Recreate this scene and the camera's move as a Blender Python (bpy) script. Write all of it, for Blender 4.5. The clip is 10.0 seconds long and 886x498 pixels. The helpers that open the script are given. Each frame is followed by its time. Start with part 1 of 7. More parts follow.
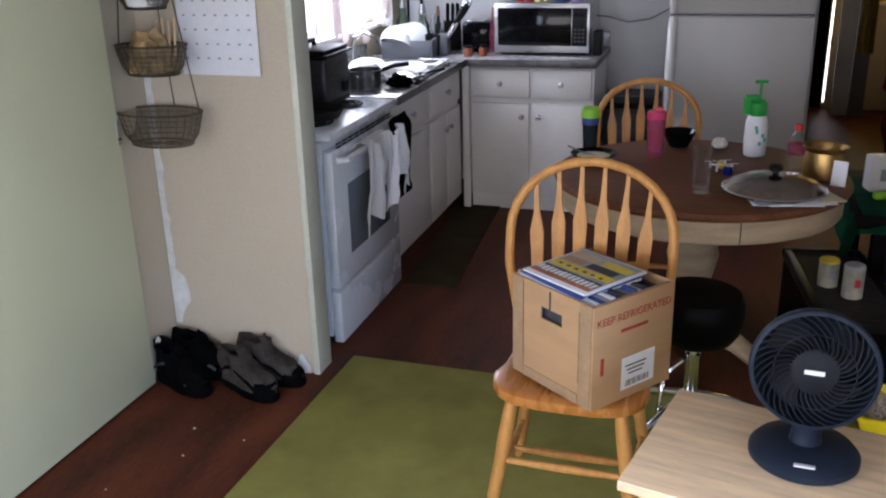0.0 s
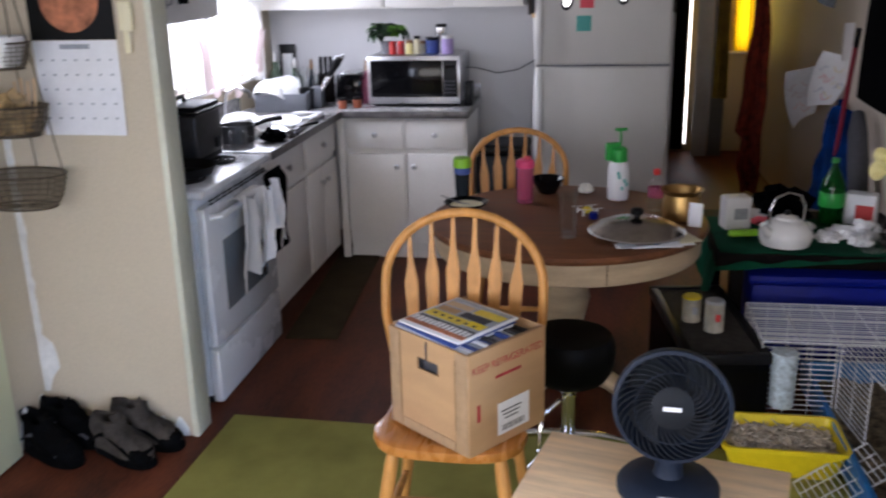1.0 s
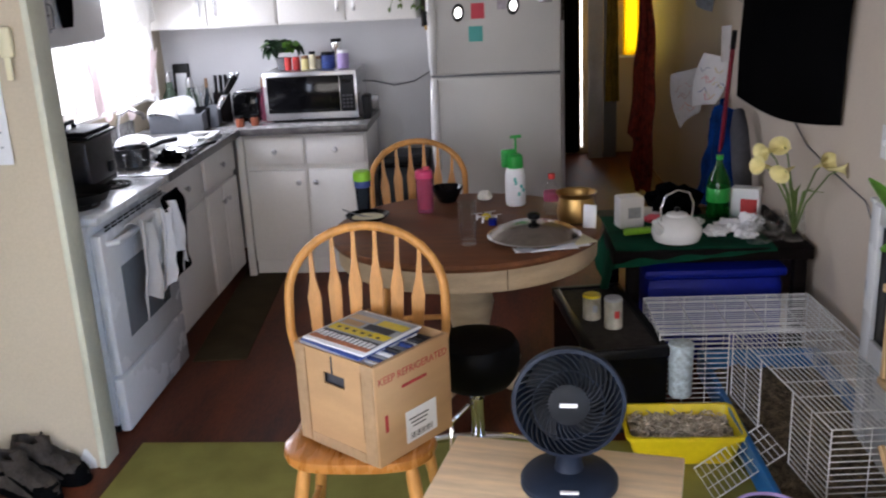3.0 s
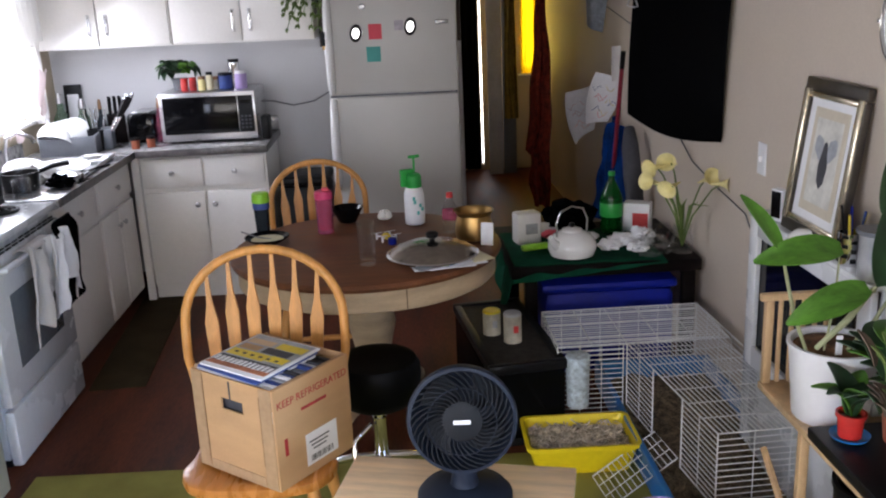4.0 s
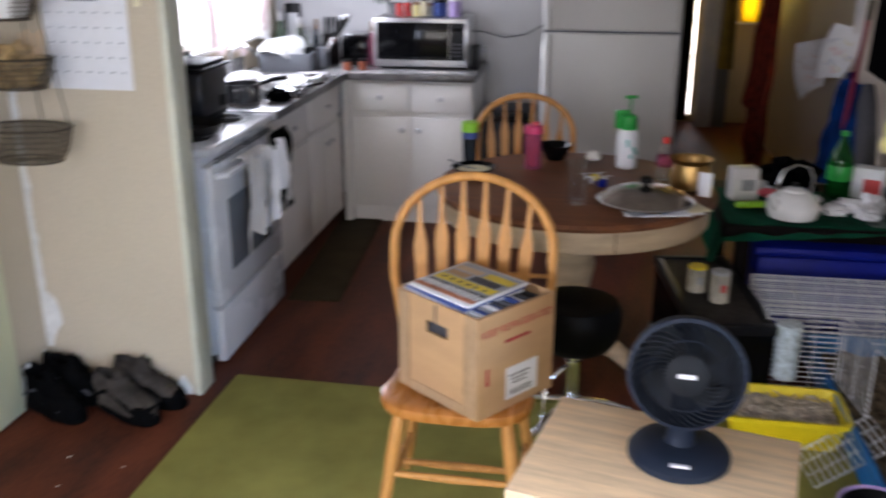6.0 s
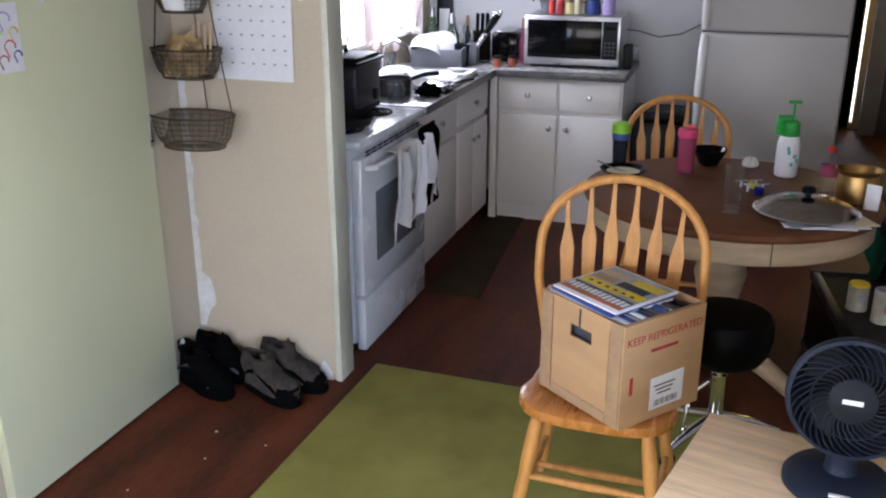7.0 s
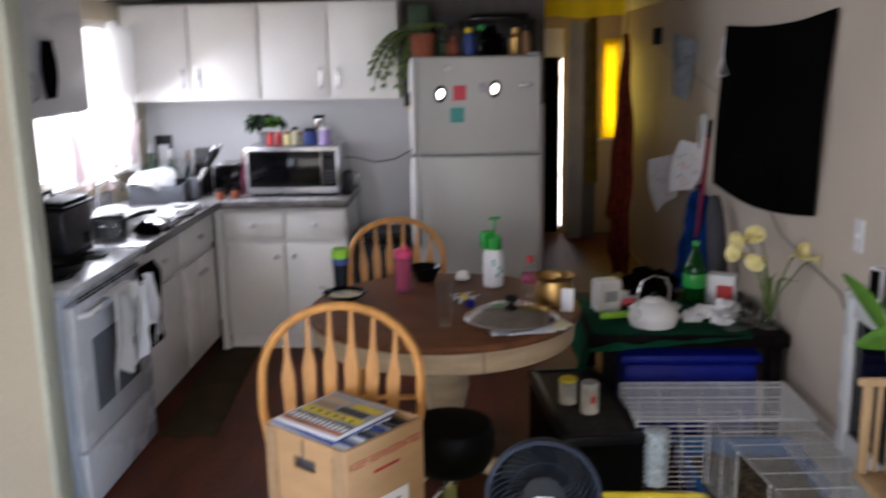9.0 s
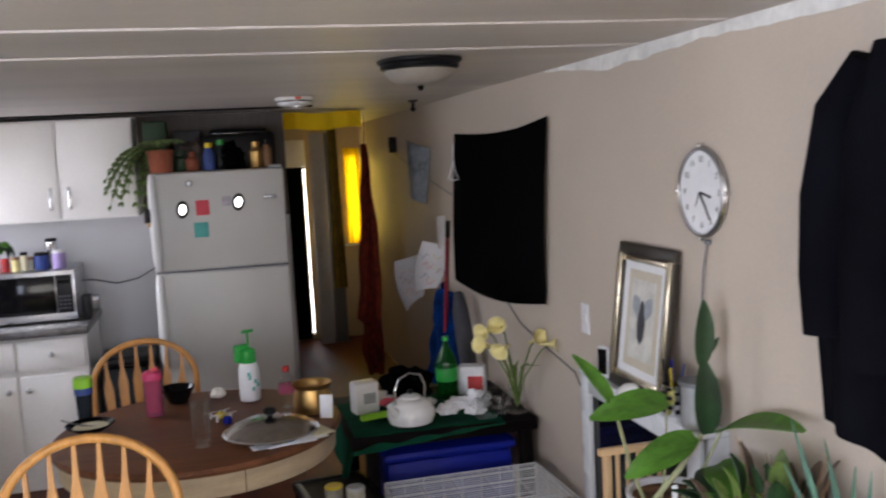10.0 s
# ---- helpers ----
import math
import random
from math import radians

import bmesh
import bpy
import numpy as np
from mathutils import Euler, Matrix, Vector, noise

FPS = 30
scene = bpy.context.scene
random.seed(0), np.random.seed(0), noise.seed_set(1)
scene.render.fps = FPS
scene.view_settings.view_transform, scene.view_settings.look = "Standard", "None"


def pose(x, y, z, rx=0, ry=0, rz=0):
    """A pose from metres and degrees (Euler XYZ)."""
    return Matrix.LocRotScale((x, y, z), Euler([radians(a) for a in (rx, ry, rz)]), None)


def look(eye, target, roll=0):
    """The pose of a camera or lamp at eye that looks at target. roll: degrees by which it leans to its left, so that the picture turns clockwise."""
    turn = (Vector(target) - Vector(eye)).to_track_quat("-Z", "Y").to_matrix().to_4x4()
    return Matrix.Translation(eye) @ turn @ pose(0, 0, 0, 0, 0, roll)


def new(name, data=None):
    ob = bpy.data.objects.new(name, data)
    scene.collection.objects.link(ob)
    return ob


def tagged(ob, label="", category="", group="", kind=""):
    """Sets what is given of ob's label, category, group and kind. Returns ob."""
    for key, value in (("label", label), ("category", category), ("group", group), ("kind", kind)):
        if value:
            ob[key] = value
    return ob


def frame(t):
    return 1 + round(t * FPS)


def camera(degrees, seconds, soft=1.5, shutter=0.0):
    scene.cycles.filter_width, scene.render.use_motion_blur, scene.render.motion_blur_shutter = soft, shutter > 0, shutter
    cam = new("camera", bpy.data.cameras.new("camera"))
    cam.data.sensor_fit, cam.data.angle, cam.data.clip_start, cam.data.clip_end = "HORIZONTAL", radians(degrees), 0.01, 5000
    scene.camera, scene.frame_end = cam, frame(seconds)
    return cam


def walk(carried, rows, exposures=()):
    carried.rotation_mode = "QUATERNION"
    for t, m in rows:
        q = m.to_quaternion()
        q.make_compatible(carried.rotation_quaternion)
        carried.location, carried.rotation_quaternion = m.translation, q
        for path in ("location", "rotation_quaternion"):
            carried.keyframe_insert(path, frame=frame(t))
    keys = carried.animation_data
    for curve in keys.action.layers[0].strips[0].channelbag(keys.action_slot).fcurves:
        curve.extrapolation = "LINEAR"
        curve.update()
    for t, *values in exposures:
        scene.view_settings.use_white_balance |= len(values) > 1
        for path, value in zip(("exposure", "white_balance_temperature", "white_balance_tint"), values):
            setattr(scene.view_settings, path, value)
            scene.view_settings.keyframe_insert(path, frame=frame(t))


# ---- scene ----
cam = camera(52.0, 10.0, soft=2.1, shutter=0.5)
PATH = [
    (0, (0.382, -0.102, 1.677), (-0.174, 1.694, 0.995), -1.5),
    (0.5, (0.382, -0.113, 1.682), (-0.127, 1.71, 1.036), -1.0),
    (1, (0.424, -0.119, 1.706), (0.105, 1.765, 1.113), -1.4),
    (1.5, (0.435, -0.111, 1.687), (0.203, 1.787, 1.1), -1.9),
    (2, (0.45, -0.145, 1.719), (0.253, 1.754, 1.124), -2.2),
    (3.3, (0.476, -0.152, 1.72), (0.407, 1.767, 1.161), -2.9),
    (3.5, (0.491, -0.142, 1.717), (0.494, 1.782, 1.169), -2.3),
    (4, (0.502, -0.183, 1.742), (0.576, 1.737, 1.188), -2.5),
    (4.5, (0.468, -0.139, 1.717), (0.468, 1.789, 1.185), -2.6),
    (5, (0.451, -0.143, 1.714), (0.392, 1.784, 1.183), -2.2),
    (5.5, (0.428, -0.146, 1.702), (0.291, 1.739, 1.048), -0.9),
    (6, (0.378, -0.114, 1.692), (0.073, 1.748, 1.03), 0.0),
    (6.2, (0.344, -0.136, 1.702), (-0.087, 1.699, 1.032), 0.7),
    (7.3, (0.335, -0.088, 1.678), (-0.267, 1.699, 1.011), 0.2),
    (7.5, (0.315, -0.082, 1.66), (-0.278, 1.711, 1.002), 1.0),
    (8, (0.333, -0.091, 1.681), (-0.267, 1.718, 1.073), 1.1),
    (8.5, (0.391, -0.1, 1.714), (0.065, 1.803, 1.192), 0.5),
    (9, (0.463, -0.139, 1.745), (0.389, 1.814, 1.321), -1.0),
    (9.5, (0.497, -0.145, 1.744), (0.756, 1.818, 1.468), -2.6),
    (10, (0.468, -0.2, 1.759), (0.938, 1.733, 1.546), -3.0),
]
walk(cam, [(t, look(eye, target, roll)) for t, eye, target, roll in PATH],
     [(0.0, -0.73, 5950, 17), (0.5, -0.69, 5950, 17), (1.0, -0.58, 6100, 18), (2.0, -0.44, 6200, 18), (3.3, -0.40, 6250, 16), (6.2, -0.46, 6200, 17), (7.5, -0.57, 5950, 17), (8.5, -0.62, 6100, 16), (9.5, -0.46, 6350, 16), (10.0, -0.41, 6270, 16)])

# ---- world, light ----
world = bpy.data.worlds.new("sky")
scene.world = world
world.use_nodes = True
wn = world.node_tree
sky = wn.nodes.new("ShaderNodeTexSky")
sky.sky_type, sky.sun_disc, sky.sun_elevation, sky.sun_rotation = "NISHITA", False, radians(58), radians(270)
wn.links.new(sky.outputs[0], wn.nodes["Background"].inputs[0])
wn.nodes["Background"].inputs[1].default_value = 0.15


def area(name, m, sx, sy, watts, colour, spread=180):
    data = bpy.data.lights.new(name, "AREA")
    data.shape, data.size, data.size_y, data.energy, data.color = "RECTANGLE", sx, sy, watts, colour
    data.spread = radians(spread)
    ob = new(name, data)
    ob.matrix_world = m
    return ob


area("window_daylight_kitchen", look((-1.60, 4.75, 1.48), (-0.9, 4.7, 0.5)), 0.95, 0.75, 30, (0.86, 0.91, 1.0))
area("window_daylight_rear", look((0.1, -2.46, 1.30), (0.1, 3, 1.0)), 2.2, 1.3, 40, (1.0, 0.89, 0.66))
area("window_daylight_left", look((-1.60, -0.75, 1.30), (1.8, 0.1, 1.0)), 1.8, 1.1, 120, (0.76, 0.85, 1.0))
area("window_daylight_right", look((1.75, -1.0, 1.30), (-1.67, 2.3, -0.5)), 1.1, 1.1, 27, (0.46, 0.69, 1.0), 80)
area("window_daylight_hall", look((1.72, 8.50, 1.35), (1.2, 6.0, 1.5)), 0.14, 0.8, 5.5, (1.0, 0.74, 0.12))
area("window_daylight_back_door", look((1.278, 8.52, 0.95), (1.35, 6.0, 1.1)), 0.03, 1.5, 1.6, (0.92, 0.95, 1.0))
sun_data = bpy.data.lights.new("sun", "SUN")
sun_data.energy, sun_data.angle, sun_data.color = 5.0, radians(0.5), (1.0, 0.95, 0.88)
new("sun", sun_data).matrix_world = look((-1.67 - 5.2, 4.6, 1.5 + 8.5), (-1.67, 4.75, 1.5))

# ---- materials ----


def mat(name, col, rough=0.5, metal=0.0, var=0.18, scale=3.0, fine=45.0, bump=0.08, col2=None, stretch=(1, 1, 1), spec=0.5,
        trans=0.0, glow=None, coat=0.0, island=0.0):
    m = bpy.data.materials.new(name)
    m.use_nodes = True
    nt = m.node_tree
    b = nt.nodes["Principled BSDF"]
    tc = nt.nodes.new("ShaderNodeTexCoord")
    mp = nt.nodes.new("ShaderNodeMapping")
    mp.inputs["Scale"].default_value = stretch
    nt.links.new(tc.outputs["Object"], mp.inputs[0])
    n1 = nt.nodes.new("ShaderNodeTexNoise")
    n1.inputs["Scale"].default_value, n1.inputs["Detail"].default_value = scale, 6
    n2 = nt.nodes.new("ShaderNodeTexNoise")
    n2.inputs["Scale"].default_value, n2.inputs["Detail"].default_value = fine, 4
    for n in (n1, n2):
        nt.links.new(mp.outputs[0], n.inputs["Vector"])
    add = nt.nodes.new("ShaderNodeMath")
    add.operation = "MULTIPLY_ADD"
    add.inputs[1].default_value = 0.45
    nt.links.new(n2.outputs[0], add.inputs[0])
    nt.links.new(n1.outputs[0], add.inputs[2])
    ramp = nt.nodes.new("ShaderNodeValToRGB")
    ramp.color_ramp.elements[0].position, ramp.color_ramp.elements[1].position = 0.5, 0.95
    dark = col2 or tuple(c * (1 - 2 * var) for c in col)
    ramp.color_ramp.elements[0].color = (*dark, 1)
    ramp.color_ramp.elements[1].color = (*(min(1, c * (1 + var * 0.6)) for c in col), 1)
    nt.links.new(add.outputs[0], ramp.inputs[0])
    if island:
        info = nt.nodes.new("ShaderNodeObjectInfo")
        hsv = nt.nodes.new("ShaderNodeHueSaturation")
        rng = nt.nodes.new("ShaderNodeMapRange")
        rng.inputs[3].default_value, rng.inputs[4].default_value = 1 - island, 1 + island
        nt.links.new(info.outputs["Random"], rng.inputs[0])
        nt.links.new(rng.outputs[0], hsv.inputs["Value"])
        nt.links.new(ramp.outputs[0], hsv.inputs["Color"])
        nt.links.new(hsv.outputs[0], b.inputs["Base Color"])
    else:
        nt.links.new(ramp.outputs[0], b.inputs["Base Color"])
    rr = nt.nodes.new("ShaderNodeMapRange")
    rr.inputs[3].default_value, rr.inputs[4].default_value = max(0, rough - 0.08), min(1, rough + 0.12)
    nt.links.new(n1.outputs[0], rr.inputs[0])
    nt.links.new(rr.outputs[0], b.inputs["Roughness"])
    b.inputs["Metallic"].default_value = metal
    b.inputs["Specular IOR Level"].default_value = spec
    b.inputs["Transmission Weight"].default_value = trans
    b.inputs["Coat Weight"].default_value = coat
    if bump:
        bp = nt.nodes.new("ShaderNodeBump")
        bp.inputs["Strength"].default_value, bp.inputs["Distance"].default_value = bump, 0.004
        nt.links.new(n2.outputs[0], bp.inputs["Height"])
        nt.links.new(bp.outputs[0], b.inputs["Normal"])
    if glow:
        b.inputs["Emission Color"].default_value = (*glow[:3], 1)
        b.inputs["Emission Strength"].default_value = glow[3]
    return m


def cloth_thin(name, col, through_share):
    m = mat(name, col, 0.9, var=0.1, fine=300, bump=0.15)
    nt = m.node_tree
    b = nt.nodes["Principled BSDF"]
    t = nt.nodes.new("ShaderNodeBsdfTranslucent")
    t.inputs[0].default_value = (*col, 1)
    mx = nt.nodes.new("ShaderNodeMixShader")
    mx.inputs[0].default_value = through_share
    nt.links.new(b.outputs[0], mx.inputs[1])
    nt.links.new(t.outputs[0], mx.inputs[2])
    nt.links.new(mx.outputs[0], nt.nodes["Material Output"].inputs[0])
    return m


M = {}
M["beige"] = mat("beige_wall_paint", (0.56, 0.48, 0.40), 0.6, var=0.06, scale=1.2, fine=120, bump=0.12)
# the same wall paint, yellowed for the warmer light on the left side
M["beige_warm"] = mat("beige_wall_paint_warm_light", (0.58, 0.495, 0.365), 0.6, var=0.08, scale=1.1, fine=120, bump=0.12)
M["beige_dark"] = mat("tan_wall_paint", (0.52, 0.40, 0.22), 0.6, var=0.08, scale=1.2, fine=120, bump=0.12)
M["white_wall"] = mat("white_wall_paint", (0.57, 0.57, 0.585), 0.55, var=0.05, scale=1.5, fine=120, bump=0.1)
M["ceil"] = mat("ceiling_panel_paint", (0.58, 0.53, 0.50), 0.55, var=0.12, scale=1.0, fine=90, bump=0.1, stretch=(0.5, 3, 1))
M["batten"] = mat("white_batten_paint", (0.75, 0.73, 0.7), 0.5, var=0.1)
M["plaster"] = mat("fresh_white_filler", (0.8, 0.79, 0.76), 0.7, var=0.12, scale=9, bump=0.3)
M["floor"] = mat("worn_red_brown_floor", (0.125, 0.034, 0.016), 0.52, var=0.3, scale=2.6, fine=30, bump=0.12, col2=(0.045, 0.013, 0.007), spec=0.16, stretch=(3, 0.7, 1))
M["door_paint"] = mat("pale_green_door_paint", (0.69, 0.70, 0.47), 0.42, var=0.04, scale=1.0, fine=150, bump=0.06)
M["dark_steel"] = mat("dark_brushed_steel", (0.09, 0.09, 0.095), 0.35, 1.0, var=0.2, scale=5)
M["white_paint"] = mat("white_gloss_paint", (0.82, 0.80, 0.77), 0.38, var=0.035, scale=2.2, fine=60, bump=0.04)
# worktop laminate again, with the shade on its front edge put into the colour
M["worktop_edge_shaded"] = mat("shaded_grey_laminate_edge", (0.13, 0.12, 0.12), 0.3, var=0.3, scale=20, fine=120)
M["jamb"] = mat("greenish_cream_paint", (0.66, 0.66, 0.53), 0.45, var=0.08, scale=4, fine=70, bump=0.08)
M["enamel"] = mat("white_enamel", (0.72, 0.74, 0.77), 0.25, var=0.04, scale=4, bump=0.0, coat=0.2)
M["fridge"] = mat("almond_white_fridge", (0.56, 0.55, 0.52), 0.42, var=0.04, scale=2, fine=260, bump=0.12)
M["worktop"] = mat("grey_speckled_laminate", (0.46, 0.45, 0.45), 0.15, var=0.28, scale=30, fine=160, bump=0.03, spec=0.8, coat=0.5)
M["steel"] = mat("brushed_steel", (0.55, 0.55, 0.56), 0.28, 1.0, var=0.1, scale=4, fine=90, stretch=(1, 1, 12), bump=0.03)
M["chrome"] = mat("chrome", (0.75, 0.76, 0.78), 0.08, 1.0, var=0.05, bump=0)
M["dull_steel"] = mat("dull_grey_steel", (0.30, 0.30, 0.31), 0.35, 1.0, var=0.12, scale=6)
M["black"] = mat("black_plastic", (0.005, 0.005, 0.006), 0.4, var=0.2, bump=0.03, spec=0.2)
M["black_glass"] = mat("black_glass", (0.004, 0.004, 0.005), 0.08, var=0.1, bump=0.0, spec=0.2)
M["oven_glass"] = mat("grey_oven_glass", (0.17, 0.19, 0.21), 0.12, var=0.1, bump=0.0)
M["black_cloth"] = mat("black_cloth", (0.0025, 0.0025, 0.003), 0.95, var=0.3, fine=200, bump=0.2, spec=0.02)
M["coat"] = mat("black_wool_coat", (0.005, 0.005, 0.008), 0.95, var=0.3, fine=180, bump=0.3, spec=0.04)
M["vinyl"] = mat("black_vinyl", (0.002, 0.002, 0.0025), 0.5, var=0.2, fine=90, bump=0.1, spec=0.1)
M["iron"] = mat("cast_iron", (0.012, 0.011, 0.010), 0.5, 0.3, var=0.2, bump=0.2)
M["chair"] = mat("honey_oak", (0.62, 0.29, 0.075), 0.4, var=0.16, scale=6, fine=50, stretch=(6, 6, 0.7), bump=0.06, spec=0.35)
M["seat"] = mat("honey_oak_seat", (0.52, 0.20, 0.04), 0.25, var=0.16, scale=5, fine=50, stretch=(7, 0.8, 3), bump=0.05, coat=0.4)
M["pine"] = mat("pale_pine_board", (0.92, 0.67, 0.41), 0.42, var=0.12, scale=5, fine=45, stretch=(0.8, 9, 9), bump=0.06, coat=0.15, island=0.022)
M["slat"] = mat("pale_beech", (0.62, 0.42, 0.23), 0.45, var=0.14, scale=6, fine=50, stretch=(5, 5, 1))
M["tabletop"] = mat("brown_oak_laminate", (0.175, 0.068, 0.030), 0.42, var=0.2, scale=4, fine=50, stretch=(0.8, 8, 1), bump=0.04, spec=0.14)
M["apron"] = mat("cream_stained_oak", (0.50, 0.37, 0.23), 0.4, var=0.12, scale=5, fine=60, stretch=(1, 1, 6))
M["darkwood"] = mat("dark_stained_wood", (0.006, 0.004, 0.004), 0.6, spec=0.06, var=0.3, scale=6, stretch=(1, 8, 8))
M["card"] = mat("brown_cardboard", (0.52, 0.315, 0.155), 0.85, var=0.08, scale=4, fine=150, stretch=(1, 1, 4), bump=0.1)
M["card_edge"] = mat("cardboard_edge", (0.45, 0.29, 0.16), 0.9, var=0.15)
M["rug"] = mat("olive_green_rug", (0.37, 0.35, 0.10), 0.95, var=0.14, scale=5, fine=420, bump=0.5, spec=0.1)
M["mat"] = mat("faded_olive_mat", (0.052, 0.038, 0.020), 0.95, var=0.2, scale=6, fine=300, bump=0.5, spec=0.1)
M["paper"] = mat("white_paper", (0.80, 0.80, 0.82), 0.8, var=0.05, bump=0.05)
M["cream"] = mat("cream_paper", (0.78, 0.72, 0.5), 0.8, var=0.06)
M["white_plastic"] = mat("white_plastic", (0.76, 0.76, 0.78), 0.35, var=0.04, bump=0.02)
M["ceramic"] = mat("white_ceramic", (0.80, 0.80, 0.79), 0.12, var=0.03, bump=0.0, coat=0.4)
M["navy"] = mat("navy_fan_plastic", (0.012, 0.018, 0.032), 0.5, var=0.15, bump=0.02, spec=0.2)
M["fan_dark"] = mat("dark_grey_fan_blades", (0.007, 0.009, 0.012), 0.6, var=0.15, spec=0.25)
M["blue_bin"] = mat("royal_blue_plastic", (0.004, 0.012, 0.24), 0.5, var=0.15, bump=0.03, spec=0.2)
M["blue_tray"] = mat("bright_blue_plastic", (0.01, 0.15, 0.42), 0.35, var=0.15)
M["blue_cloth"] = mat("blue_nylon", (0.002, 0.030, 0.15), 0.8, var=0.35, scale=9, spec=0.08)
M["yellow"] = mat("yellow_plastic", (0.78, 0.60, 0.008), 0.35, var=0.08)
M["shavings"] = mat("wood_shavings", (0.72, 0.62, 0.48), 0.95, var=0.40, scale=30, fine=120, bump=0.6)
M["wire"] = mat("white_coated_wire", (0.84, 0.85, 0.86), 0.35, 0.2, var=0.06, bump=0)
M["green_cloth"] = mat("dark_green_cloth", (0.004, 0.065, 0.034), 0.9, var=0.25, scale=9, fine=240, bump=0.4, spec=0.1)
M["green"] = mat("green_plastic", (0.02, 0.33, 0.05), 0.35, var=0.1)
M["lime"] = mat("lime_plastic", (0.28, 0.62, 0.03), 0.35, var=0.1)
M["pink"] = mat("pink_plastic", (0.70, 0.06, 0.17), 0.35, var=0.15)
M["red"] = mat("red_plastic", (0.55, 0.03, 0.025), 0.4, var=0.12)
M["maroon"] = mat("dark_red_handle", (0.22, 0.012, 0.03), 0.4, var=0.15)
M["scarf"] = mat("rust_patterned_scarf", (0.16, 0.022, 0.012), 0.95, var=0.4, scale=22, fine=90, col2=(0.035, 0.008, 0.006), spec=0.1)
M["gold"] = mat("polished_brass", (0.50, 0.31, 0.11), 0.36, 1.0, var=0.15)
M["bronze"] = mat("dark_bronze_frame", (0.07, 0.06, 0.05), 0.4, 0.6, var=0.2)
M["pale_print"] = mat("misty_grey_print", (0.66, 0.65, 0.60), 0.8, var=0.14, scale=14)
M["pale_mount"] = mat("beige_picture_mount", (0.60, 0.54, 0.43), 0.8, var=0.08)
M["gilt"] = mat("gilt_frame", (0.78, 0.70, 0.54), 0.22, 0.9, var=0.2)
M["leaf"] = mat("orchid_leaf", (0.075, 0.20, 0.022), 0.42, var=0.25, scale=7, fine=50, stretch=(1, 4, 1), spec=0.3)
M["leaf_dark"] = mat("dark_leaf", (0.014, 0.050, 0.014), 0.5, var=0.3, scale=9)
M["fern"] = mat("fern_leaf", (0.13, 0.20, 0.045), 0.5, var=0.25)
M["dry_leaf"] = mat("dried_brown_leaf", (0.15, 0.105, 0.08), 0.85, var=0.35, scale=14)
M["stem"] = mat("pale_stem", (0.34, 0.36, 0.20), 0.6, var=0.2, scale=12)
M["lily"] = mat("pale_yellow_lily", (0.84, 0.74, 0.34), 0.6, var=0.12)
M["soil"] = mat("bark_compost", (0.20, 0.095, 0.04), 0.95, var=0.4, scale=25, fine=90, bump=0.8)
M["terracotta"] = mat("terracotta", (0.36, 0.10, 0.05), 0.8, var=0.2)
M["suede"] = mat("grey_brown_suede", (0.065, 0.055, 0.048), 0.95, var=0.3, scale=14, fine=160, bump=0.4, spec=0.1)
M["sole"] = mat("black_rubber", (0.004, 0.004, 0.0045), 0.9, var=0.3, bump=0.3, spec=0.04)
M["mesh_wire"] = mat("bronze_wire_mesh", (0.09, 0.07, 0.05), 0.5, 0.6, var=0.2)
M["wood_brown"] = mat("brown_wood", (0.30, 0.16, 0.07), 0.5, var=0.2, scale=6)
M["garlic"] = mat("garlic_skin", (0.82, 0.78, 0.70), 0.6, var=0.12, scale=30)
M["rose"] = mat("pink_note", (0.70, 0.09, 0.12), 0.8, var=0.05)
M["teal"] = mat("teal_note", (0.10, 0.42, 0.38), 0.8, var=0.05)
M["purple"] = mat("lilac_plastic", (0.42, 0.32, 0.62), 0.4, var=0.1)
M["grey"] = mat("grey_plastic", (0.14, 0.15, 0.17), 0.45, var=0.1)
M["grey_light"] = mat("light_grey_plastic", (0.42, 0.43, 0.45), 0.45, var=0.1)
M["print_red"] = mat("red_print", (0.42, 0.035, 0.035), 0.85, var=0.2, scale=40)
M["print_dark"] = mat("dark_print", (0.06, 0.06, 0.07), 0.8, var=0.2)
M["print_grey"] = mat("grey_print", (0.38, 0.40, 0.44), 0.8, var=0.2)
M["orange_print"] = mat("orange_print", (0.55, 0.20, 0.10), 0.7, var=0.35, scale=12)
M["yellow_print"] = mat("yellow_print", (0.72, 0.55, 0.05), 0.5, var=0.15)
M["blue_print"] = mat("blue_print", (0.04, 0.08, 0.30), 0.5, var=0.25)
M["cream_tin"] = mat("grubby_cream_label", (0.48, 0.45, 0.36), 0.6, var=0.2, scale=14)
M["cable"] = mat("grey_cable", (0.16, 0.16, 0.17), 0.5, var=0.1)
M["curtain"] = cloth_thin("white_curtain_cloth", (0.92, 0.92, 0.92), 0.75)
M["curtain_band"] = cloth_thin("floral_curtain_band", (0.80, 0.72, 0.72), 0.62)
M["curtain_yellow"] = cloth_thin("yellow_curtain_cloth", (0.95, 0.80, 0.01), 0.8)
M["towel"] = mat("off_white_towel", (0.66, 0.64, 0.62), 0.95, var=0.1, fine=260, bump=0.5, spec=0.1)
M["daylight"] = mat("bright_daylight_outside", (0.9, 0.9, 0.9), 0.9, var=0.0, bump=0, glow=(1.0, 1.0, 1.0, 6.0))
M["daylight_warm"] = mat("bright_yellow_daylight", (0.9, 0.9, 0.9), 0.9, var=0.0, bump=0, glow=(1.0, 0.86, 0.25, 16.0))


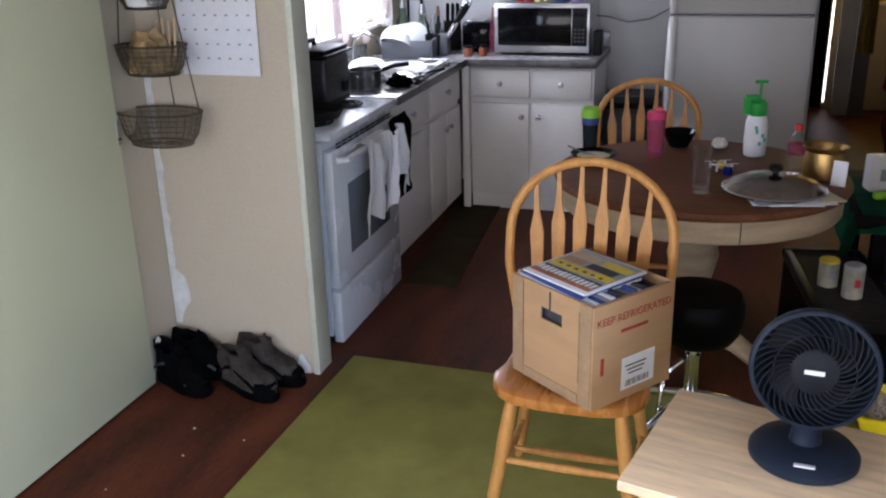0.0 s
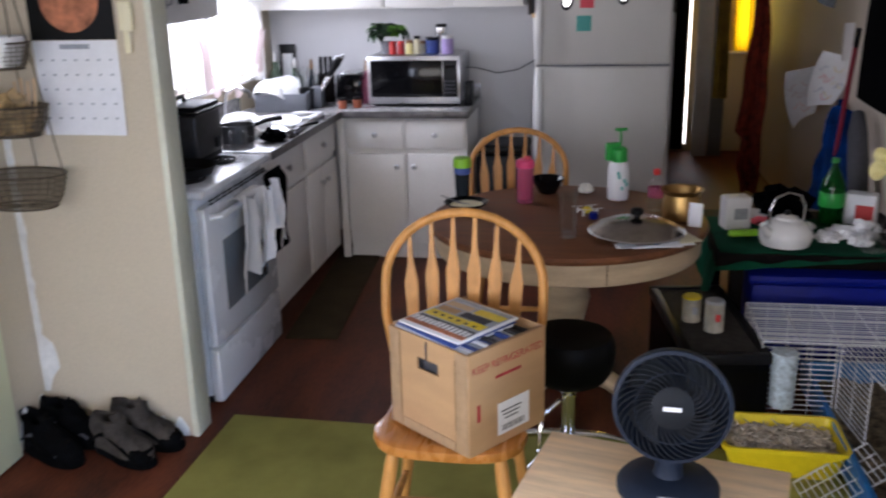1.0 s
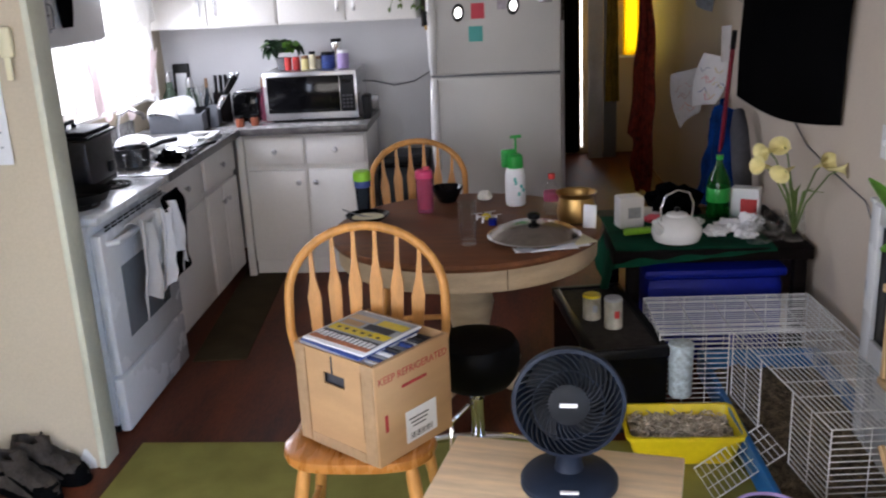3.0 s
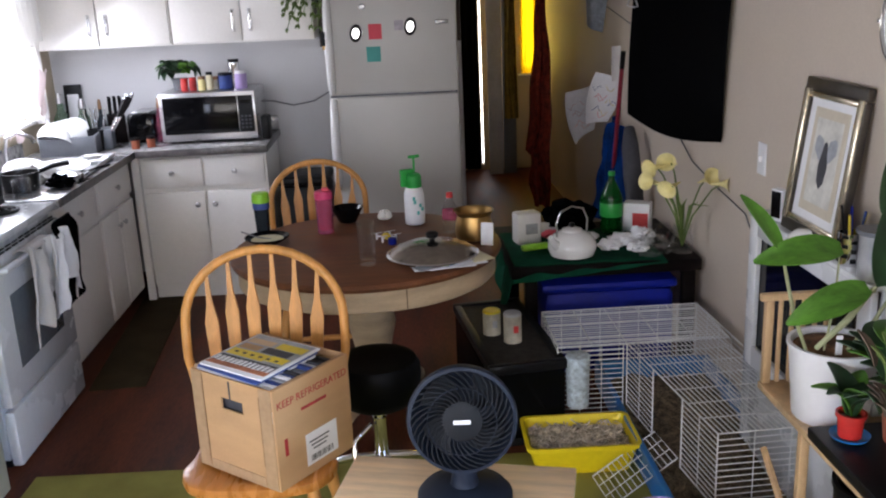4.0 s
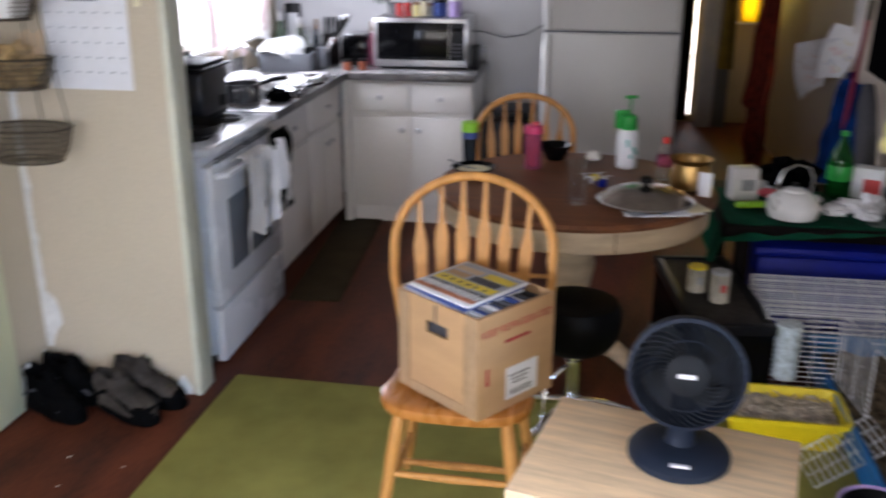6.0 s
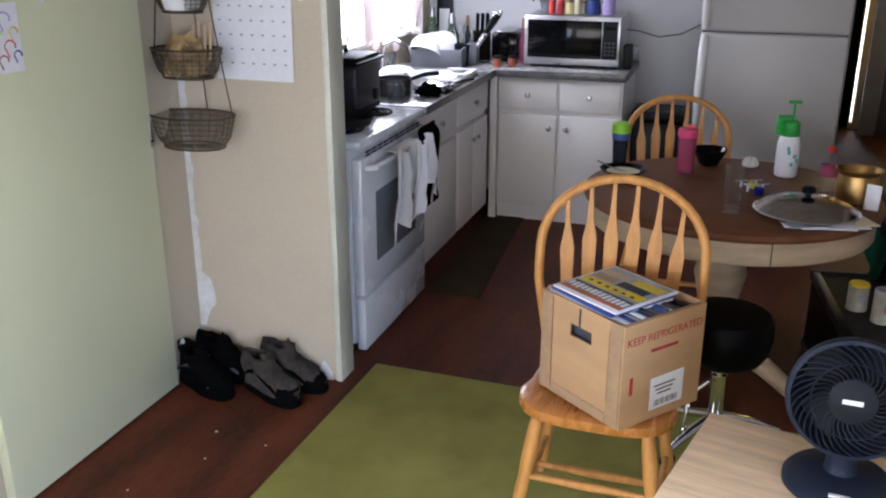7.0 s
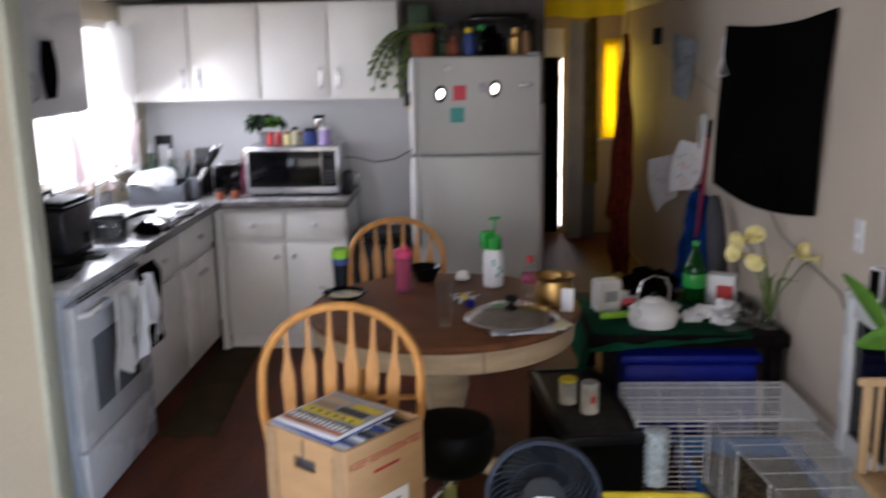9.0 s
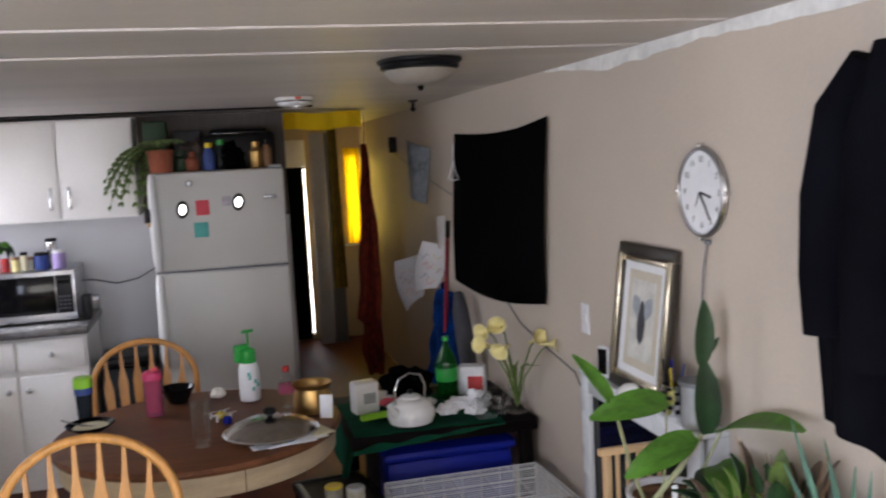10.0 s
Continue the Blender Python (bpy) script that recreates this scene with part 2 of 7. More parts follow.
def glass(name, col, rough=0.02, share=0.85, body=None):
    m = bpy.data.materials.new(name)
    m.use_nodes = True
    nt = m.node_tree
    b = nt.nodes["Principled BSDF"]
    b.inputs["Base Color"].default_value = (*(body if body else (0.03, 0.03, 0.03)), 1)
    b.inputs["Roughness"].default_value = rough
    b.inputs["IOR"].default_value = 1.45
    tr = nt.nodes.new("ShaderNodeBsdfTransparent")
    tr.inputs[0].default_value = (*col, 1)
    mx = nt.nodes.new("ShaderNodeMixShader")
    mx.inputs[0].default_value = share
    nt.links.new(b.outputs[0], mx.inputs[1])
    nt.links.new(tr.outputs[0], mx.inputs[2])
    nt.links.new(mx.outputs[0], nt.nodes["Material Output"].inputs[0])
    return m




def clear_glass(name, tint):
    m = bpy.data.materials.new(name)
    m.use_nodes = True
    nt = m.node_tree
    nt.nodes.remove(nt.nodes["Principled BSDF"])
    tr = nt.nodes.new("ShaderNodeBsdfTransparent")
    tr.inputs[0].default_value = (*tint, 1)
    gl = nt.nodes.new("ShaderNodeBsdfGlossy")
    gl.inputs["Roughness"].default_value = 0.03
    fr_ = nt.nodes.new("ShaderNodeLayerWeight")
    fr_.inputs["Blend"].default_value = 0.12
    mx = nt.nodes.new("ShaderNodeMixShader")
    nt.links.new(fr_.outputs["Facing"], mx.inputs[0])
    nt.links.new(tr.outputs[0], mx.inputs[1])
    nt.links.new(gl.outputs[0], mx.inputs[2])
    nt.links.new(mx.outputs[0], nt.nodes["Material Output"].inputs[0])
    return m


M["glass"] = clear_glass("clear_glass", (0.965, 0.97, 0.97))
M["glass_jar"] = glass("greenish_jar_glass", (0.62, 0.72, 0.62), 0.05, 0.6, (0.16, 0.22, 0.16))
M["fine_mesh"] = glass("fine_bronze_mesh", (1.0, 1.0, 1.0), 0.5, 0.68, (0.10, 0.075, 0.05))
M["brown_streaked"] = mat("dark_brown_streaked", (0.055, 0.038, 0.03), 0.55, var=0.25, scale=4, stretch=(6, 1, 0.6))
M["lid_mesh"] = mat("dark_grey_mesh_lid", (0.045, 0.040, 0.036), 0.6, var=0.3, scale=40, fine=200, spec=0.12)
M["glass_green"] = glass("green_bottle_plastic", (0.04, 0.42, 0.08), 0.06, 0.55, (0.004, 0.10, 0.015))
M["glass_pink"] = glass("pink_tinted_plastic", (0.92, 0.55, 0.65), 0.08, 0.6, (0.5, 0.14, 0.24))
M["glass_dark"] = glass("smoky_plastic", (0.10, 0.13, 0.14), 0.1, 0.45, (0.04, 0.05, 0.06))
M["tank_glass"] = glass("grubby_tank_glass", (0.16, 0.17, 0.17), 0.08, 0.72, (0.01, 0.01, 0.01))

# ---- mesh helpers ----


def box(bm, c, s, bev=0.0, rz=0.0, seg=2):
    r = bmesh.ops.create_cube(bm, size=1.0, matrix=pose(c[0], c[1], c[2], 0, 0, rz) @ Matrix.Diagonal((s[0], s[1], s[2], 1)))
    if bev:
        edges = {e for v in r["verts"] for e in v.link_edges}
        bmesh.ops.bevel(bm, geom=list(edges), offset=min(bev, min(s) * 0.45), segments=seg, affect="EDGES", profile=0.5)
    return bm


def boxes(*items, bev=0.0):
    bm = bmesh.new()
    for c, s in items:
        box(bm, c, s, bev)
    return bm


def lathe(bm, prof, seg=24, at=(0, 0, 0), sx=1.0, sy=1.0, m=None, hollow=False):
    rings = []
    for r, z in prof:
        ring = []
        for i in range(seg):
            a = 2 * math.pi * i / seg
            p = Vector((at[0] + sx * r * math.cos(a), at[1] + sy * r * math.sin(a), at[2] + z))
            ring.append(bm.verts.new(m @ p if m else p))
        rings.append(ring)
    for a, b in zip(rings, rings[1:]):
        for i in range(seg):
            j = (i + 1) % seg
            bm.faces.new((a[i], a[j], b[j], b[i]))
    if hollow:
        for i in range(seg):
            j = (i + 1) % seg
            bm.faces.new((rings[-1][i], rings[-1][j], rings[0][j], rings[0][i]))
    else:
        bm.faces.new(rings[0])
        bm.faces.new(rings[-1])
    bmesh.ops.recalc_face_normals(bm, faces=bm.faces[:])
    return bm


def tube(bm, pts, r, seg=8, closed=False, flat=1.0):
    pts = [Vector(p) for p in pts]
    n = len(pts)
    rad = r if isinstance(r, (list, tuple)) else [r] * n
    rings, up = [], None
    for i, p in enumerate(pts):
        a = pts[i - 1] if (i or closed) else p
        b = pts[(i + 1) % n] if (i < n - 1 or closed) else p
        d = (b - a).normalized()
        if up is None:
            up = d.orthogonal().normalized()
        up = (up - d * up.dot(d)).normalized()
        side = d.cross(up)
        rings.append([bm.verts.new(p + rad[i] * (math.cos(t) * up * flat + math.sin(t) * side)) for t in [2 * math.pi * k / seg for k in range(seg)]])
    for i in range(n if closed else n - 1):
        a, b = rings[i], rings[(i + 1) % n]
        for k in range(seg):
            j = (k + 1) % seg
            bm.faces.new((a[k], a[j], b[j], b[k]))
    if not closed:
        bm.faces.new(rings[0])
        bm.faces.new(rings[-1])
    bmesh.ops.recalc_face_normals(bm, faces=bm.faces[:])
    return bm


def sheet(bm, fn, nu, nv, thick=0.003):
    """A cloth or leaf: fn(u, v) gives the place, u and v from 0 to 1; solid, of that thickness."""
    grid = [[bm.verts.new(fn(i / nu, j / nv)) for j in range(nv + 1)] for i in range(nu + 1)]
    faces = [bm.faces.new((grid[i][j], grid[i + 1][j], grid[i + 1][j + 1], grid[i][j + 1])) for i in range(nu) for j in range(nv)]
    bmesh.ops.recalc_face_normals(bm, faces=faces)
    if thick:
        bmesh.ops.solidify(bm, geom=faces, thickness=thick)
    return bm


def mesh_of(name, bm, material, sharp=38):
    me = bpy.data.meshes.new(name)
    bm.to_mesh(me)
    bm.free()
    me.materials.append(material)
    for p in me.polygons:
        p.use_smooth = True
    me.set_sharp_from_angle(angle=radians(sharp))
    return me


def part(name, bm, material, parent, label=""):
    ob = new(name, mesh_of(name, bm, material))
    ob.parent = parent
    return tagged(ob, label)


def thing(name, m, label, category, group=""):
    ob = new(name)
    ob.empty_display_size = 0.05
    ob.matrix_world = m
    return tagged(ob, label, category, group)


def single(name, bm, material, m, label, category, group="", kind=""):
    ob = new(name, mesh_of(name, bm, material))
    ob.matrix_world = m
    return tagged(ob, label, category, group, kind)


def setting(name, bm, material, label=""):
    return tagged(new(name, mesh_of(name, bm, material)), label, kind="structure")


def B():
    return bmesh.new()


def text(name, body, size, material, parent, m, label=""):
    cu = bpy.data.curves.new(name, "FONT")
    cu.body, cu.size, cu.align_x, cu.align_y, cu.extrude = body, size, "CENTER", "CENTER", 0.0004
    tmp = bpy.data.objects.new(name + "_curve", cu)
    scene.collection.objects.link(tmp)
    me = bpy.data.meshes.new_from_object(tmp.evaluated_get(bpy.context.evaluated_depsgraph_get()))
    bpy.data.objects.remove(tmp)
    me.materials.clear()
    me.materials.append(material)
    ob = new(name, me)
    ob.parent = parent
    ob.matrix_local = m
    return tagged(ob, label)


# ---- the shell of the room ----
XL, XR, YB, YE, HALL, CEIL, REAR = -1.67, 1.82, 5.70, 8.60, 0.90, 2.07, -2.6

setting("floor", boxes(((0.1, 3.0, -0.05), (3.9, 11.6, 0.1))), M["floor"])
bm = B()
box(bm, (0.075, 3.0, CEIL + 0.05), (3.69, 11.4, 0.1))
for y, w in ((1.99, 0.007), (2.52, 0.010)):
    box(bm, (0.075, y, CEIL - 0.002), (3.46, w, 0.006), 0.002)
setting("ceiling", bm, M["ceil"])
setting("trim_ceiling", boxes(((-0.31, 5.22, CEIL - 0.005), (2.70, 0.03, 0.012)), bev=0.003), M["darkwood"], "dark strip across the ceiling")
WY0, WY1, WZ0, WZ1 = 4.22, 5.34, 1.10, 1.95
# left wall with its window opening
LY0, LY1, LZ0, LZ1 = -1.70, 0.20, 0.72, 1.90
setting("wall_left", boxes(((XL - 0.05, (LY1 + WY0) / 2, 1.035), (0.1, WY0 - LY1, 2.07)), ((XL - 0.05, (REAR + LY0) / 2, 1.035), (0.1, LY0 - REAR, 2.07)),
                           ((XL - 0.05, (LY0 + LY1) / 2, LZ0 / 2), (0.1, LY1 - LY0, LZ0)), ((XL - 0.05, (LY0 + LY1) / 2, (LZ1 + 2.07) / 2), (0.1, LY1 - LY0, 2.07 - LZ1)), ((XL - 0.05, (WY1 + 5.8) / 2, 1.035), (0.1, 5.8 - WY1, 2.07)),
                           ((XL - 0.05, (WY0 + WY1) / 2, WZ0 / 2), (0.1, WY1 - WY0, WZ0)), ((XL - 0.05, (WY0 + WY1) / 2, (WZ1 + 2.07) / 2), (0.1, WY1 - WY0, 2.07 - WZ1))), M["beige_warm"])
# right wall, with a window behind the viewer
SY0, SY1, SZ0, SZ1 = -1.60, -0.40, 0.72, 1.90
setting("wall_right", boxes(((XR + 0.05, (SY1 + 8.7) / 2, 1.035), (0.1, 8.7 - SY1, 2.07)), ((XR + 0.05, (SY0 - 2.7) / 2, 1.035), (0.1, SY0 + 2.7, 2.07)),
                            ((XR + 0.05, (SY0 + SY1) / 2, SZ0 / 2), (0.1, SY1 - SY0, SZ0)), ((XR + 0.05, (SY0 + SY1) / 2, (SZ1 + 2.07) / 2), (0.1, SY1 - SY0, 2.07 - SZ1))), M["beige"])
setting("wall_back", boxes((((XL + HALL) / 2, YB + 0.05, 1.035), (HALL - XL, 0.1, 2.07))), M["white_wall"])
setting("wall_hall", boxes(((HALL - 0.05, (YB + 0.1 + YE) / 2, 1.035), (0.1, YE - YB - 0.1, 2.07))), M["beige_dark"])
# end of the hall, with a narrow window
EX0, EX1, EZ0, EZ1 = 1.66, 1.815, 0.92, 1.80
GX0, GX1, GZ0, GZ1 = 1.267, 1.290, 0.05, 1.66
setting("wall_hall_end", boxes((((HALL - 0.1 + GX0) / 2, YE + 0.05, 1.035), (GX0 - HALL + 0.1, 0.1, 2.07)), (((GX1 + EX0) / 2, YE + 0.05, 1.035), (EX0 - GX1, 0.1, 2.07)),
                               (((GX0 + GX1) / 2, YE + 0.05, GZ0 / 2), (GX1 - GX0, 0.1, GZ0)), (((GX0 + GX1) / 2, YE + 0.05, (GZ1 + 2.07) / 2), (GX1 - GX0, 0.1, 2.07 - GZ1)),
                               (((EX0 + XR) / 2, YE + 0.05, EZ0 / 2), (XR - EX0, 0.1, EZ0)), (((EX0 + XR) / 2, YE + 0.05, (EZ1 + 2.07) / 2), (XR - EX0, 0.1, 2.07 - EZ1))), M["beige_dark"])
# rear wall behind the viewer, with a wide window
RX0, RX1, RZ0, RZ1 = -1.05, 1.25, 0.62, 1.95
setting("wall_rear", boxes((((XL + RX0) / 2, REAR - 0.05, 1.035), (RX0 - XL, 0.1, 2.07)), (((RX1 + XR) / 2, REAR - 0.05, 1.035), (XR - RX1, 0.1, 2.07)),
                           (((RX0 + RX1) / 2, REAR - 0.05, RZ0 / 2), (RX1 - RX0, 0.1, RZ0)), (((RX0 + RX1) / 2, REAR - 0.05, (RZ1 + 2.07) / 2), (RX1 - RX0, 0.1, 2.07 - RZ1))), M["beige"])
# thin dark brown sheet added over the back wall above the fridge
setting("trim_panel", boxes(((0.455, YB - 0.012, 1.74), (0.885, 0.020, 0.655))), M["brown_streaked"], "dark brown sheet behind the things on the fridge")
# stub wall between entrance and cooker
setting("wall_stub", boxes(((-1.365, 2.87, 1.035), (0.61, 0.1, 2.07))), M["beige_warm"])
setting("trim", boxes(((-1.052, 2.868, 1.035), (0.026, 0.118, 2.07)), bev=0.004), M["jamb"])


def ragged(bm, y0, y1, z, n, deep, seed, x):
    rnd = random.Random(seed)
    low = [deep * (0.85 + 0.55 * noise.noise(Vector((i * 0.06 + seed, 0, 0))) + 0.22 * noise.noise(Vector((0, i * 0.35, seed))) + 0.12 * rnd.random()) for i in range(n + 1)]
    return sheet(bm, lambda u, v: Vector((x, y0 + (y1 - y0) * u, z - v * low[round(u * n)] * min(1.0, 0.15 + (1 - u) * 9))), n, 1, 0.002)


setting("trim_painted_band", ragged(B(), -2.4, 3.40, CEIL - 0.002, 140, 0.045, 4, XR - 0.002), M["plaster"], "rough white paint band along the top of the wall")
bm = B()
rnd = random.Random(8)
edge = [0.022 + 0.014 * rnd.random() + (0.055 * math.sin(math.pi * (i - 1) / 6) if 1 < i < 7 else 0) for i in range(31)]
sheet(bm, lambda u, v: Vector((XL + 0.004 + v * edge[round(u * 30)], 2.818, 0.16 + u * 1.02)), 30, 1, 0.002)
edge2 = [0.045 + 0.02 * math.sin(0.9 * i) + 0.006 * rnd.random() for i in range(13)]
sheet(bm, lambda u, v: Vector((XL + 0.006 + 0.02 * v, 2.62 + 0.19 * u, 0.04 + edge2[round(u * 12)] * v * 2)), 12, 1, 0.002)
sheet(bm, lambda u, v: Vector((-1.2 + 0.12 * u, 2.816, 0.0 + edge2[round(u * 12)] * v * 1.2)), 12, 1, 0.002)
setting("trim_filler", bm, M["plaster"], "smeared white filler in the corner")


def window(name, m, w, h, bars, label):
    fr = tagged(new(name), label, kind="structure")
    fr.matrix_world = m
    part("window_frame", boxes(((0, 0, h / 2 - 0.02), (w, 0.06, 0.04)), ((0, 0, -h / 2 + 0.02), (w, 0.06, 0.04)), ((-w / 2 + 0.02, 0, 0), (0.04, 0.06, h - 0.082)), ((w / 2 - 0.02, 0, 0), (0.04, 0.06, h - 0.082)),
                               *[((x, 0, 0), (0.03, 0.05, h - 0.082)) for x in bars], bev=0.004), M["white_paint"], fr)
    pane = part("pane", boxes(((0, 0.005, 0), (w - 0.08, 0.004, h - 0.08))), M["glass"], fr)
    pane.visible_shadow = False
    part("window_sill", boxes(((0, -0.05, -h / 2 - 0.012), (w + 0.06, 0.12, 0.022)), bev=0.005), M["white_paint"], fr)
    return fr


window("window_1", pose(XL - 0.05, (WY0 + WY1) / 2, (WZ0 + WZ1) / 2, 0, 0, 90), WY1 - WY0, WZ1 - WZ0, (0,), "white framed kitchen window over the sink")
window("window_2", pose((RX0 + RX1) / 2, REAR - 0.05, (RZ0 + RZ1) / 2, 0, 0, 180), RX1 - RX0, RZ1 - RZ0, (-0.4, 0.4), "wide white framed living room window")
window("window_3", pose((EX0 + EX1) / 2, YE + 0.05, (EZ0 + EZ1) / 2), EX1 - EX0, EZ1 - EZ0, (), "narrow window at the end of the hall")
window("window_4", pose(XL - 0.05, (LY0 + LY1) / 2, (LZ0 + LZ1) / 2, 0, 0, 90), LY1 - LY0, LZ1 - LZ0, (-0.3, 0.3), "white framed living room window beside the door")
window("window_5", pose(XR + 0.05, (SY0 + SY1) / 2, (SZ0 + SZ1) / 2, 0, 0, -90), SY1 - SY0, SZ1 - SZ0, (0,), "white framed living room window")
setting("ground", boxes(((0, 3, -0.62), (120, 120, 0.1))), M["mat"], "dull grass outside")
for nm, c, s, mt in (("backdrop_kitchen", (-2.8, 7.0, 1.0), (0.02, 9.0, 2.8), "daylight"), ("backdrop_left", (-3.4, -0.75, 1.4), (0.02, 5.0, 3.0), "daylight"), ("backdrop_right", (3.4, -1.0, 1.4), (0.02, 4.0, 3.0), "daylight"), ("backdrop_rear", (0.1, -4.2, 1.4), (6.0, 0.02, 3.6), "daylight"),
                     ("backdrop_hall", (1.78, 9.0, 1.4), (0.5, 0.02, 2.2), "daylight_warm"), ("backdrop_back_door", (1.28, 9.1, 1.0), (0.4, 0.02, 2.2), "daylight")):
    setting(nm, boxes((c, s)), M[mt], "bright daylight outside the window")

# entrance door in the left wall, standing shut
d = tagged(new("door_1"), "pale green painted entrance door, shut", kind="structure")
d.matrix_world = pose(XL + 0.022, 2.15, 1.0)
part("door_leaf", boxes(((0, 0, 0), (0.036, 0.86, 1.98)), bev=0.004), M["door_paint"], d)
part("latch_plate", boxes(((0.019, 0.425, 0.0), (0.006, 0.02, 0.09)), bev=0.001), M["steel"], d)

# ---- rugs ----
bm = B()
box(bm, (0, 0, 0.004), (2.55, 2.72, 0.008), 0.003)
single("rug", bm, M["rug"], pose(0.27, 1.60, 0.0, 0, 0, -1.5), "plain olive green woven rug on the floor", "rug")
bm = B()
box(bm, (0, 0, 0.004), (0.26, 1.42, 0.008), 0.003)
single("kitchen_mat", bm, M["mat"], pose(-0.945, 4.50, 0.0, 0, 0, 4), "faded olive runner mat before the cabinets", "mat")

# ---- kitchen: cooker ----
st = thing("cooker", pose(-1.35, 3.445, 0), "white enamel electric cooker with oven door and drawer", "stove")
SW = 0.375
part("body", boxes(((-0.02, 0, 0.455), (0.56, 2 * SW, 0.83)), bev=0.004), M["enamel"], st)
part("cooktop", boxes(((-0.01, 0, 0.889), (0.63, 2 * SW + 0.004, 0.034)), bev=0.012), M["enamel"], st)
part("backguard", boxes(((-0.28, 0, 0.99), (0.05, 2 * SW, 0.17)), bev=0.012), M["enamel"], st)
dr = part("oven_door", boxes(((0.283, 0, 0.545), (0.044, 2 * SW - 0.006, 0.58)), bev=0.012), M["enamel"], st)
part("door_window", boxes(((0.306, 0, 0.52), (0.003, 0.47, 0.30)), bev=0.001), M["oven_glass"], dr, "grey oven window")
bm = B()
tube(bm, [(0.306, -0.33, 0.79), (0.345, -0.32, 0.795), (0.35, -0.2, 0.797), (0.35, 0.2, 0.797), (0.345, 0.32, 0.795), (0.306, 0.33, 0.79)], 0.013, 10)
part("door_handle", bm, M["enamel"], dr)
bm = B()
for i in range(2):
    for j in range(10):
        box(bm, (0.301, -0.29 + j * 0.064, 0.852 - i * 0.014), (0.006, 0.046, 0.006), 0.001)
part("vent", bm, M["black"], dr, "black vent slots")
part("drawer", boxes(((0.283, 0, 0.127), (0.044, 2 * SW - 0.006, 0.231)), bev=0.012), M["enamel"], st)
part("plinth", boxes(((0.0, 0, 0.02), (0.5, 0.7, 0.04))), M["black"], st)
for k, (x, y, r) in enumerate(((0.13, -0.19, 0.10), (0.13, 0.19, 0.08), (-0.13, -0.19, 0.08), (-0.13, 0.19, 0.10))):
    bm = B()
    for q in range(3):
        rr = r * (0.4 + 0.3 * q)
        tube(bm, [(x + rr * math.cos(a * math.pi / 10), y + rr * math.sin(a * math.pi / 10), 0.912) for a in range(20)], 0.006, 6, True)
    part("hotplate", bm, M["iron"], st)

# pan, slow cooker and mug on the cooker
pn = thing("frying_pan", pose(-1.22, 3.30, 0.918), "black cast iron frying pan on the cooker", "pan")
part("pan_body", lathe(B(), [(0.10, 0), (0.112, 0.004), (0.132, 0.04), (0.136, 0.042), (0.128, 0.038), (0.108, 0.008), (0.001, 0.006)], 28), M["iron"], pn)
bm = B()
tube(bm, [(-0.12, 0.03, 0.034), (-0.19, 0.06, 0.042), (-0.27, 0.09, 0.048)], [0.012, 0.011, 0.014], 8, flat=0.6)
part("handle", bm, M["iron"], pn)
sc = thing("slow_cooker", pose(-1.36, 3.62, 0.918), "rectangular dark steel slow cooker with a black lid", "cooker")
part("body", boxes(((0, 0, 0.115), (0.26, 0.28, 0.20)), bev=0.025), M["dark_steel"], sc)
part("band", boxes(((0, 0, 0.016), (0.25, 0.27, 0.030)), bev=0.01), M["black"], sc)
part("rim", boxes(((0, 0, 0.222), (0.285, 0.305, 0.014)), bev=0.006), M["black"], sc)
part("lid", boxes(((0, 0, 0.238), (0.25, 0.27, 0.02)), bev=0.010), M["black"], sc)
bm = B()
tube(bm, [(0, -0.05, 0.246), (0, -0.04, 0.272), (0, 0.04, 0.272), (0, 0.05, 0.246)], 0.010, 8)
part("lid_handle", bm, M["black"], sc)
for s in (-1, 1):
    part("side_handle", boxes(((0.0, s * 0.152, 0.15), (0.09, 0.03, 0.03)), bev=0.01), M["black"], sc)
part("dial", boxes(((0.134, 0.06, 0.07), (0.012, 0.05, 0.05)), bev=0.005), M["black"], sc)

# towels over the oven handle


def rag(y0, y1, z0, x0, seed, long):
    """A bunched cloth over the bar: gathered at the top, its lower edge in uneven points."""
    def fn(u, v):
        spread = 0.62 + 0.38 * min(1, v * 1.8)
        mid = (y0 + y1) / 2
        y = mid + (y1 - y0) * (u - 0.5) * spread + 0.02 * v * math.sin(6 * u + seed)
        fold = 0.015 * (0.4 + v) * math.sin(15 * u + seed + 1.6 * v) + 0.009 * math.sin(29 * u + 2 * seed + 3 * v) + 0.010 * noise.noise(Vector((4 * u, 5 * v, seed)))
        drop = long * (0.74 + 0.20 * math.sin(4.2 * u + seed) + 0.10 * math.sin(11 * u + 2.2 * seed) + 0.05 * math.sin(25 * u))
        return Vector((x0 + fold + 0.012 * math.sin(math.pi * v), y, z0 + 0.018 * math.sin(8 * u + seed) * (1 - v) - drop * v))
    return fn


bm = B()
sheet(bm, rag(-0.25, 0.13, 0.822, 0.385, 0.9, 0.38), 40, 20, 0.004)
sheet(bm, lambda u, v: Vector((0.350 + 0.032 * math.cos(math.pi * v), -0.18 + 0.24 * u, 0.815 + 0.018 * math.sin(math.pi * v))), 12, 6, 0.003)
single("dish_towel", bm, M["towel"], pose(-1.35, 3.445, 0.0), "crumpled off-white dish towel over the oven handle", "towel", "towels on the oven handle")
bm = B()
sheet(bm, rag(-0.06, 0.21, 0.835, 0.415, 2.4, 0.40), 30, 16, 0.004)
single("dish_towel", bm, M["paper"], pose(-1.35, 3.445, 0.0), "white dish cloth bunched over the oven handle", "towel", "towels on the oven handle")


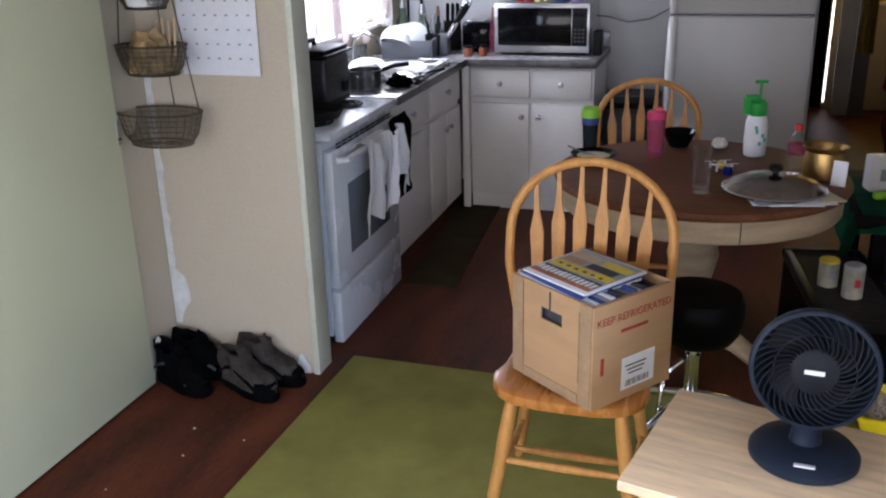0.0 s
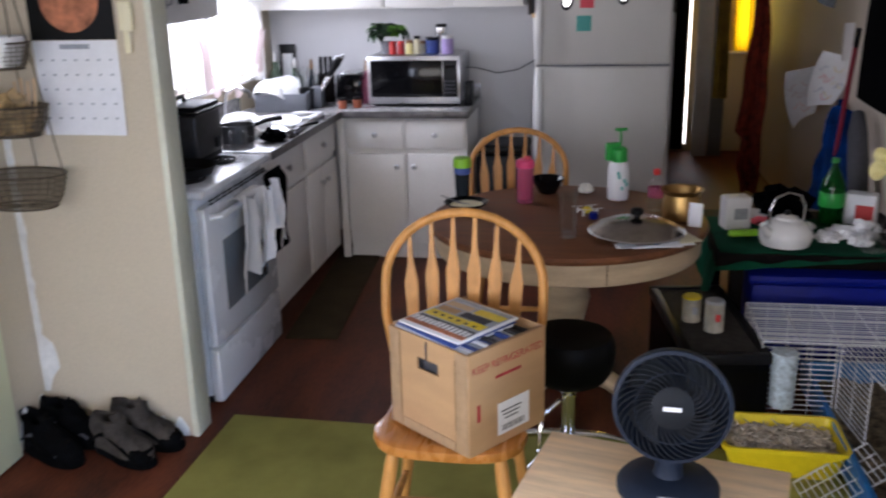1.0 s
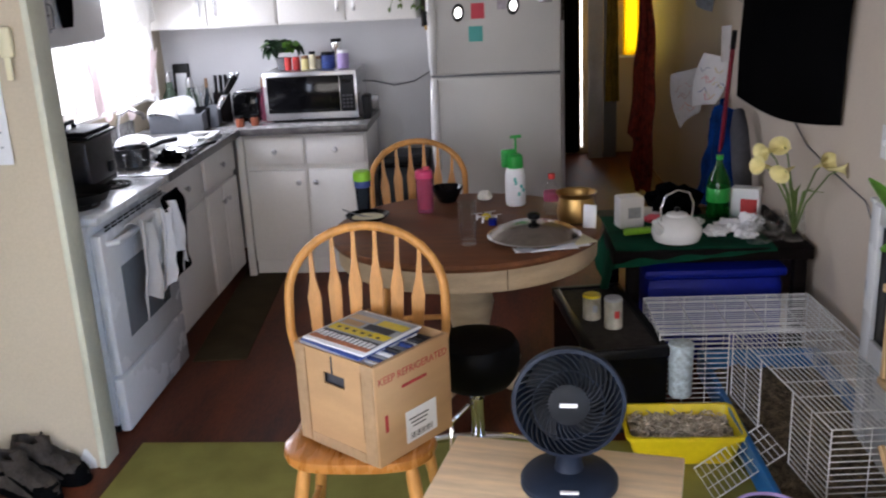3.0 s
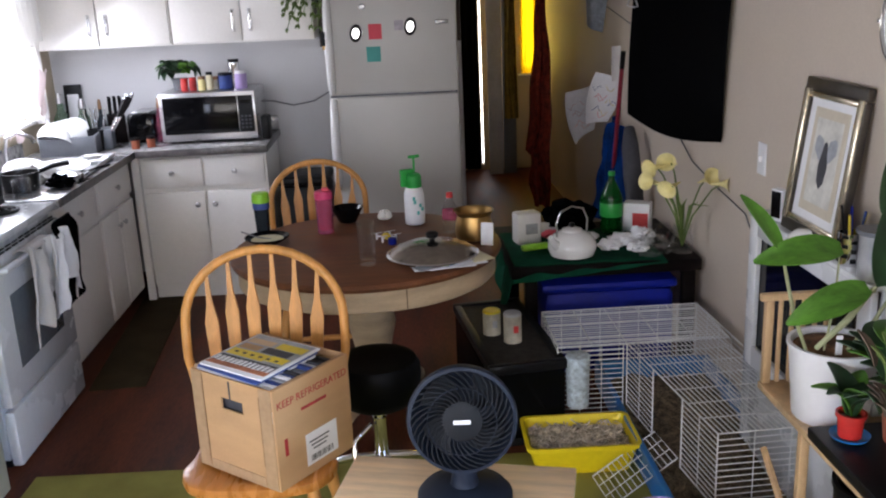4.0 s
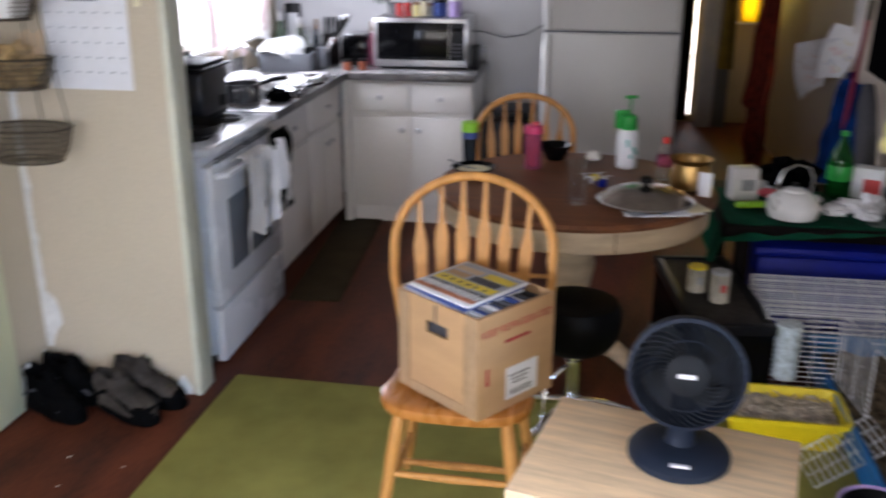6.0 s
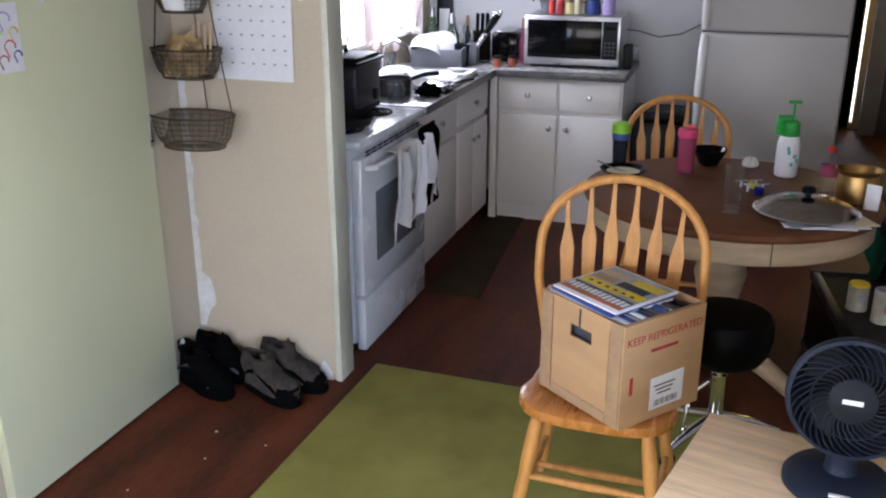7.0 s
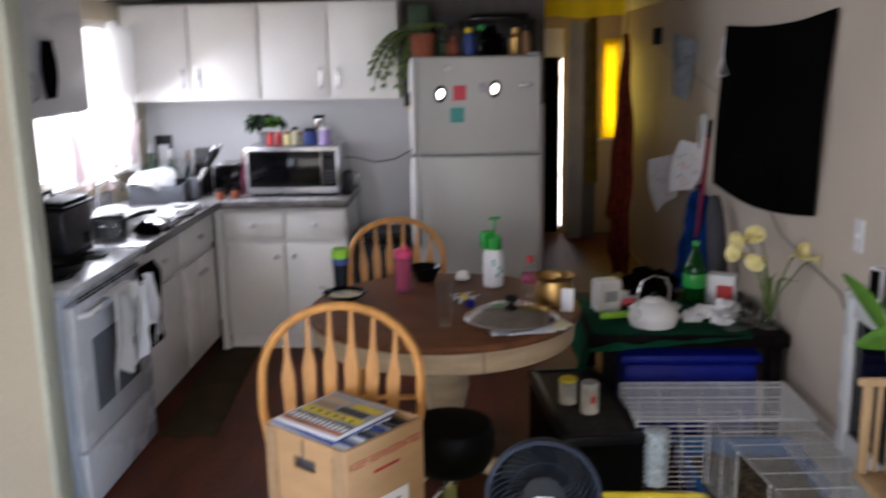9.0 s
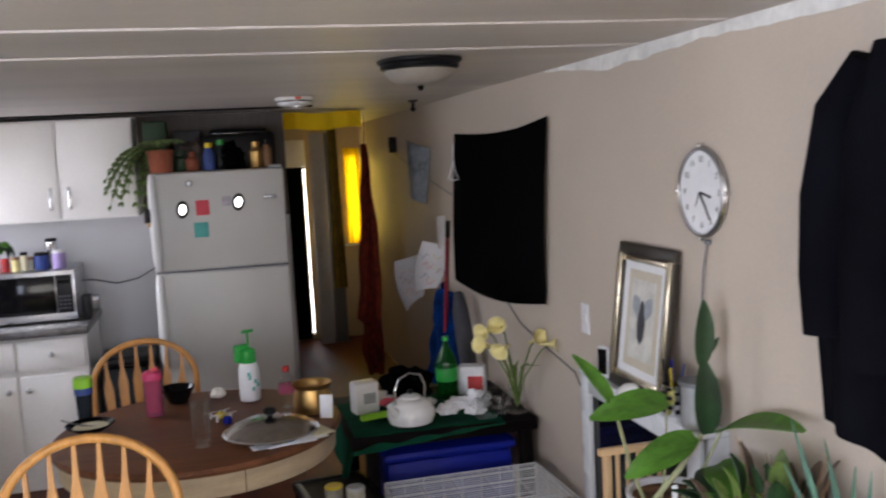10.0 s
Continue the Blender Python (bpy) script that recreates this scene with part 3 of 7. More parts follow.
def pad(u, v):
    a = 2 * math.pi * u
    ca, sa = math.cos(a), math.sin(a)
    e = 0.45
    k = 0.05 + 0.95 * v
    return Vector((0.372 + 0.010 * math.sin(5 * a) * v, 0.255 + k * 0.125 * math.copysign(abs(ca) ** e, ca), 0.670 + k * 0.195 * math.copysign(abs(sa) ** e, sa)))


single("oven_mitt", sheet(B(), pad, 40, 6, 0.012), M["black_cloth"], pose(-1.35, 3.445, 0.0), "black quilted pot holder over the oven handle", "pot holder")

# ---- kitchen: base cabinets ----


def front(parent, c, w, h, axis, knob, name="door"):
    """A shut door or drawer front with its round knob; axis x faces +x, y faces -y."""
    s = (0.02, w, h) if axis == "x" else (w, 0.02, h)
    p = part(name, boxes((c, s), bev=0.006), M["white_paint"], parent)
    n = Vector((1, 0, 0)) if axis == "x" else Vector((0, -1, 0))
    k = Vector(c) + n * 0.010 + (Vector((0, knob[0], knob[1])) if axis == "x" else Vector((knob[0], 0, knob[1])))
    turn = n.to_track_quat("Z", "Y").to_matrix().to_4x4()
    part("knob", lathe(B(), [(0.006, 0), (0.006, 0.010), (0.015, 0.014), (0.016, 0.02), (0.010, 0.026), (0.001, 0.027)], 14, m=Matrix.Translation(k) @ turn), M["steel"], p)
    return p


def base_cabinet(m, w, doors, drawers, label, kick=0.08):
    """Origin on the floor at the middle of the front; depth runs away from it."""
    c = thing("base_cabinet", m, label, "cabinet", "kitchen base cabinets")
    part("body", boxes(((0, 0.30, 0.475), (w - 0.002, 0.54, 0.77))), M["white_paint"], c)
    part("toe_kick", boxes(((0, 0.30 + kick / 2, 0.045), (w - 0.002, 0.54 - kick, 0.088))), M["white_paint"], c)
    for x0, x1, z0, z1, kx, kz, nm in doors + drawers:
        front(c, ((x0 + x1) / 2, 0.018, (z0 + z1) / 2), x1 - x0 - 0.016, z1 - z0 - 0.012, "y", (kx, kz), nm)
    return c


base_cabinet(pose(-0.665, 5.065, 0), 0.73, [(-0.36, 0.0, 0.10, 0.66, 0.13, 0.20, "door"), (0.0, 0.36, 0.10, 0.66, -0.13, 0.20, "door")],
             [(-0.36, 0.0, 0.68, 0.86, 0, 0, "drawer"), (0.0, 0.36, 0.68, 0.86, 0, 0, "drawer")], "white painted base cabinet with two doors and two drawers", 0.015)
base_cabinet(pose(-1.065, 4.13, 0, 0, 0, 90), 0.60, [(-0.29, 0.29, 0.10, 0.66, -0.23, 0.19, "door")], [(-0.29, 0.29, 0.68, 0.86, 0, 0, "drawer")],
             "white painted base cabinet beside the cooker")
base_cabinet(pose(-1.065, 4.735, 0, 0, 0, 90), 0.60, [(-0.29, 0.0, 0.10, 0.66, 0.1, 0.19, "door"), (0.0, 0.29, 0.10, 0.66, -0.1, 0.19, "door")], [(-0.29, 0.29, 0.68, 0.86, 0, 0, "false_front")],
             "white painted sink base cabinet")
bc = thing("cabinet_filler", pose(-1.052, 5.078, 0), "white painted corner filler between the base cabinets", "cabinet", "kitchen base cabinets")
part("filler_post", boxes(((0, 0, 0.437), (0.043, 0.030, 0.872)), bev=0.002), M["white_paint"], bc)
wt = thing("worktop", pose(0, 0, 0), "grey speckled laminate worktop in an L with a sink cut-out", "worktop")
SY0, SY1, SX0, SX1 = 4.30, 4.95, -1.58, -1.16
part("worktop_left", boxes(((-1.35, (3.827 + SY0) / 2, 0.892), (0.62, SY0 - 3.827, 0.036)), ((-1.35, (SY1 + 5.04) / 2, 0.892), (0.62, 5.04 - SY1, 0.036)), ((-1.10, (SY0 + SY1) / 2, 0.892), (0.12, SY1 - SY0, 0.036)),
                           ((-1.625, (SY0 + SY1) / 2, 0.892), (0.07, SY1 - SY0, 0.036)), bev=0.006), M["worktop"], wt)
part("worktop_back", boxes(((-0.975, 5.366, 0.892), (1.37, 0.648, 0.036)), bev=0.006), M["worktop"], wt)
part("front_edge", boxes(((-1.037, 4.432, 0.892), (0.006, 1.21, 0.040)), ((-0.665, 5.039, 0.892), (0.75, 0.006, 0.040)), ((-0.287, 5.36, 0.892), (0.006, 0.64, 0.040)), bev=0.001), M["worktop_edge_shaded"], wt, "front edge, dark grey for the shade on it")
part("splash_rail", boxes(((-0.975, 5.682, 0.955), (1.37, 0.016, 0.09)), ((-1.655, 4.43, 0.955), (0.016, 1.2, 0.09)), bev=0.004), M["worktop"], wt)
sk = thing("kitchen_sink", pose(-1.37, 4.625, 0.91), "stainless steel double sink set in the worktop", "sink")
part("rim", boxes(((0.205, 0, 0.004), (0.03, 0.67, 0.008)), ((-0.205, 0, 0.004), (0.05, 0.67, 0.008)), ((0, 0.32, 0.004), (0.38, 0.03, 0.008)), ((0, -0.32, 0.004), (0.38, 0.03, 0.008)), ((0, 0, 0.003), (0.38, 0.03, 0.006)), bev=0.003), M["steel"], sk)
for s in (-1, 1):
    part("bowl", boxes(((0, s * 0.16, -0.165), (0.37, 0.28, 0.006)), ((0.186, s * 0.16, -0.08), (0.005, 0.28, 0.165)), ((-0.18, s * 0.16, -0.08), (0.005, 0.28, 0.165)), ((0, s * 0.16 + 0.14, -0.08), (0.37, 0.005, 0.165)),
                       ((0, s * 0.16 - 0.14, -0.08), (0.37, 0.005, 0.165)), bev=0.002), M["steel"], sk)
bm = B()
tube(bm, [(-0.21, 0, 0.0), (-0.21, 0, 0.10), (-0.19, 0, 0.17), (-0.13, 0, 0.20), (-0.06, 0, 0.17), (-0.05, 0, 0.14)], 0.011, 10)
part("tap", bm, M["chrome"], sk)

# ---- kitchen: wall cabinets ----


def wall_cabinet(m, w, h, depth, splits, label, hz):
    c = thing("wall_cabinet", m, label, "cabinet", "kitchen wall cabinets")
    part("body", boxes(((0, depth / 2 + 0.02, h / 2), (w - 0.002, depth, h - 0.002))), M["white_paint"], c)
    for x0, x1, side in splits:
        p = part("door", boxes((((x0 + x1) / 2, 0.0095, h / 2), (x1 - x0 - 0.012, 0.019, h - 0.024)), bev=0.004), M["white_paint"], c)
        x = x1 - 0.05 if side > 0 else x0 + 0.05
        bm2 = B()
        tube(bm2, [(x, 0, hz - 0.05), (x, -0.022, hz - 0.045), (x, -0.024, hz), (x, -0.022, hz + 0.045), (x, 0, hz + 0.05)], 0.005, 8)
        box(bm2, (x, -0.001, hz), (0.02, 0.003, 0.13), 0.001)
        part("handle", bm2, M["steel"], p)
    return c


wall_cabinet(pose(-1.25, 5.38, 1.475), 0.836, 0.575, 0.29, [(-0.416, 0.0, 1), (0.0, 0.416, -1)], "white painted wall cabinet with two doors", 0.13)
wall_cabinet(pose(-0.412, 5.38, 1.475), 0.836, 0.575, 0.29, [(-0.416, 0.0, 1), (0.0, 0.416, -1)], "white painted wall cabinet beside the fridge", 0.13)
wall_cabinet(pose(-1.35, 3.53, 1.50, 0, 0, 90), 1.20, 0.55, 0.295, [(-0.6, 0.0, 1), (0.0, 0.6, -1)], "white painted wall cabinet over the cooker", 0.13)
single("wall_mitt", sheet(B(), lambda u, v: Vector((0.07 * math.cos(math.pi * u) * (0.6 + 0.4 * math.sin(math.pi * v)), 0.016 * math.sin(math.pi * u), -0.24 * v)), 10, 8, 0.010), M["black_cloth"],
       pose(-1.325, 3.70, 1.82, 0, 0, 90), "black oven glove hanging on the cabinet door", "oven glove")

# ---- kitchen: curtains ----


def curtain(name, m, w, h, folds, amp, material, label, pinch=0.0, n=60):
    def fn(u, v):
        x = w * (u - 0.5) * (1 - pinch * v) 
        return Vector((x, amp * math.sin(folds * 2 * math.pi * u + 0.6 * math.sin(3 * v)) * (0.5 + 0.5 * v), -h * v + 0.02 * math.sin(7 * u)))
    return single(name, sheet(B(), fn, n, 10, 0.002), material, m, label, "curtain", "kitchen curtains")


curtain("curtain", pose(-1.60, 4.36, 1.93, 0, 0, 90), 0.34, 0.80, 5, 0.022, M["curtain"], "white kitchen curtain glowing in daylight", 0.35)
curtain("curtain", pose(-1.60, 5.20, 1.93, 0, 0, 90), 0.34, 0.84, 5, 0.022, M["curtain"], "white kitchen curtain glowing in daylight", 0.3)
curtain("curtain_valance", pose(-1.575, 5.16, 1.93, 0, 0, 90), 0.38, 0.40, 5, 0.020, M["curtain"], "short white valance with a brown hem", 0.0)
for y, ln in ((4.32, 0.30), (4.62, 0.34), (5.20, 0.24)):
    single("curtain_hem", sheet(B(), lambda u, v: Vector((0.012 * math.sin(9 * u + 5 * v), 0.13 * u + 0.10 * v * (1 if y < 5 else -1), -0.03 - ln * v + 0.03 * math.sin(6 * u))), 10, 8, 0.002), M["curtain_band"],
           pose(-1.57, y, 1.42), "printed floral hem of the kitchen curtain", "curtain", "kitchen curtains")

# ---- kitchen: microwave and fridge ----
mw = thing("microwave", pose(-0.635, 5.43, 0.911), "stainless steel microwave oven on the worktop", "microwave")
part("body", boxes(((0, 0.01, 0.158), (0.56, 0.38, 0.28)), bev=0.006), M["steel"], mw)
part("front_frame", boxes(((0, -0.19, 0.158), (0.562, 0.022, 0.282)), bev=0.006), M["steel"], mw)
dr = part("door", boxes(((-0.042, -0.203, 0.165), (0.435, 0.008, 0.215)), bev=0.003), M["black_glass"], mw, "black glass door")
pan = part("control_panel", boxes(((0.222, -0.203, 0.165), (0.088, 0.008, 0.215)), bev=0.002), M["black"], mw, "black control panel")
for i in range(4):
    for j in range(3):
        bm = B()
        box(bm, (0.198 + j * 0.023, -0.208, 0.085 + i * 0.022), (0.015, 0.003, 0.012), 0.001)
        part("button", bm, M["print_dark"], pan)
part("display", boxes(((0.222, -0.208, 0.235), (0.062, 0.003, 0.022))), M["black_glass"], pan)
for x in (-0.24, 0.24):
    part("foot", boxes(((x, -0.12, 0.009), (0.03, 0.03, 0.018)), bev=0.003), M["black"], mw)

fr = thing("fridge", pose(0.465, 5.12, 0), "almond white top-freezer refrigerator with notes and magnets", "refrigerator")
part("cabinet", boxes(((0, 0.30, 0.87), (0.75, 0.50, 1.70)), bev=0.012), M["fridge"], fr)
fd = part("freezer_door", boxes(((0, 0.02, 1.44), (0.75, 0.055, 0.555)), bev=0.018), M["fridge"], fr)
rd = part("fridge_door", boxes(((0, 0.02, 0.60), (0.75, 0.055, 1.105)), bev=0.018), M["fridge"], fr)
part("grille", boxes(((0, 0.03, 0.022), (0.72, 0.03, 0.036)), bev=0.004), M["black"], fr)
for ob, z0, z1 in ((fd, 1.18, 1.70), (rd, 0.62, 1.14)):
    bm = B()
    tube(bm, [(-0.352, -0.004, z0), (-0.353, -0.04, z0 + 0.05), (-0.353, -0.046, (z0 + z1) / 2), (-0.353, -0.04, z1 - 0.05), (-0.352, -0.004, z1)], [0.018, 0.024, 0.028, 0.024, 0.020], 12)
    part("handle", bm, M["ceramic"], ob)
part("hinge", boxes(((0.33, 0.03, 1.728), (0.07, 0.05, 0.018)), bev=0.006), M["grey_light"], fr)
part("badge", boxes(((0.29, -0.0095, 1.555), (0.075, 0.004, 0.022)), bev=0.002), M["dull_steel"], fr)
part("seal", boxes(((0, 0.03, 1.158), (0.735, 0.03, 0.02))), M["grey"], fr)



tg = thing("bottle_opener", pose(0.085, 5.045, 1.49), "small black and yellow bottle opener hanging on the fridge handle", "opener")
part("plate", boxes(((0, 0, 0), (0.022, 0.006, 0.075)), bev=0.002), M["black"], tg)
part("grip", boxes(((0, -0.0005, -0.050), (0.016, 0.008, 0.024)), bev=0.003), M["gold"], tg)


def fridge_note(name, x, z, w, h, material, label, cat):
    t = thing(name, pose(0.465 + x, 5.1125, z), label, cat, "notes on the fridge")
    part("sheet", boxes(((0, -0.001, 0), (w, 0.002, h)), bev=0.0005), material, t)
    return t


fridge_note("note", -0.09, 1.515, 0.075, 0.085, M["rose"], "square pink paper note on the fridge door", "note")
fridge_note("note", -0.105, 1.39, 0.08, 0.085, M["teal"], "square teal paper note on the fridge door", "note")
fridge_note("note", 0.045, 1.545, 0.05, 0.055, mat("pale_lilac_card", (0.46, 0.42, 0.47), 0.8, var=0.15, scale=30), "small pale lilac card on the fridge door", "note")
for x, z in ((-0.20, 1.51), (0.11, 1.535)):
    t = thing("fridge_magnet", pose(0.465 + x, 5.1125, z, 0, 8, 0), "oval black magnet with a shiny centre", "magnet", "notes on the fridge")
    part("rim", lathe(B(), [(0.033, 0), (0.035, 0.003), (0.033, 0.007), (0.001, 0.007)], 20, sy=1.45, m=pose(0, 0, 0, 90)), M["black"], t)
    part("centre", lathe(B(), [(0.021, 0.0068), (0.020, 0.0098), (0.001, 0.0100)], 20, sy=1.45, m=pose(0, 0, 0, 90)), M["chrome"], t)
single("fridge_magnet", lathe(B(), [(0.014, 0), (0.016, 0.008), (0.012, 0.014), (0.001, 0.014)], 12, sx=1.3, m=pose(0, 0, 0, 90)), M["dull_steel"], pose(0.465 - 0.155, 5.1125, 1.655), "small grey magnet on the fridge door", "magnet")

kb_ = thing("kitchen_bin", pose(-0.105, 5.30, 0), "tall black plastic bin between cabinets and fridge", "bin")
part("bin_body", boxes(((0, 0, 0.32), (0.30, 0.32, 0.64)), bev=0.03), M["black"], kb_)
part("lid", boxes(((0, 0, 0.668), (0.315, 0.335, 0.05)), bev=0.018), M["black"], kb_)
part("flap", boxes(((0, -0.01, 0.696), (0.22, 0.22, 0.010)), bev=0.004), M["print_dark"], kb_, "dark grey swing flap")

# ---- dining table ----
tb = thing("dining_table", pose(0.33, 3.385, 0), "round brown dining table with a cream apron on a pedestal", "table")
TR = 0.54
part("tabletop", lathe(B(), [(TR - 0.03, 0.715), (TR, 0.722), (TR + 0.006, 0.735), (TR, 0.748), (TR - 0.008, 0.751), (0.001, 0.751)], 72), M["tabletop"], tb)
ap = part("apron", lathe(B(), [(TR - 0.045, 0.638), (TR - 0.025, 0.635), (TR - 0.02, 0.641), (TR - 0.02, 0.718), (TR - 0.045, 0.718)], 72), M["apron"], tb, "cream stained apron")
part("joint", boxes(((0.155, -0.4965, 0.679), (0.003, 0.003, 0.076))), M["darkwood"], ap)
part("pedestal", lathe(B(), [(0.10, 0.06), (0.13, 0.10), (0.085, 0.16), (0.075, 0.30), (0.10, 0.42), (0.085, 0.50), (0.12, 0.58), (0.20, 0.63), (0.20, 0.66)], 32), M["apron"], tb)
for k in range(4):
    a = math.pi / 4 + k * math.pi / 2 + 0.25
    bm = B()
    tube(bm, [(0.09 * math.cos(a), 0.09 * math.sin(a), 0.12), (0.22 * math.cos(a), 0.22 * math.sin(a), 0.10), (0.36 * math.cos(a), 0.36 * math.sin(a), 0.035)], [0.045, 0.04, 0.033], 10)
    part("foot", bm, M["apron"], tb)

# ---- chairs ----


def windsor(H1=1.035, W=0.242):
    c = thing("dining_chair", pose(0, 0, 0), "honey oak arrow-back dining chair", "chair", "chairs round the table")
    bm = B()
    n = 40
    pts = []
    for i in range(n):
        a = 2 * math.pi * i / n
        ca, sa = math.cos(a), math.sin(a)
        w = 0.225 if sa < 0 else 0.205
        pts.append((w * math.copysign(abs(ca) ** 0.62, ca), 0.205 * math.copysign(abs(sa) ** 0.62, sa)))
    rings = []
    for k, z in ((0.90, 0.405), (0.98, 0.412), (1.0, 0.428), (0.985, 0.440), (0.93, 0.446), (0.75, 0.440), (0.4, 0.434)):
        rings.append([bm.verts.new((x * k, y * k, z)) for x, y in pts])
    for a, b in zip(rings, rings[1:]):
        for i in range(n):
            bm.faces.new((a[i], a[(i + 1) % n], b[(i + 1) % n], b[i]))
    bm.faces.new(rings[0])
    bm.faces.new(rings[-1])
    bmesh.ops.recalc_face_normals(bm, faces=bm.faces[:])
    part("seat", bm, M["seat"], c)

    def lean(z):
        return 0.165 + (z - 0.44) * 0.16

    H0 = 0.44
    bow = []
    for i in range(37):
        s = i / 36
        if s < 0.28:
            z = H0 + (0.78 - H0) * s / 0.28
            x = -0.19 - (W - 0.19) * min(1, s / 0.2)
        elif s > 0.72:
            z = H0 + (0.78 - H0) * (1 - s) / 0.28
            x = 0.19 + (W - 0.19) * min(1, (1 - s) / 0.2)
        else:
            a = math.pi * (s - 0.28) / 0.44
            x, z = -W * math.cos(a), 0.78 + (H1 - 0.78) * math.sin(a)
        bow.append((x, lean(z), z))
    bm = B()
    tube(bm, bow, 0.0145, 10)
    part("back_bow", bm, M["chair"], c)
    for k in range(6):
        x = -0.1425 + k * 0.057
        xt = x * 1.18
        zt = 0.78 + (H1 - 0.78) * math.sqrt(max(0, 1 - (xt / W) ** 2)) - 0.008
        bm = B()
        rows_ = []
        for s, w, th in ((0, 0.010, 0.008), (0.08, 0.011, 0.008), (0.30, 0.0145, 0.006), (0.62, 0.0195, 0.0055), (0.70, 0.0205, 0.0055), (0.82, 0.009, 0.0055), (0.92, 0.0065, 0.0055), (1.0, 0.0055, 0.0055)):
            z = H0 + (zt - H0) * s
            xx = x + (xt - x) * s
            rows_.append([bm.verts.new((xx + sx * w, lean(z) + sy * th, z)) for sx, sy in ((-1, -1), (1, -1), (1, 1), (-1, 1))])
        for a, b in zip(rows_, rows_[1:]):
            for i in range(4):
                bm.faces.new((a[i], a[(i + 1) % 4], b[(i + 1) % 4], b[i]))
        bm.faces.new(rows_[0])
        bm.faces.new(rows_[-1])
        bmesh.ops.recalc_face_normals(bm, faces=bm.faces[:])
        part("spindle", bm, M["chair"], c)
    for sx in (-1, 1):
        for sy in (-1, 1):
            bm = B()
            tube(bm, [(sx * (0.15 + 0.06 * t), sy * (0.13 + 0.07 * t), 0.41 * (1 - t)) for t in (0, 0.12, 0.35, 0.5, 0.55, 0.75, 1.0)], [0.016, 0.02, 0.021, 0.017, 0.019, 0.018, 0.012], 12)
            part("leg", bm, M["chair"], c)
        bm = B()
        tube(bm, [(sx * 0.187, -0.175, 0.155), (sx * 0.187, 0, 0.155), (sx * 0.187, 0.175, 0.155)], [0.009, 0.014, 0.009], 10)
        part("stretcher", bm, M["chair"], c)
    bm = B()
    tube(bm, [(-0.187, 0, 0.155), (0, 0, 0.155), (0.187, 0, 0.155)], [0.009, 0.014, 0.009], 10)
    part("stretcher", bm, M["chair"], c)
    bm = B()
    tube(bm, [(-0.178, -0.160, 0.215), (0, -0.160, 0.215), (0.178, -0.160, 0.215)], [0.009, 0.013, 0.009], 10)
    part("stretcher", bm, M["chair"], c)
    return c


ch = windsor(0.995)
ch.matrix_world = pose(0.045, 2.235, 0.008, 0, 0, -1)
tagged(ch, "honey oak arrow-back dining chair with a box on its seat")
ch2 = windsor(0.962, 0.226)
ch2.matrix_world = pose(0.085, 3.90, 0, 0, 0, 2)
tagged(ch2, "honey oak arrow-back dining chair behind the table")

# box of magazines on the chair
BX = 0.45 + 0.004
bx = thing("cardboard_box", pose(0.0895, 2.2195, BX, 0, 0, 52), "open brown cardboard box full of magazines", "box")
L, Wd, Hb = 0.30, 0.315, 0.295
part("near_panel", boxes(((0, -Wd / 2, Hb / 2), (L, 0.006, Hb)), bev=0.0015), M["card"], bx)
part("far_panel", boxes(((0, Wd / 2, Hb / 2), (L, 0.006, Hb)), bev=0.0015), M["card"], bx)
bm = B()
for c, s in (((-L / 2 + 0.003, 0, 0.10), (0.006, Wd - 0.008, 0.20)), ((-L / 2 + 0.003, 0, 0.265), (0.006, Wd - 0.008, 0.06)), ((-L / 2 + 0.003, -0.088, 0.2175), (0.006, 0.091, 0.035)), ((-L / 2 + 0.003, 0.088, 0.2175), (0.006, 0.091, 0.035))):
    box(bm, c, s)
part("handle_panel", bm, M["card"], bx)
for s in (-1, 1):
    part("corner_strip", boxes(((-L / 2 - 0.0015, s * (Wd / 2 - 0.024), Hb / 2), (0.003, 0.044, Hb - 0.004)), bev=0.001), M["card_edge"], bx)
part("slit", boxes(((-L / 2 - 0.0012, 0.004, 0.262), (0.0024, 0.005, 0.052)), bev=0.0005), M["print_dark"], bx, "torn slit above the hand hole")
for y, z, h in ((Wd / 2 - 0.046, Hb / 2, Hb - 0.02), (0.046 - Wd / 2, Hb / 2 + 0.02, Hb - 0.09)):
    part("seam", boxes(((-L / 2 - 0.0032, y, z), (0.0006, 0.0024, h))), M["wood_brown"], bx)
part("base_strip", boxes(((-L / 2 - 0.0015, 0, 0.016), (0.003, Wd - 0.10, 0.03)), bev=0.001), M["card_edge"], bx)
part("end_panel", boxes(((L / 2 - 0.003, 0, Hb / 2), (0.006, Wd - 0.008, Hb)), bev=0.0015), M["card"], bx)
part("bottom", boxes(((0, 0, 0.004), (L - 0.008, Wd - 0.008, 0.006))), M["card"], bx)
part("flap_edge", boxes(((0, -Wd / 2 + 0.009, Hb - 0.06), (L - 0.02, 0.006, 0.12)), ((0, Wd / 2 - 0.009, Hb - 0.055), (L - 0.02, 0.006, 0.13)), bev=0.001), M["card_edge"], bx)
part("label", boxes(((0.02, -Wd / 2 - 0.0036, 0.075), (0.125, 0.001, 0.095))), M["paper"], bx, "white printed shipping label")
bm = B()
for i in range(3):
    box(bm, (0.01, -Wd / 2 - 0.0044, 0.096 - i * 0.012), (0.08 - 0.014 * i, 0.0008, 0.004))
for i in range(14):
    box(bm, (-0.025 + i * 0.0065, -Wd / 2 - 0.0044, 0.045), (0.0015 + 0.0012 * (i % 3), 0.0008, 0.018))
part("label_print", bm, M["print_dark"], bx)
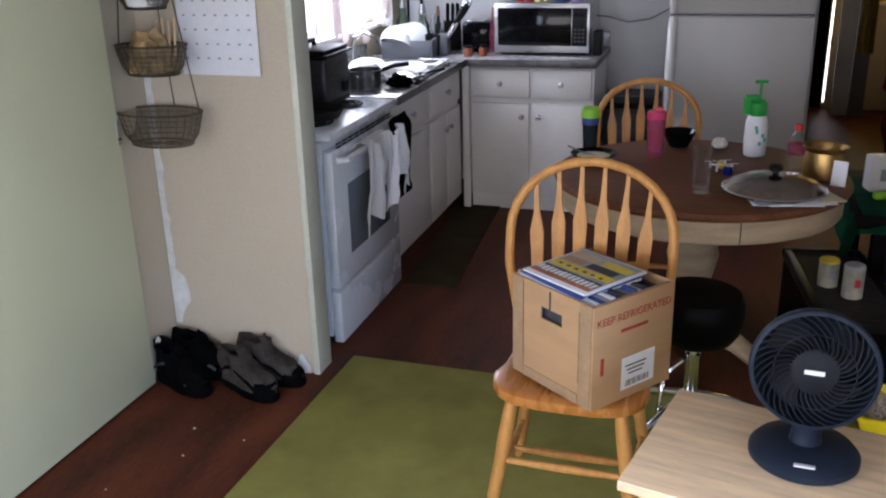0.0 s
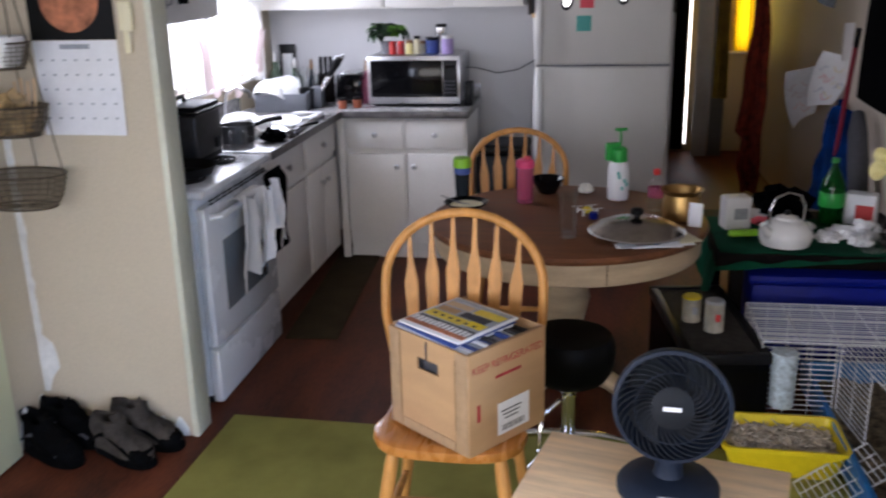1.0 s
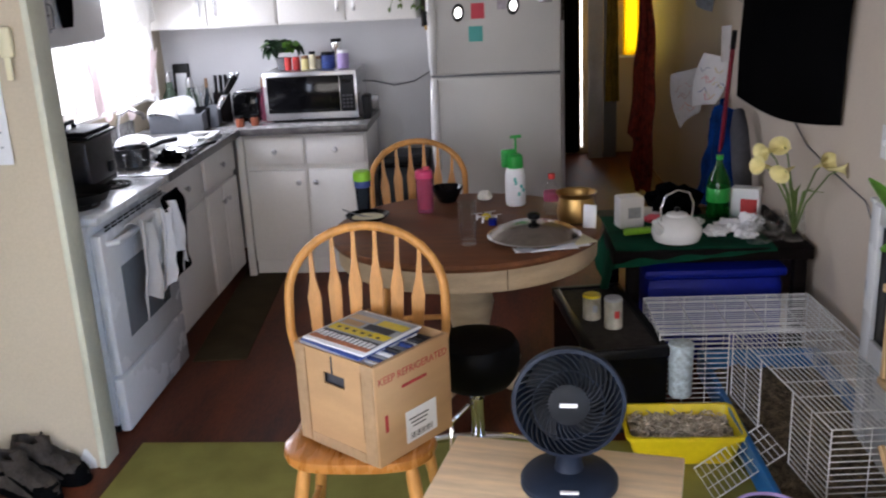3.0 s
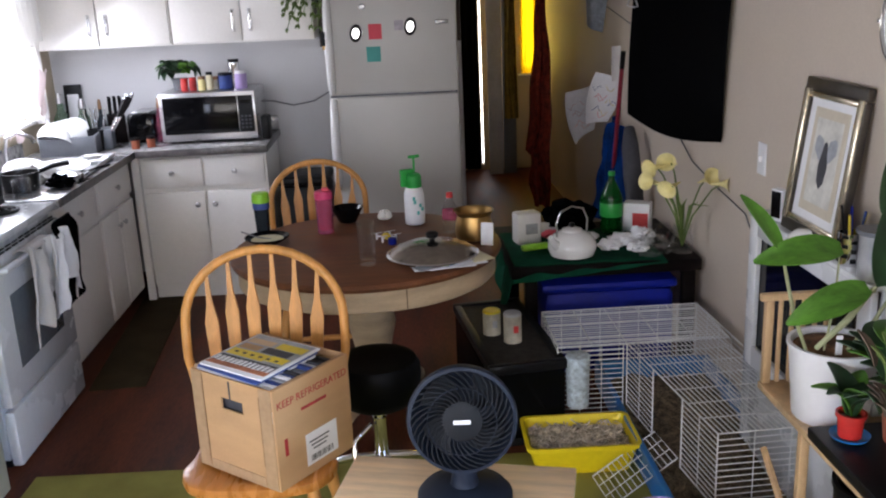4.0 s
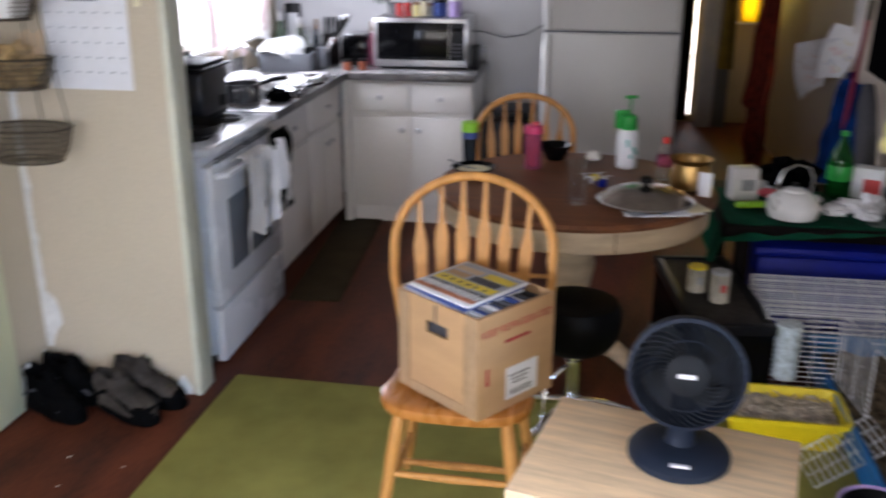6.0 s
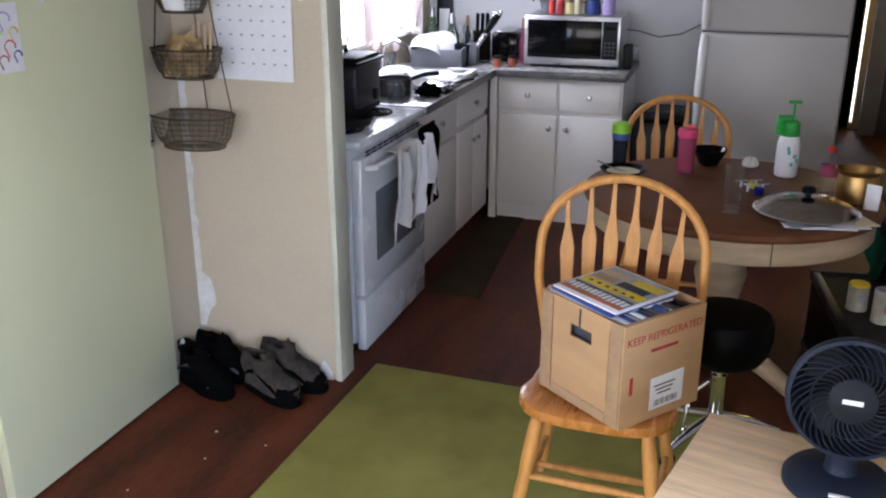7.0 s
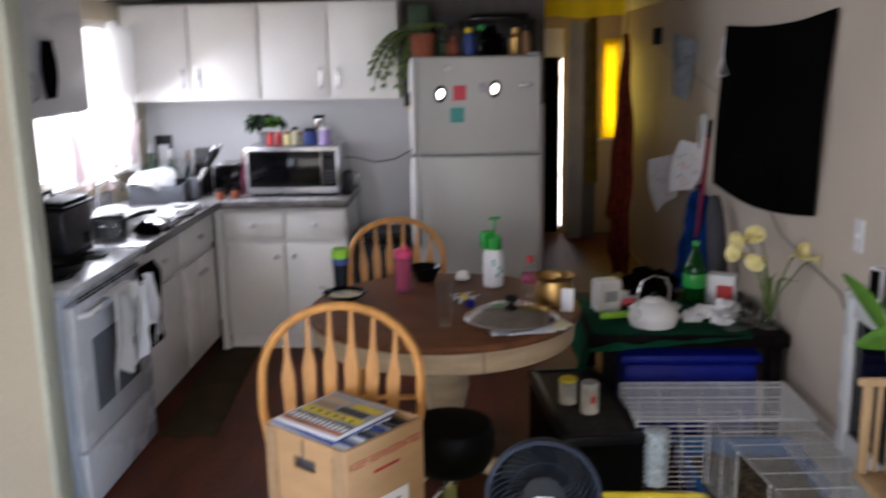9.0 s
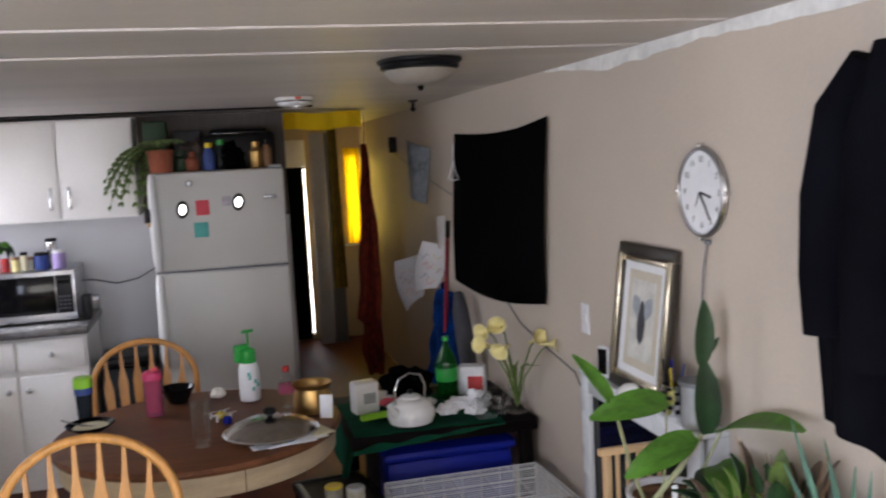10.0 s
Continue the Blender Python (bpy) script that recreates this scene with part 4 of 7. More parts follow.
text("print", "KEEP REFRIGERATED", 0.030, M["print_red"], bx, pose(0.0, -Wd / 2 - 0.0034, 0.245, 90, 0, 0))
part("small_print", boxes(((0.0, -Wd / 2 - 0.0036, 0.205), (0.10, 0.0008, 0.009))), M["print_red"], bx)
part("small_print", boxes(((-0.115, -Wd / 2 - 0.0036, 0.12), (0.012, 0.0008, 0.05))), M["print_red"], bx)

# magazines standing and lying in the box
mg = thing("magazine_stack", pose(0.0895, 2.2195, BX + 0.010, 0, 0, 52), "stack of glossy magazines filling the box", "magazines")
rnd = random.Random(5)
cols = ["paper", "blue_print", "print_grey", "paper", "blue_print", "print_dark", "paper", "print_grey", "blue_print", "paper", "print_dark", "blue_print", "print_dark", "print_dark", "print_dark"]
for i in range(15):
    hgt = 0.270 + 0.018 * rnd.random() - (0.012 if i > 10 else 0)
    part("magazine", boxes(((-0.115 + i * 0.0168, -0.100, hgt / 2), (0.0135, 0.085, hgt)), bev=0.001), M[cols[i]], mg)
# dark colour here gives the shade seen through the hand hole
part("magazine", boxes(((-0.02, 0.045, 0.1375), (0.22, 0.17, 0.275)), bev=0.002), M["print_dark"], mg, "block of stacked magazines, coloured dark for the shade in the hand hole")


def lying(name, bm0, material, k, label=""):
    """One sheet or print of the lying magazines, each turned and tipped a little."""
    bm0.transform(pose(-0.026 + 0.006 * k, 0.026 - 0.004 * k, 0.2825 + 0.0072 * k, 1.2 - 0.5 * k, -2.2 + 0.5 * k, -3 + 2 * k))
    return part(name, bm0, material, mg, label)


for k, mt in enumerate(("paper", "blue_print", "paper")):
    lying("magazine", boxes(((0, 0, 0.003), (0.235, 0.240, 0.006)), bev=0.0012), M[mt], k, "glossy magazine lying on top")
for c, sz, mt in (((0.012, 0, 0), (0.196, 0.186), "print_grey"), ((-0.090, 0, 0.0004), (0.022, 0.190), "orange_print"), ((-0.060, 0.0, 0.0004), (0.040, 0.182), "print_dark"), ((-0.012, 0.03, 0.0004), (0.040, 0.120), "yellow_print"),
                  ((-0.006, -0.06, 0.0004), (0.034, 0.055), "yellow"), ((0.032, -0.03, 0.0004), (0.036, 0.085), "print_dark"), ((0.030, 0.055, 0.0004), (0.030, 0.060), "card_edge"), ((0.070, 0.05, 0.0004), (0.030, 0.080), "apron"),
                  ((0.072, -0.045, 0.0004), (0.036, 0.085), "yellow_print"), ((0.096, 0.02, 0.0004), (0.012, 0.12), "print_grey")):
    lying("cover_print", boxes(((c[0], c[1] * 1.2, 0.0064 + c[2]), (sz[0], sz[1] * 1.2, 0.0006))), M[mt], 2)
for i in range(13):
    w = 0.0105 + 0.003 * rnd.random()
    lying("headline_print", boxes(((-0.066 + 0.002 * rnd.random(), -0.100 + i * 0.0168, 0.0074), (0.026 + 0.006 * rnd.random(), w, 0.0005))), M["paper"], 2)
    if i % 2:
        lying("headline_print", boxes(((-0.014 + 0.003 * rnd.random(), -0.09 + i * 0.0155, 0.0074), (0.010, 0.013, 0.0005))), M["print_dark"], 2)

# ---- things on the dining table ----
TZ = 0.752


def on_table(name, x, y, label, cat, rz=0):
    return thing(name, pose(x, y, TZ, 0, 0, rz), label, cat)


t = on_table("drinks_tumbler", -0.115, 3.60, "smoky plastic tumbler with a lime green lid", "tumbler")
part("cup", lathe(B(), [(0.026, 0), (0.028, 0.004), (0.034, 0.15), (0.031, 0.15), (0.025, 0.008), (0.001, 0.006)], 24), M["glass_dark"], t)
part("band", lathe(B(), [(0.0335, 0.12), (0.0355, 0.122), (0.036, 0.145), (0.034, 0.148)], 24), M["blue_print"], t, "dark blue band")
part("lid", lathe(B(), [(0.037, 0.148), (0.038, 0.155), (0.036, 0.185), (0.030, 0.19), (0.001, 0.19)], 24), M["lime"], t, "lime green lid")
t = on_table("drinks_tumbler", 0.15, 3.60, "pink double-walled tumbler with a flip lid", "tumbler")
part("cup", lathe(B(), [(0.032, 0), (0.035, 0.004), (0.037, 0.15), (0.034, 0.15), (0.030, 0.008), (0.001, 0.006)], 24), M["glass_pink"], t)
part("liner", lathe(B(), [(0.022, 0.014), (0.026, 0.02), (0.029, 0.145), (0.001, 0.145)], 24), M["rose"], t, "pink inner liner")
part("lid", lathe(B(), [(0.038, 0.15), (0.039, 0.156), (0.038, 0.178), (0.031, 0.184), (0.001, 0.184)], 24), M["pink"], t, "pink screw lid")
part("spout", boxes(((0.01, 0, 0.190), (0.03, 0.02, 0.014)), bev=0.004), M["rose"], t)
t = on_table("bowl", 0.235, 3.775, "dark glazed bowl on the table", "bowl", 0)
part("bowl_body", lathe(B(), [(0.035, 0), (0.04, 0.003), (0.070, 0.06), (0.072, 0.068), (0.068, 0.067), (0.036, 0.010), (0.001, 0.008)], 28), M["black_glass"], t)
t = on_table("soup_plate", -0.080, 3.46, "dark rimmed cream bowl with a spoon", "bowl")
part("bowl_body", lathe(B(), [(0.04, 0), (0.045, 0.003), (0.090, 0.030), (0.092, 0.035), (0.088, 0.034), (0.045, 0.009), (0.001, 0.008)], 28), M["black_glass"], t)
part("glaze", lathe(B(), [(0.066, 0.0235), (0.045, 0.0115), (0.001, 0.0105)], 28), M["cream"], t)
bm = B()
tube(bm, [(0.02, 0.0, 0.016), (-0.05, 0.02, 0.030), (-0.11, 0.04, 0.048)], [0.010, 0.004, 0.005], 8, flat=0.5)
part("spoon", bm, M["dull_steel"], t)
t = on_table("drinking_glass", 0.345, 3.10, "tall clear drinking glass", "glass")
part("tumbler", lathe(B(), [(0.028, 0), (0.030, 0.003), (0.034, 0.165), (0.0315, 0.165), (0.0275, 0.02), (0.001, 0.016)], 28), M["glass"], t)
rnd = random.Random(2)
bm = B()
for k in range(7):
    a = k * 0.9
    lathe(bm, [(0.004, 0), (0.016, 0.006), (0.019, 0.018), (0.010, 0.032), (0.003, 0.040)], 10, at=(0.016 * math.cos(a), 0.016 * math.sin(a), 0.001))
single("garlic_bulb", bm, M["garlic"], pose(0.40, 3.78, TZ), "white garlic bulb lying on the table", "garlic")
t = on_table("pump_sprayer", 0.535, 3.67, "white pressure sprayer with a green pump head", "sprayer", 20)
part("bottle", lathe(B(), [(0.034, 0), (0.042, 0.006), (0.044, 0.03), (0.044, 0.13), (0.038, 0.155), (0.028, 0.17), (0.001, 0.17)], 28), M["white_plastic"], t)
bm = B()
for k in range(5):
    sheet(bm, lambda u, v: Vector((0.020 * math.sin(k * 1.3) + 0.012 * (u - 0.5), -0.0446, 0.05 + k * 0.016 + 0.016 * v)), 2, 2, 0.0008)
part("leaf_print", bm, M["teal"], t)
part("collar", lathe(B(), [(0.034, 0.165), (0.036, 0.17), (0.034, 0.215), (0.024, 0.225), (0.001, 0.225)], 24), M["green"], t)
part("trigger", boxes(((-0.045, 0, 0.205), (0.03, 0.022, 0.07)), ((-0.03, 0, 0.235), (0.06, 0.026, 0.022)), bev=0.007), M["green"], t)
bm = B()
tube(bm, [(0.005, 0, 0.22), (0.005, 0, 0.295)], 0.005, 8)
tube(bm, [(-0.018, 0, 0.297), (0.03, 0, 0.297)], 0.007, 8)
part("pump_handle", bm, M["green"], t)
t = on_table("water_bottle", 0.68, 3.50, "small clear plastic bottle with a red cap", "bottle")
part("bottle", lathe(B(), [(0.026, 0), (0.032, 0.006), (0.033, 0.04), (0.030, 0.05), (0.033, 0.06), (0.033, 0.105), (0.014, 0.14), (0.012, 0.15), (0.001, 0.15)], 24), M["glass"], t)
part("label", lathe(B(), [(0.0335, 0.058), (0.0342, 0.06), (0.0342, 0.095), (0.0335, 0.097)], 24, hollow=True), M["glass_pink"], t)
part("cap", lathe(B(), [(0.014, 0.148), (0.015, 0.151), (0.014, 0.170), (0.001, 0.171)], 18), M["red"], t)
t = on_table("brass_pot", 0.77, 3.385, "polished brass cooking pot", "pot")
part("pot_body", lathe(B(), [(0.055, 0), (0.072, 0.006), (0.078, 0.04), (0.070, 0.085), (0.068, 0.10), (0.080, 0.116), (0.082, 0.120), (0.076, 0.119), (0.064, 0.10), (0.070, 0.03), (0.001, 0.010)], 36), M["gold"], t)
single("place_card", boxes(((0, 0, 0.045), (0.05, 0.006, 0.09)), bev=0.001), M["paper"], pose(0.81, 3.27, TZ, -8, 0, -20), "small white card standing on the table", "card")
pp = on_table("paper_pile", 0.66, 3.07, "loose papers and a cream envelope under the lid", "papers", 18)
for i, (mt, dx, dy, rz) in enumerate((("paper", 0, 0, 0), ("cream", 0.03, 0.01, 6), ("paper", -0.05, -0.02, -9), ("print_grey", -0.06, 0.0, 12))):
    bm = B()
    box(bm, (dx, dy, 0.002 + 0.0032 * i), (0.23, 0.15, 0.0025), 0.0005, rz)
    part("sheet", bm, M[mt], pp)
t = on_table("pan_lid", 0.59, 3.135, "large domed steel pan lid with a black knob", "lid", 10)
part("dome", lathe(B(), [(0.150, 0.014), (0.172, 0.016), (0.174, 0.020), (0.165, 0.026), (0.145, 0.042), (0.100, 0.058), (0.050, 0.067), (0.001, 0.070)], 48), mat("worn_steel_lid", (0.50, 0.46, 0.42), 0.16, 1.0, var=0.15, scale=5), t)
part("rim", lathe(B(), [(0.166, 0.0145), (0.176, 0.016), (0.177, 0.021), (0.168, 0.0245)], 48, hollow=True), M["chrome"], t)
part("knob", lathe(B(), [(0.010, 0.066), (0.011, 0.076), (0.024, 0.084), (0.025, 0.098), (0.014, 0.106), (0.001, 0.106)], 18), M["black"], t, "black plastic knob")
single("plastic_tub", lathe(B(), [(0.017, 0), (0.018, 0.002), (0.017, 0.026), (0.001, 0.028)], 20), M["blue_bin"], pose(0.435, 3.36, TZ), "small blue plastic tub on the table", "tub")

qd = thing("toy_quadcopter", pose(0.41, 3.43, TZ, 0, 0, 25), "tiny white and yellow toy quadcopter", "toy")
part("body", lathe(B(), [(0.008, 0.004), (0.016, 0.008), (0.018, 0.018), (0.010, 0.028), (0.001, 0.030)], 16, sy=1.5), M["yellow"], qd)
for k in range(4):
    a = math.pi / 4 + k * math.pi / 2
    bm = B()
    tube(bm, [(0.01 * math.cos(a), 0.01 * math.sin(a), 0.014), (0.042 * math.cos(a), 0.042 * math.sin(a), 0.016)], 0.003, 6)
    lathe(bm, [(0.004, 0.0), (0.005, 0.002), (0.005, 0.022), (0.002, 0.024)], 8, at=(0.042 * math.cos(a), 0.042 * math.sin(a), 0))
    ar = part("arm", bm, M["white_plastic"], qd)
    part("rotor", boxes(((0.042 * math.cos(a), 0.042 * math.sin(a), 0.026), (0.05, 0.007, 0.0015)), bev=0.0005), M["white_plastic"], ar)

# ---- stool and tank under the table's edge ----
st = thing("round_stool", pose(0.365, 2.765, 0.008), "black vinyl swivel stool on a chrome base", "stool")
part("seat", lathe(B(), [(0.055, 0.322), (0.095, 0.328), (0.125, 0.345), (0.144, 0.375), (0.153, 0.415), (0.156, 0.445), (0.153, 0.475), (0.140, 0.500), (0.10, 0.508), (0.001, 0.510)], 40), M["vinyl"], st)
part("column", lathe(B(), [(0.024, 0.10), (0.026, 0.105), (0.026, 0.28), (0.018, 0.285), (0.018, 0.31), (0.03, 0.32)], 18), M["chrome"], st)
for k in range(5):
    a = 0.3 + k * 2 * math.pi / 5
    bm = B()
    tube(bm, [(0.02 * math.cos(a), 0.02 * math.sin(a), 0.12), (0.12 * math.cos(a), 0.12 * math.sin(a), 0.10), (0.22 * math.cos(a), 0.22 * math.sin(a), 0.065)], [0.018, 0.016, 0.012], 10)
    lg = part("leg", bm, M["chrome"], st)
    part("castor", lathe(B(), [(0.012, -0.011), (0.026, -0.011), (0.028, 0), (0.026, 0.011), (0.012, 0.011)], 14, m=pose(0.225 * math.cos(a), 0.225 * math.sin(a), 0.028, 90, 0, math.degrees(a))), M["black"], lg)
bm = B()
tube(bm, [(-0.03, -0.02, 0.26), (-0.09, -0.07, 0.22), (-0.10, -0.09, 0.08)], 0.009, 8)
part("lever", bm, M["chrome"], st)

tk = thing("glass_tank", pose(0.888, 3.395, 0.0, 0, 0, 7), "empty glass tank with a black frame and lid", "tank")
TW, TL, TH = 0.31, 0.76, 0.335
part("frame_top", boxes(((0, -TL / 2 + 0.016, TH - 0.011), (TW, 0.032, 0.038)), ((0, TL / 2 - 0.016, TH - 0.011), (TW, 0.032, 0.038)), ((-TW / 2 + 0.016, 0, TH - 0.011), (0.032, TL - 0.066, 0.038)), ((TW / 2 - 0.016, 0, TH - 0.011), (0.032, TL - 0.066, 0.038)), bev=0.003), M["black"], tk)
part("frame_bottom", boxes(((0, -TL / 2 + 0.012, 0.015), (TW, 0.024, 0.03)), ((0, TL / 2 - 0.012, 0.015), (TW, 0.024, 0.03)), ((-TW / 2 + 0.012, 0, 0.015), (0.024, TL - 0.05, 0.03)), ((TW / 2 - 0.012, 0, 0.015), (0.024, TL - 0.05, 0.03)), bev=0.003), M["black"], tk)
for c, s in (((0, -TL / 2 + 0.008, TH / 2), (TW - 0.02, 0.005, TH - 0.062)), ((0, TL / 2 - 0.008, TH / 2), (TW - 0.02, 0.005, TH - 0.062)), ((-TW / 2 + 0.008, 0, TH / 2), (0.005, TL - 0.04, TH - 0.062)), ((TW / 2 - 0.008, 0, TH / 2), (0.005, TL - 0.04, TH - 0.062))):
    part("pane", boxes((c, s)), M["tank_glass"], tk)
part("sticker", boxes(((-TW / 2 - 0.001, -0.20, 0.20), (0.001, 0.02, 0.10)), bev=0.0003), M["paper"], tk, "white paper sticker")
part("lid", boxes(((0, 0, TH - 0.004), (TW - 0.066, TL - 0.066, 0.006))), M["lid_mesh"], tk, "dark grey mesh lid")
for x, y, h, mt in ((0.83, 3.375, 0.095, "yellow"), (0.905, 3.275, 0.115, "red")):
    t = thing("food_can", pose(x, y, TH + 0.001), "white paper-wrapped tin can on the tank", "can", "cans on the tank")
    part("can_body", lathe(B(), [(0.036, 0), (0.038, 0.003), (0.037, 0.006), (0.037, h - 0.006), (0.038, h - 0.003), (0.036, h), (0.001, h - 0.002)], 24), M["cream_tin"], t)
    part("lid", lathe(B(), [(0.037, h), (0.038, h + 0.003), (0.034, h + 0.010), (0.001, h + 0.010)], 24, at=(0, 0, 0)), M["yellow" if mt == "yellow" else "grey_light"], t)
    part("label", boxes(((0.01, -0.0375, h * 0.55), (0.02, 0.002, 0.03)), bev=0.0006), M["red" if mt == "red" else "print_grey"], t)

# ---- side table by the wall ----
sd = thing("side_table", pose(1.37, 3.98, 0), "dark stained wooden side table with open legs", "table")
part("top", boxes(((0, 0, 0.512), (0.85, 0.74, 0.056)), bev=0.006), M["darkwood"], sd)
for sx in (-1, 1):
    for sy in (-1, 1):
        part("leg", boxes(((0.02 + sx * 0.355, sy * 0.33, 0.241), (0.055, 0.055, 0.482)), bev=0.004), M["darkwood"], sd)
part("rail", boxes(((0.02, 0.345, 0.465), (0.655, 0.024, 0.07)), bev=0.003), M["darkwood"], sd)


def drape(u, v):
    x = -0.455 + 0.72 * u
    y = -0.385 + 0.60 * v
    out = max(0, -0.43 - x) + max(0, -0.372 - y)
    fold = 0.006 * math.sin(20 * u + 5 * v) * math.sin(9 * v)
    z = 0.5435 + abs(fold) * (0.5 if out <= 0 else 1)
    hang = 0
    if u < 0.06:
        hang = 0.22 * (1 - u / 0.06) * (0.7 + 0.3 * math.sin(5 * v))
    if v < 0.07:
        hang = max(hang, 0.075 * (1 - v / 0.07) * max(0, 1.0 - 0.9 * u))
    return Vector((x + (0.01 * math.sin(18 * v) if u < 0.06 else 0), y + 0.006 * math.sin(23 * u), z - hang))


single("table_cloth", sheet(B(), drape, 60, 44, 0.003), M["green_cloth"], pose(1.37, 3.98, 0), "rumpled dark green cloth on the side table", "cloth")
bb = thing("storage_bin", pose(1.39, 3.915, 0), "royal blue plastic storage tub under the table", "tub")
part("tub", boxes(((0, 0, 0.205), (0.60, 0.56, 0.41)), bev=0.05), M["blue_bin"], bb)
part("lid", boxes(((0, 0, 0.425), (0.616, 0.576, 0.044)), bev=0.020), M["blue_bin"], bb)

SZ = 0.552
kt = thing("tea_kettle", pose(1.235, 3.725, SZ, 0, 0, 25), "white enamel tea kettle with a thin steel handle", "kettle")
part("body", lathe(B(), [(0.075, 0), (0.098, 0.008), (0.110, 0.04), (0.108, 0.065), (0.085, 0.098), (0.05, 0.115), (0.001, 0.118)], 40), M["ceramic"], kt)
part("lid", lathe(B(), [(0.048, 0.114), (0.045, 0.124), (0.02, 0.132), (0.001, 0.133)], 28), M["ceramic"], kt)
part("knob", lathe(B(), [(0.008, 0.132), (0.014, 0.142), (0.010, 0.152), (0.001, 0.153)], 14), M["black"], kt)
bm = B()
tube(bm, [(-0.08, 0, 0.095), (-0.085, 0, 0.16), (-0.06, 0, 0.21), (0, 0, 0.228), (0.06, 0, 0.21), (0.085, 0, 0.16), (0.08, 0, 0.095)], 0.0042, 10)
part("handle", bm, M["chrome"], kt)
bm = B()
tube(bm, [(-0.09, -0.02, 0.06), (-0.125, -0.03, 0.09), (-0.14, -0.035, 0.115)], [0.022, 0.017, 0.013], 12)
part("spout", bm, M["ceramic"], kt)
t = thing("carton", pose(1.065, 3.98, SZ, 0, 0, 12), "white carton with faint grey print", "carton")
part("carton_body", boxes(((0, 0, 0.075), (0.12, 0.09, 0.15)), bev=0.012), M["white_plastic"], t)
part("print", boxes(((0.01, -0.0455, 0.075), (0.06, 0.001, 0.05))), M["print_grey"], t)
single("packet", boxes(((0, 0, 0.014), (0.13, 0.035, 0.028)), bev=0.008), M["lime"], pose(1.085, 3.85, SZ, 0, 0, 14), "lime green packet on the cloth", "packet")
t = thing("soda_bottle", pose(1.495, 4.08, SZ), "large green plastic soft drink bottle", "bottle")
part("bottle", lathe(B(), [(0.040, 0), (0.052, 0.008), (0.054, 0.04), (0.050, 0.06), (0.054, 0.08), (0.054, 0.17), (0.045, 0.20), (0.016, 0.265), (0.014, 0.285), (0.001, 0.285)], 28), M["glass_green"], t)
part("label", lathe(B(), [(0.0545, 0.085), (0.0552, 0.087), (0.0552, 0.15), (0.0545, 0.152)], 28), M["green"], t)
part("cap", lathe(B(), [(0.016, 0.283), (0.017, 0.286), (0.016, 0.303), (0.001, 0.304)], 16), M["green"], t)
t = thing("tea_box", pose(1.63, 4.10, SZ, 0, 0, -25), "white and red printed carton", "box")
part("box_body", boxes(((0, 0, 0.07), (0.13, 0.08, 0.14)), bev=0.003), M["paper"], t)
part("print", boxes(((0.02, -0.041, 0.055), (0.075, 0.002, 0.075))), M["red"], t)
vs = thing("flower_vase", pose(1.722, 3.675, SZ), "glass vase with pale yellow calla lilies", "vase")
part("vase_glass", lathe(B(), [(0.03, 0), (0.045, 0.006), (0.050, 0.05), (0.038, 0.10), (0.042, 0.13), (0.039, 0.13), (0.035, 0.10), (0.046, 0.05), (0.001, 0.012)], 24), M["glass"], vs)
rnd = random.Random(21)
for k, (dx, dy, h) in enumerate(((-0.15, -0.05, 0.34), (-0.13, -0.02, 0.40), (-0.06, 0.0, 0.41), (-0.08, -0.10, 0.33), (0.05, -0.14, 0.36), (0.085, -0.24, 0.36))):
    bm = B()
    tip = Vector((dx, dy, h))
    tube(bm, [(0, 0, 0.03), (dx * 0.25, dy * 0.25, h * 0.5), (dx * 0.75, dy * 0.75, h * 0.9), tip], [0.004, 0.004, 0.0035, 0.003], 6)
    sm = part("flower_stem", bm, M["fern"], vs)
    d = Vector((dx * 2.2 - 0.03, -0.15, (0.10, -0.02, 0.06, -0.05, 0.08, 0.02)[k])).normalized()
    mm = Matrix.Translation(tip) @ d.to_track_quat("Z", "Y").to_matrix().to_4x4()
    bm = B()
    lathe(bm, [(0.004, -0.05), (0.008, -0.025), (0.014, 0.0), (0.028, 0.028), (0.045, 0.042), (0.050, 0.043), (0.044, 0.040), (0.026, 0.024), (0.011, -0.005), (0.001, -0.02)], 16, sy=0.8, m=mm)
    fl = part("flower", bm, M["lily"], sm)
bm = B()
for k in range(5):
    tube(bm, [(0, 0, 0.05), (0.02 * (k - 2), -0.03 * (k % 2), 0.22), (0.05 * (k - 2), -0.05, 0.30 - 0.02 * k)], [0.004, 0.007, 0.001], 6, flat=0.4)
part("foliage", bm, M["fern"], vs)


def crumple(name, x, y, z, r, h, material, seed, label, cat):
    rnd3 = random.Random(seed)
    bm3 = B()
    bmesh.ops.create_icosphere(bm3, subdivisions=3, radius=1.0)
    for v in bm3.verts:
        n = noise.noise(v.co * 2.3 + Vector((seed, 0, 0))) * 0.45 + noise.noise(v.co * 5.0 + Vector((0, seed, 0))) * 0.25
        v.co = v.co * (1 + n)
        v.co = Vector((v.co.x * r, v.co.y * r, max(0.0, (v.co.z + 0.75) * h)))
    return single(name, bm3, material, pose(x, y, z, 0, 0, rnd3.random() * 90), label, cat)


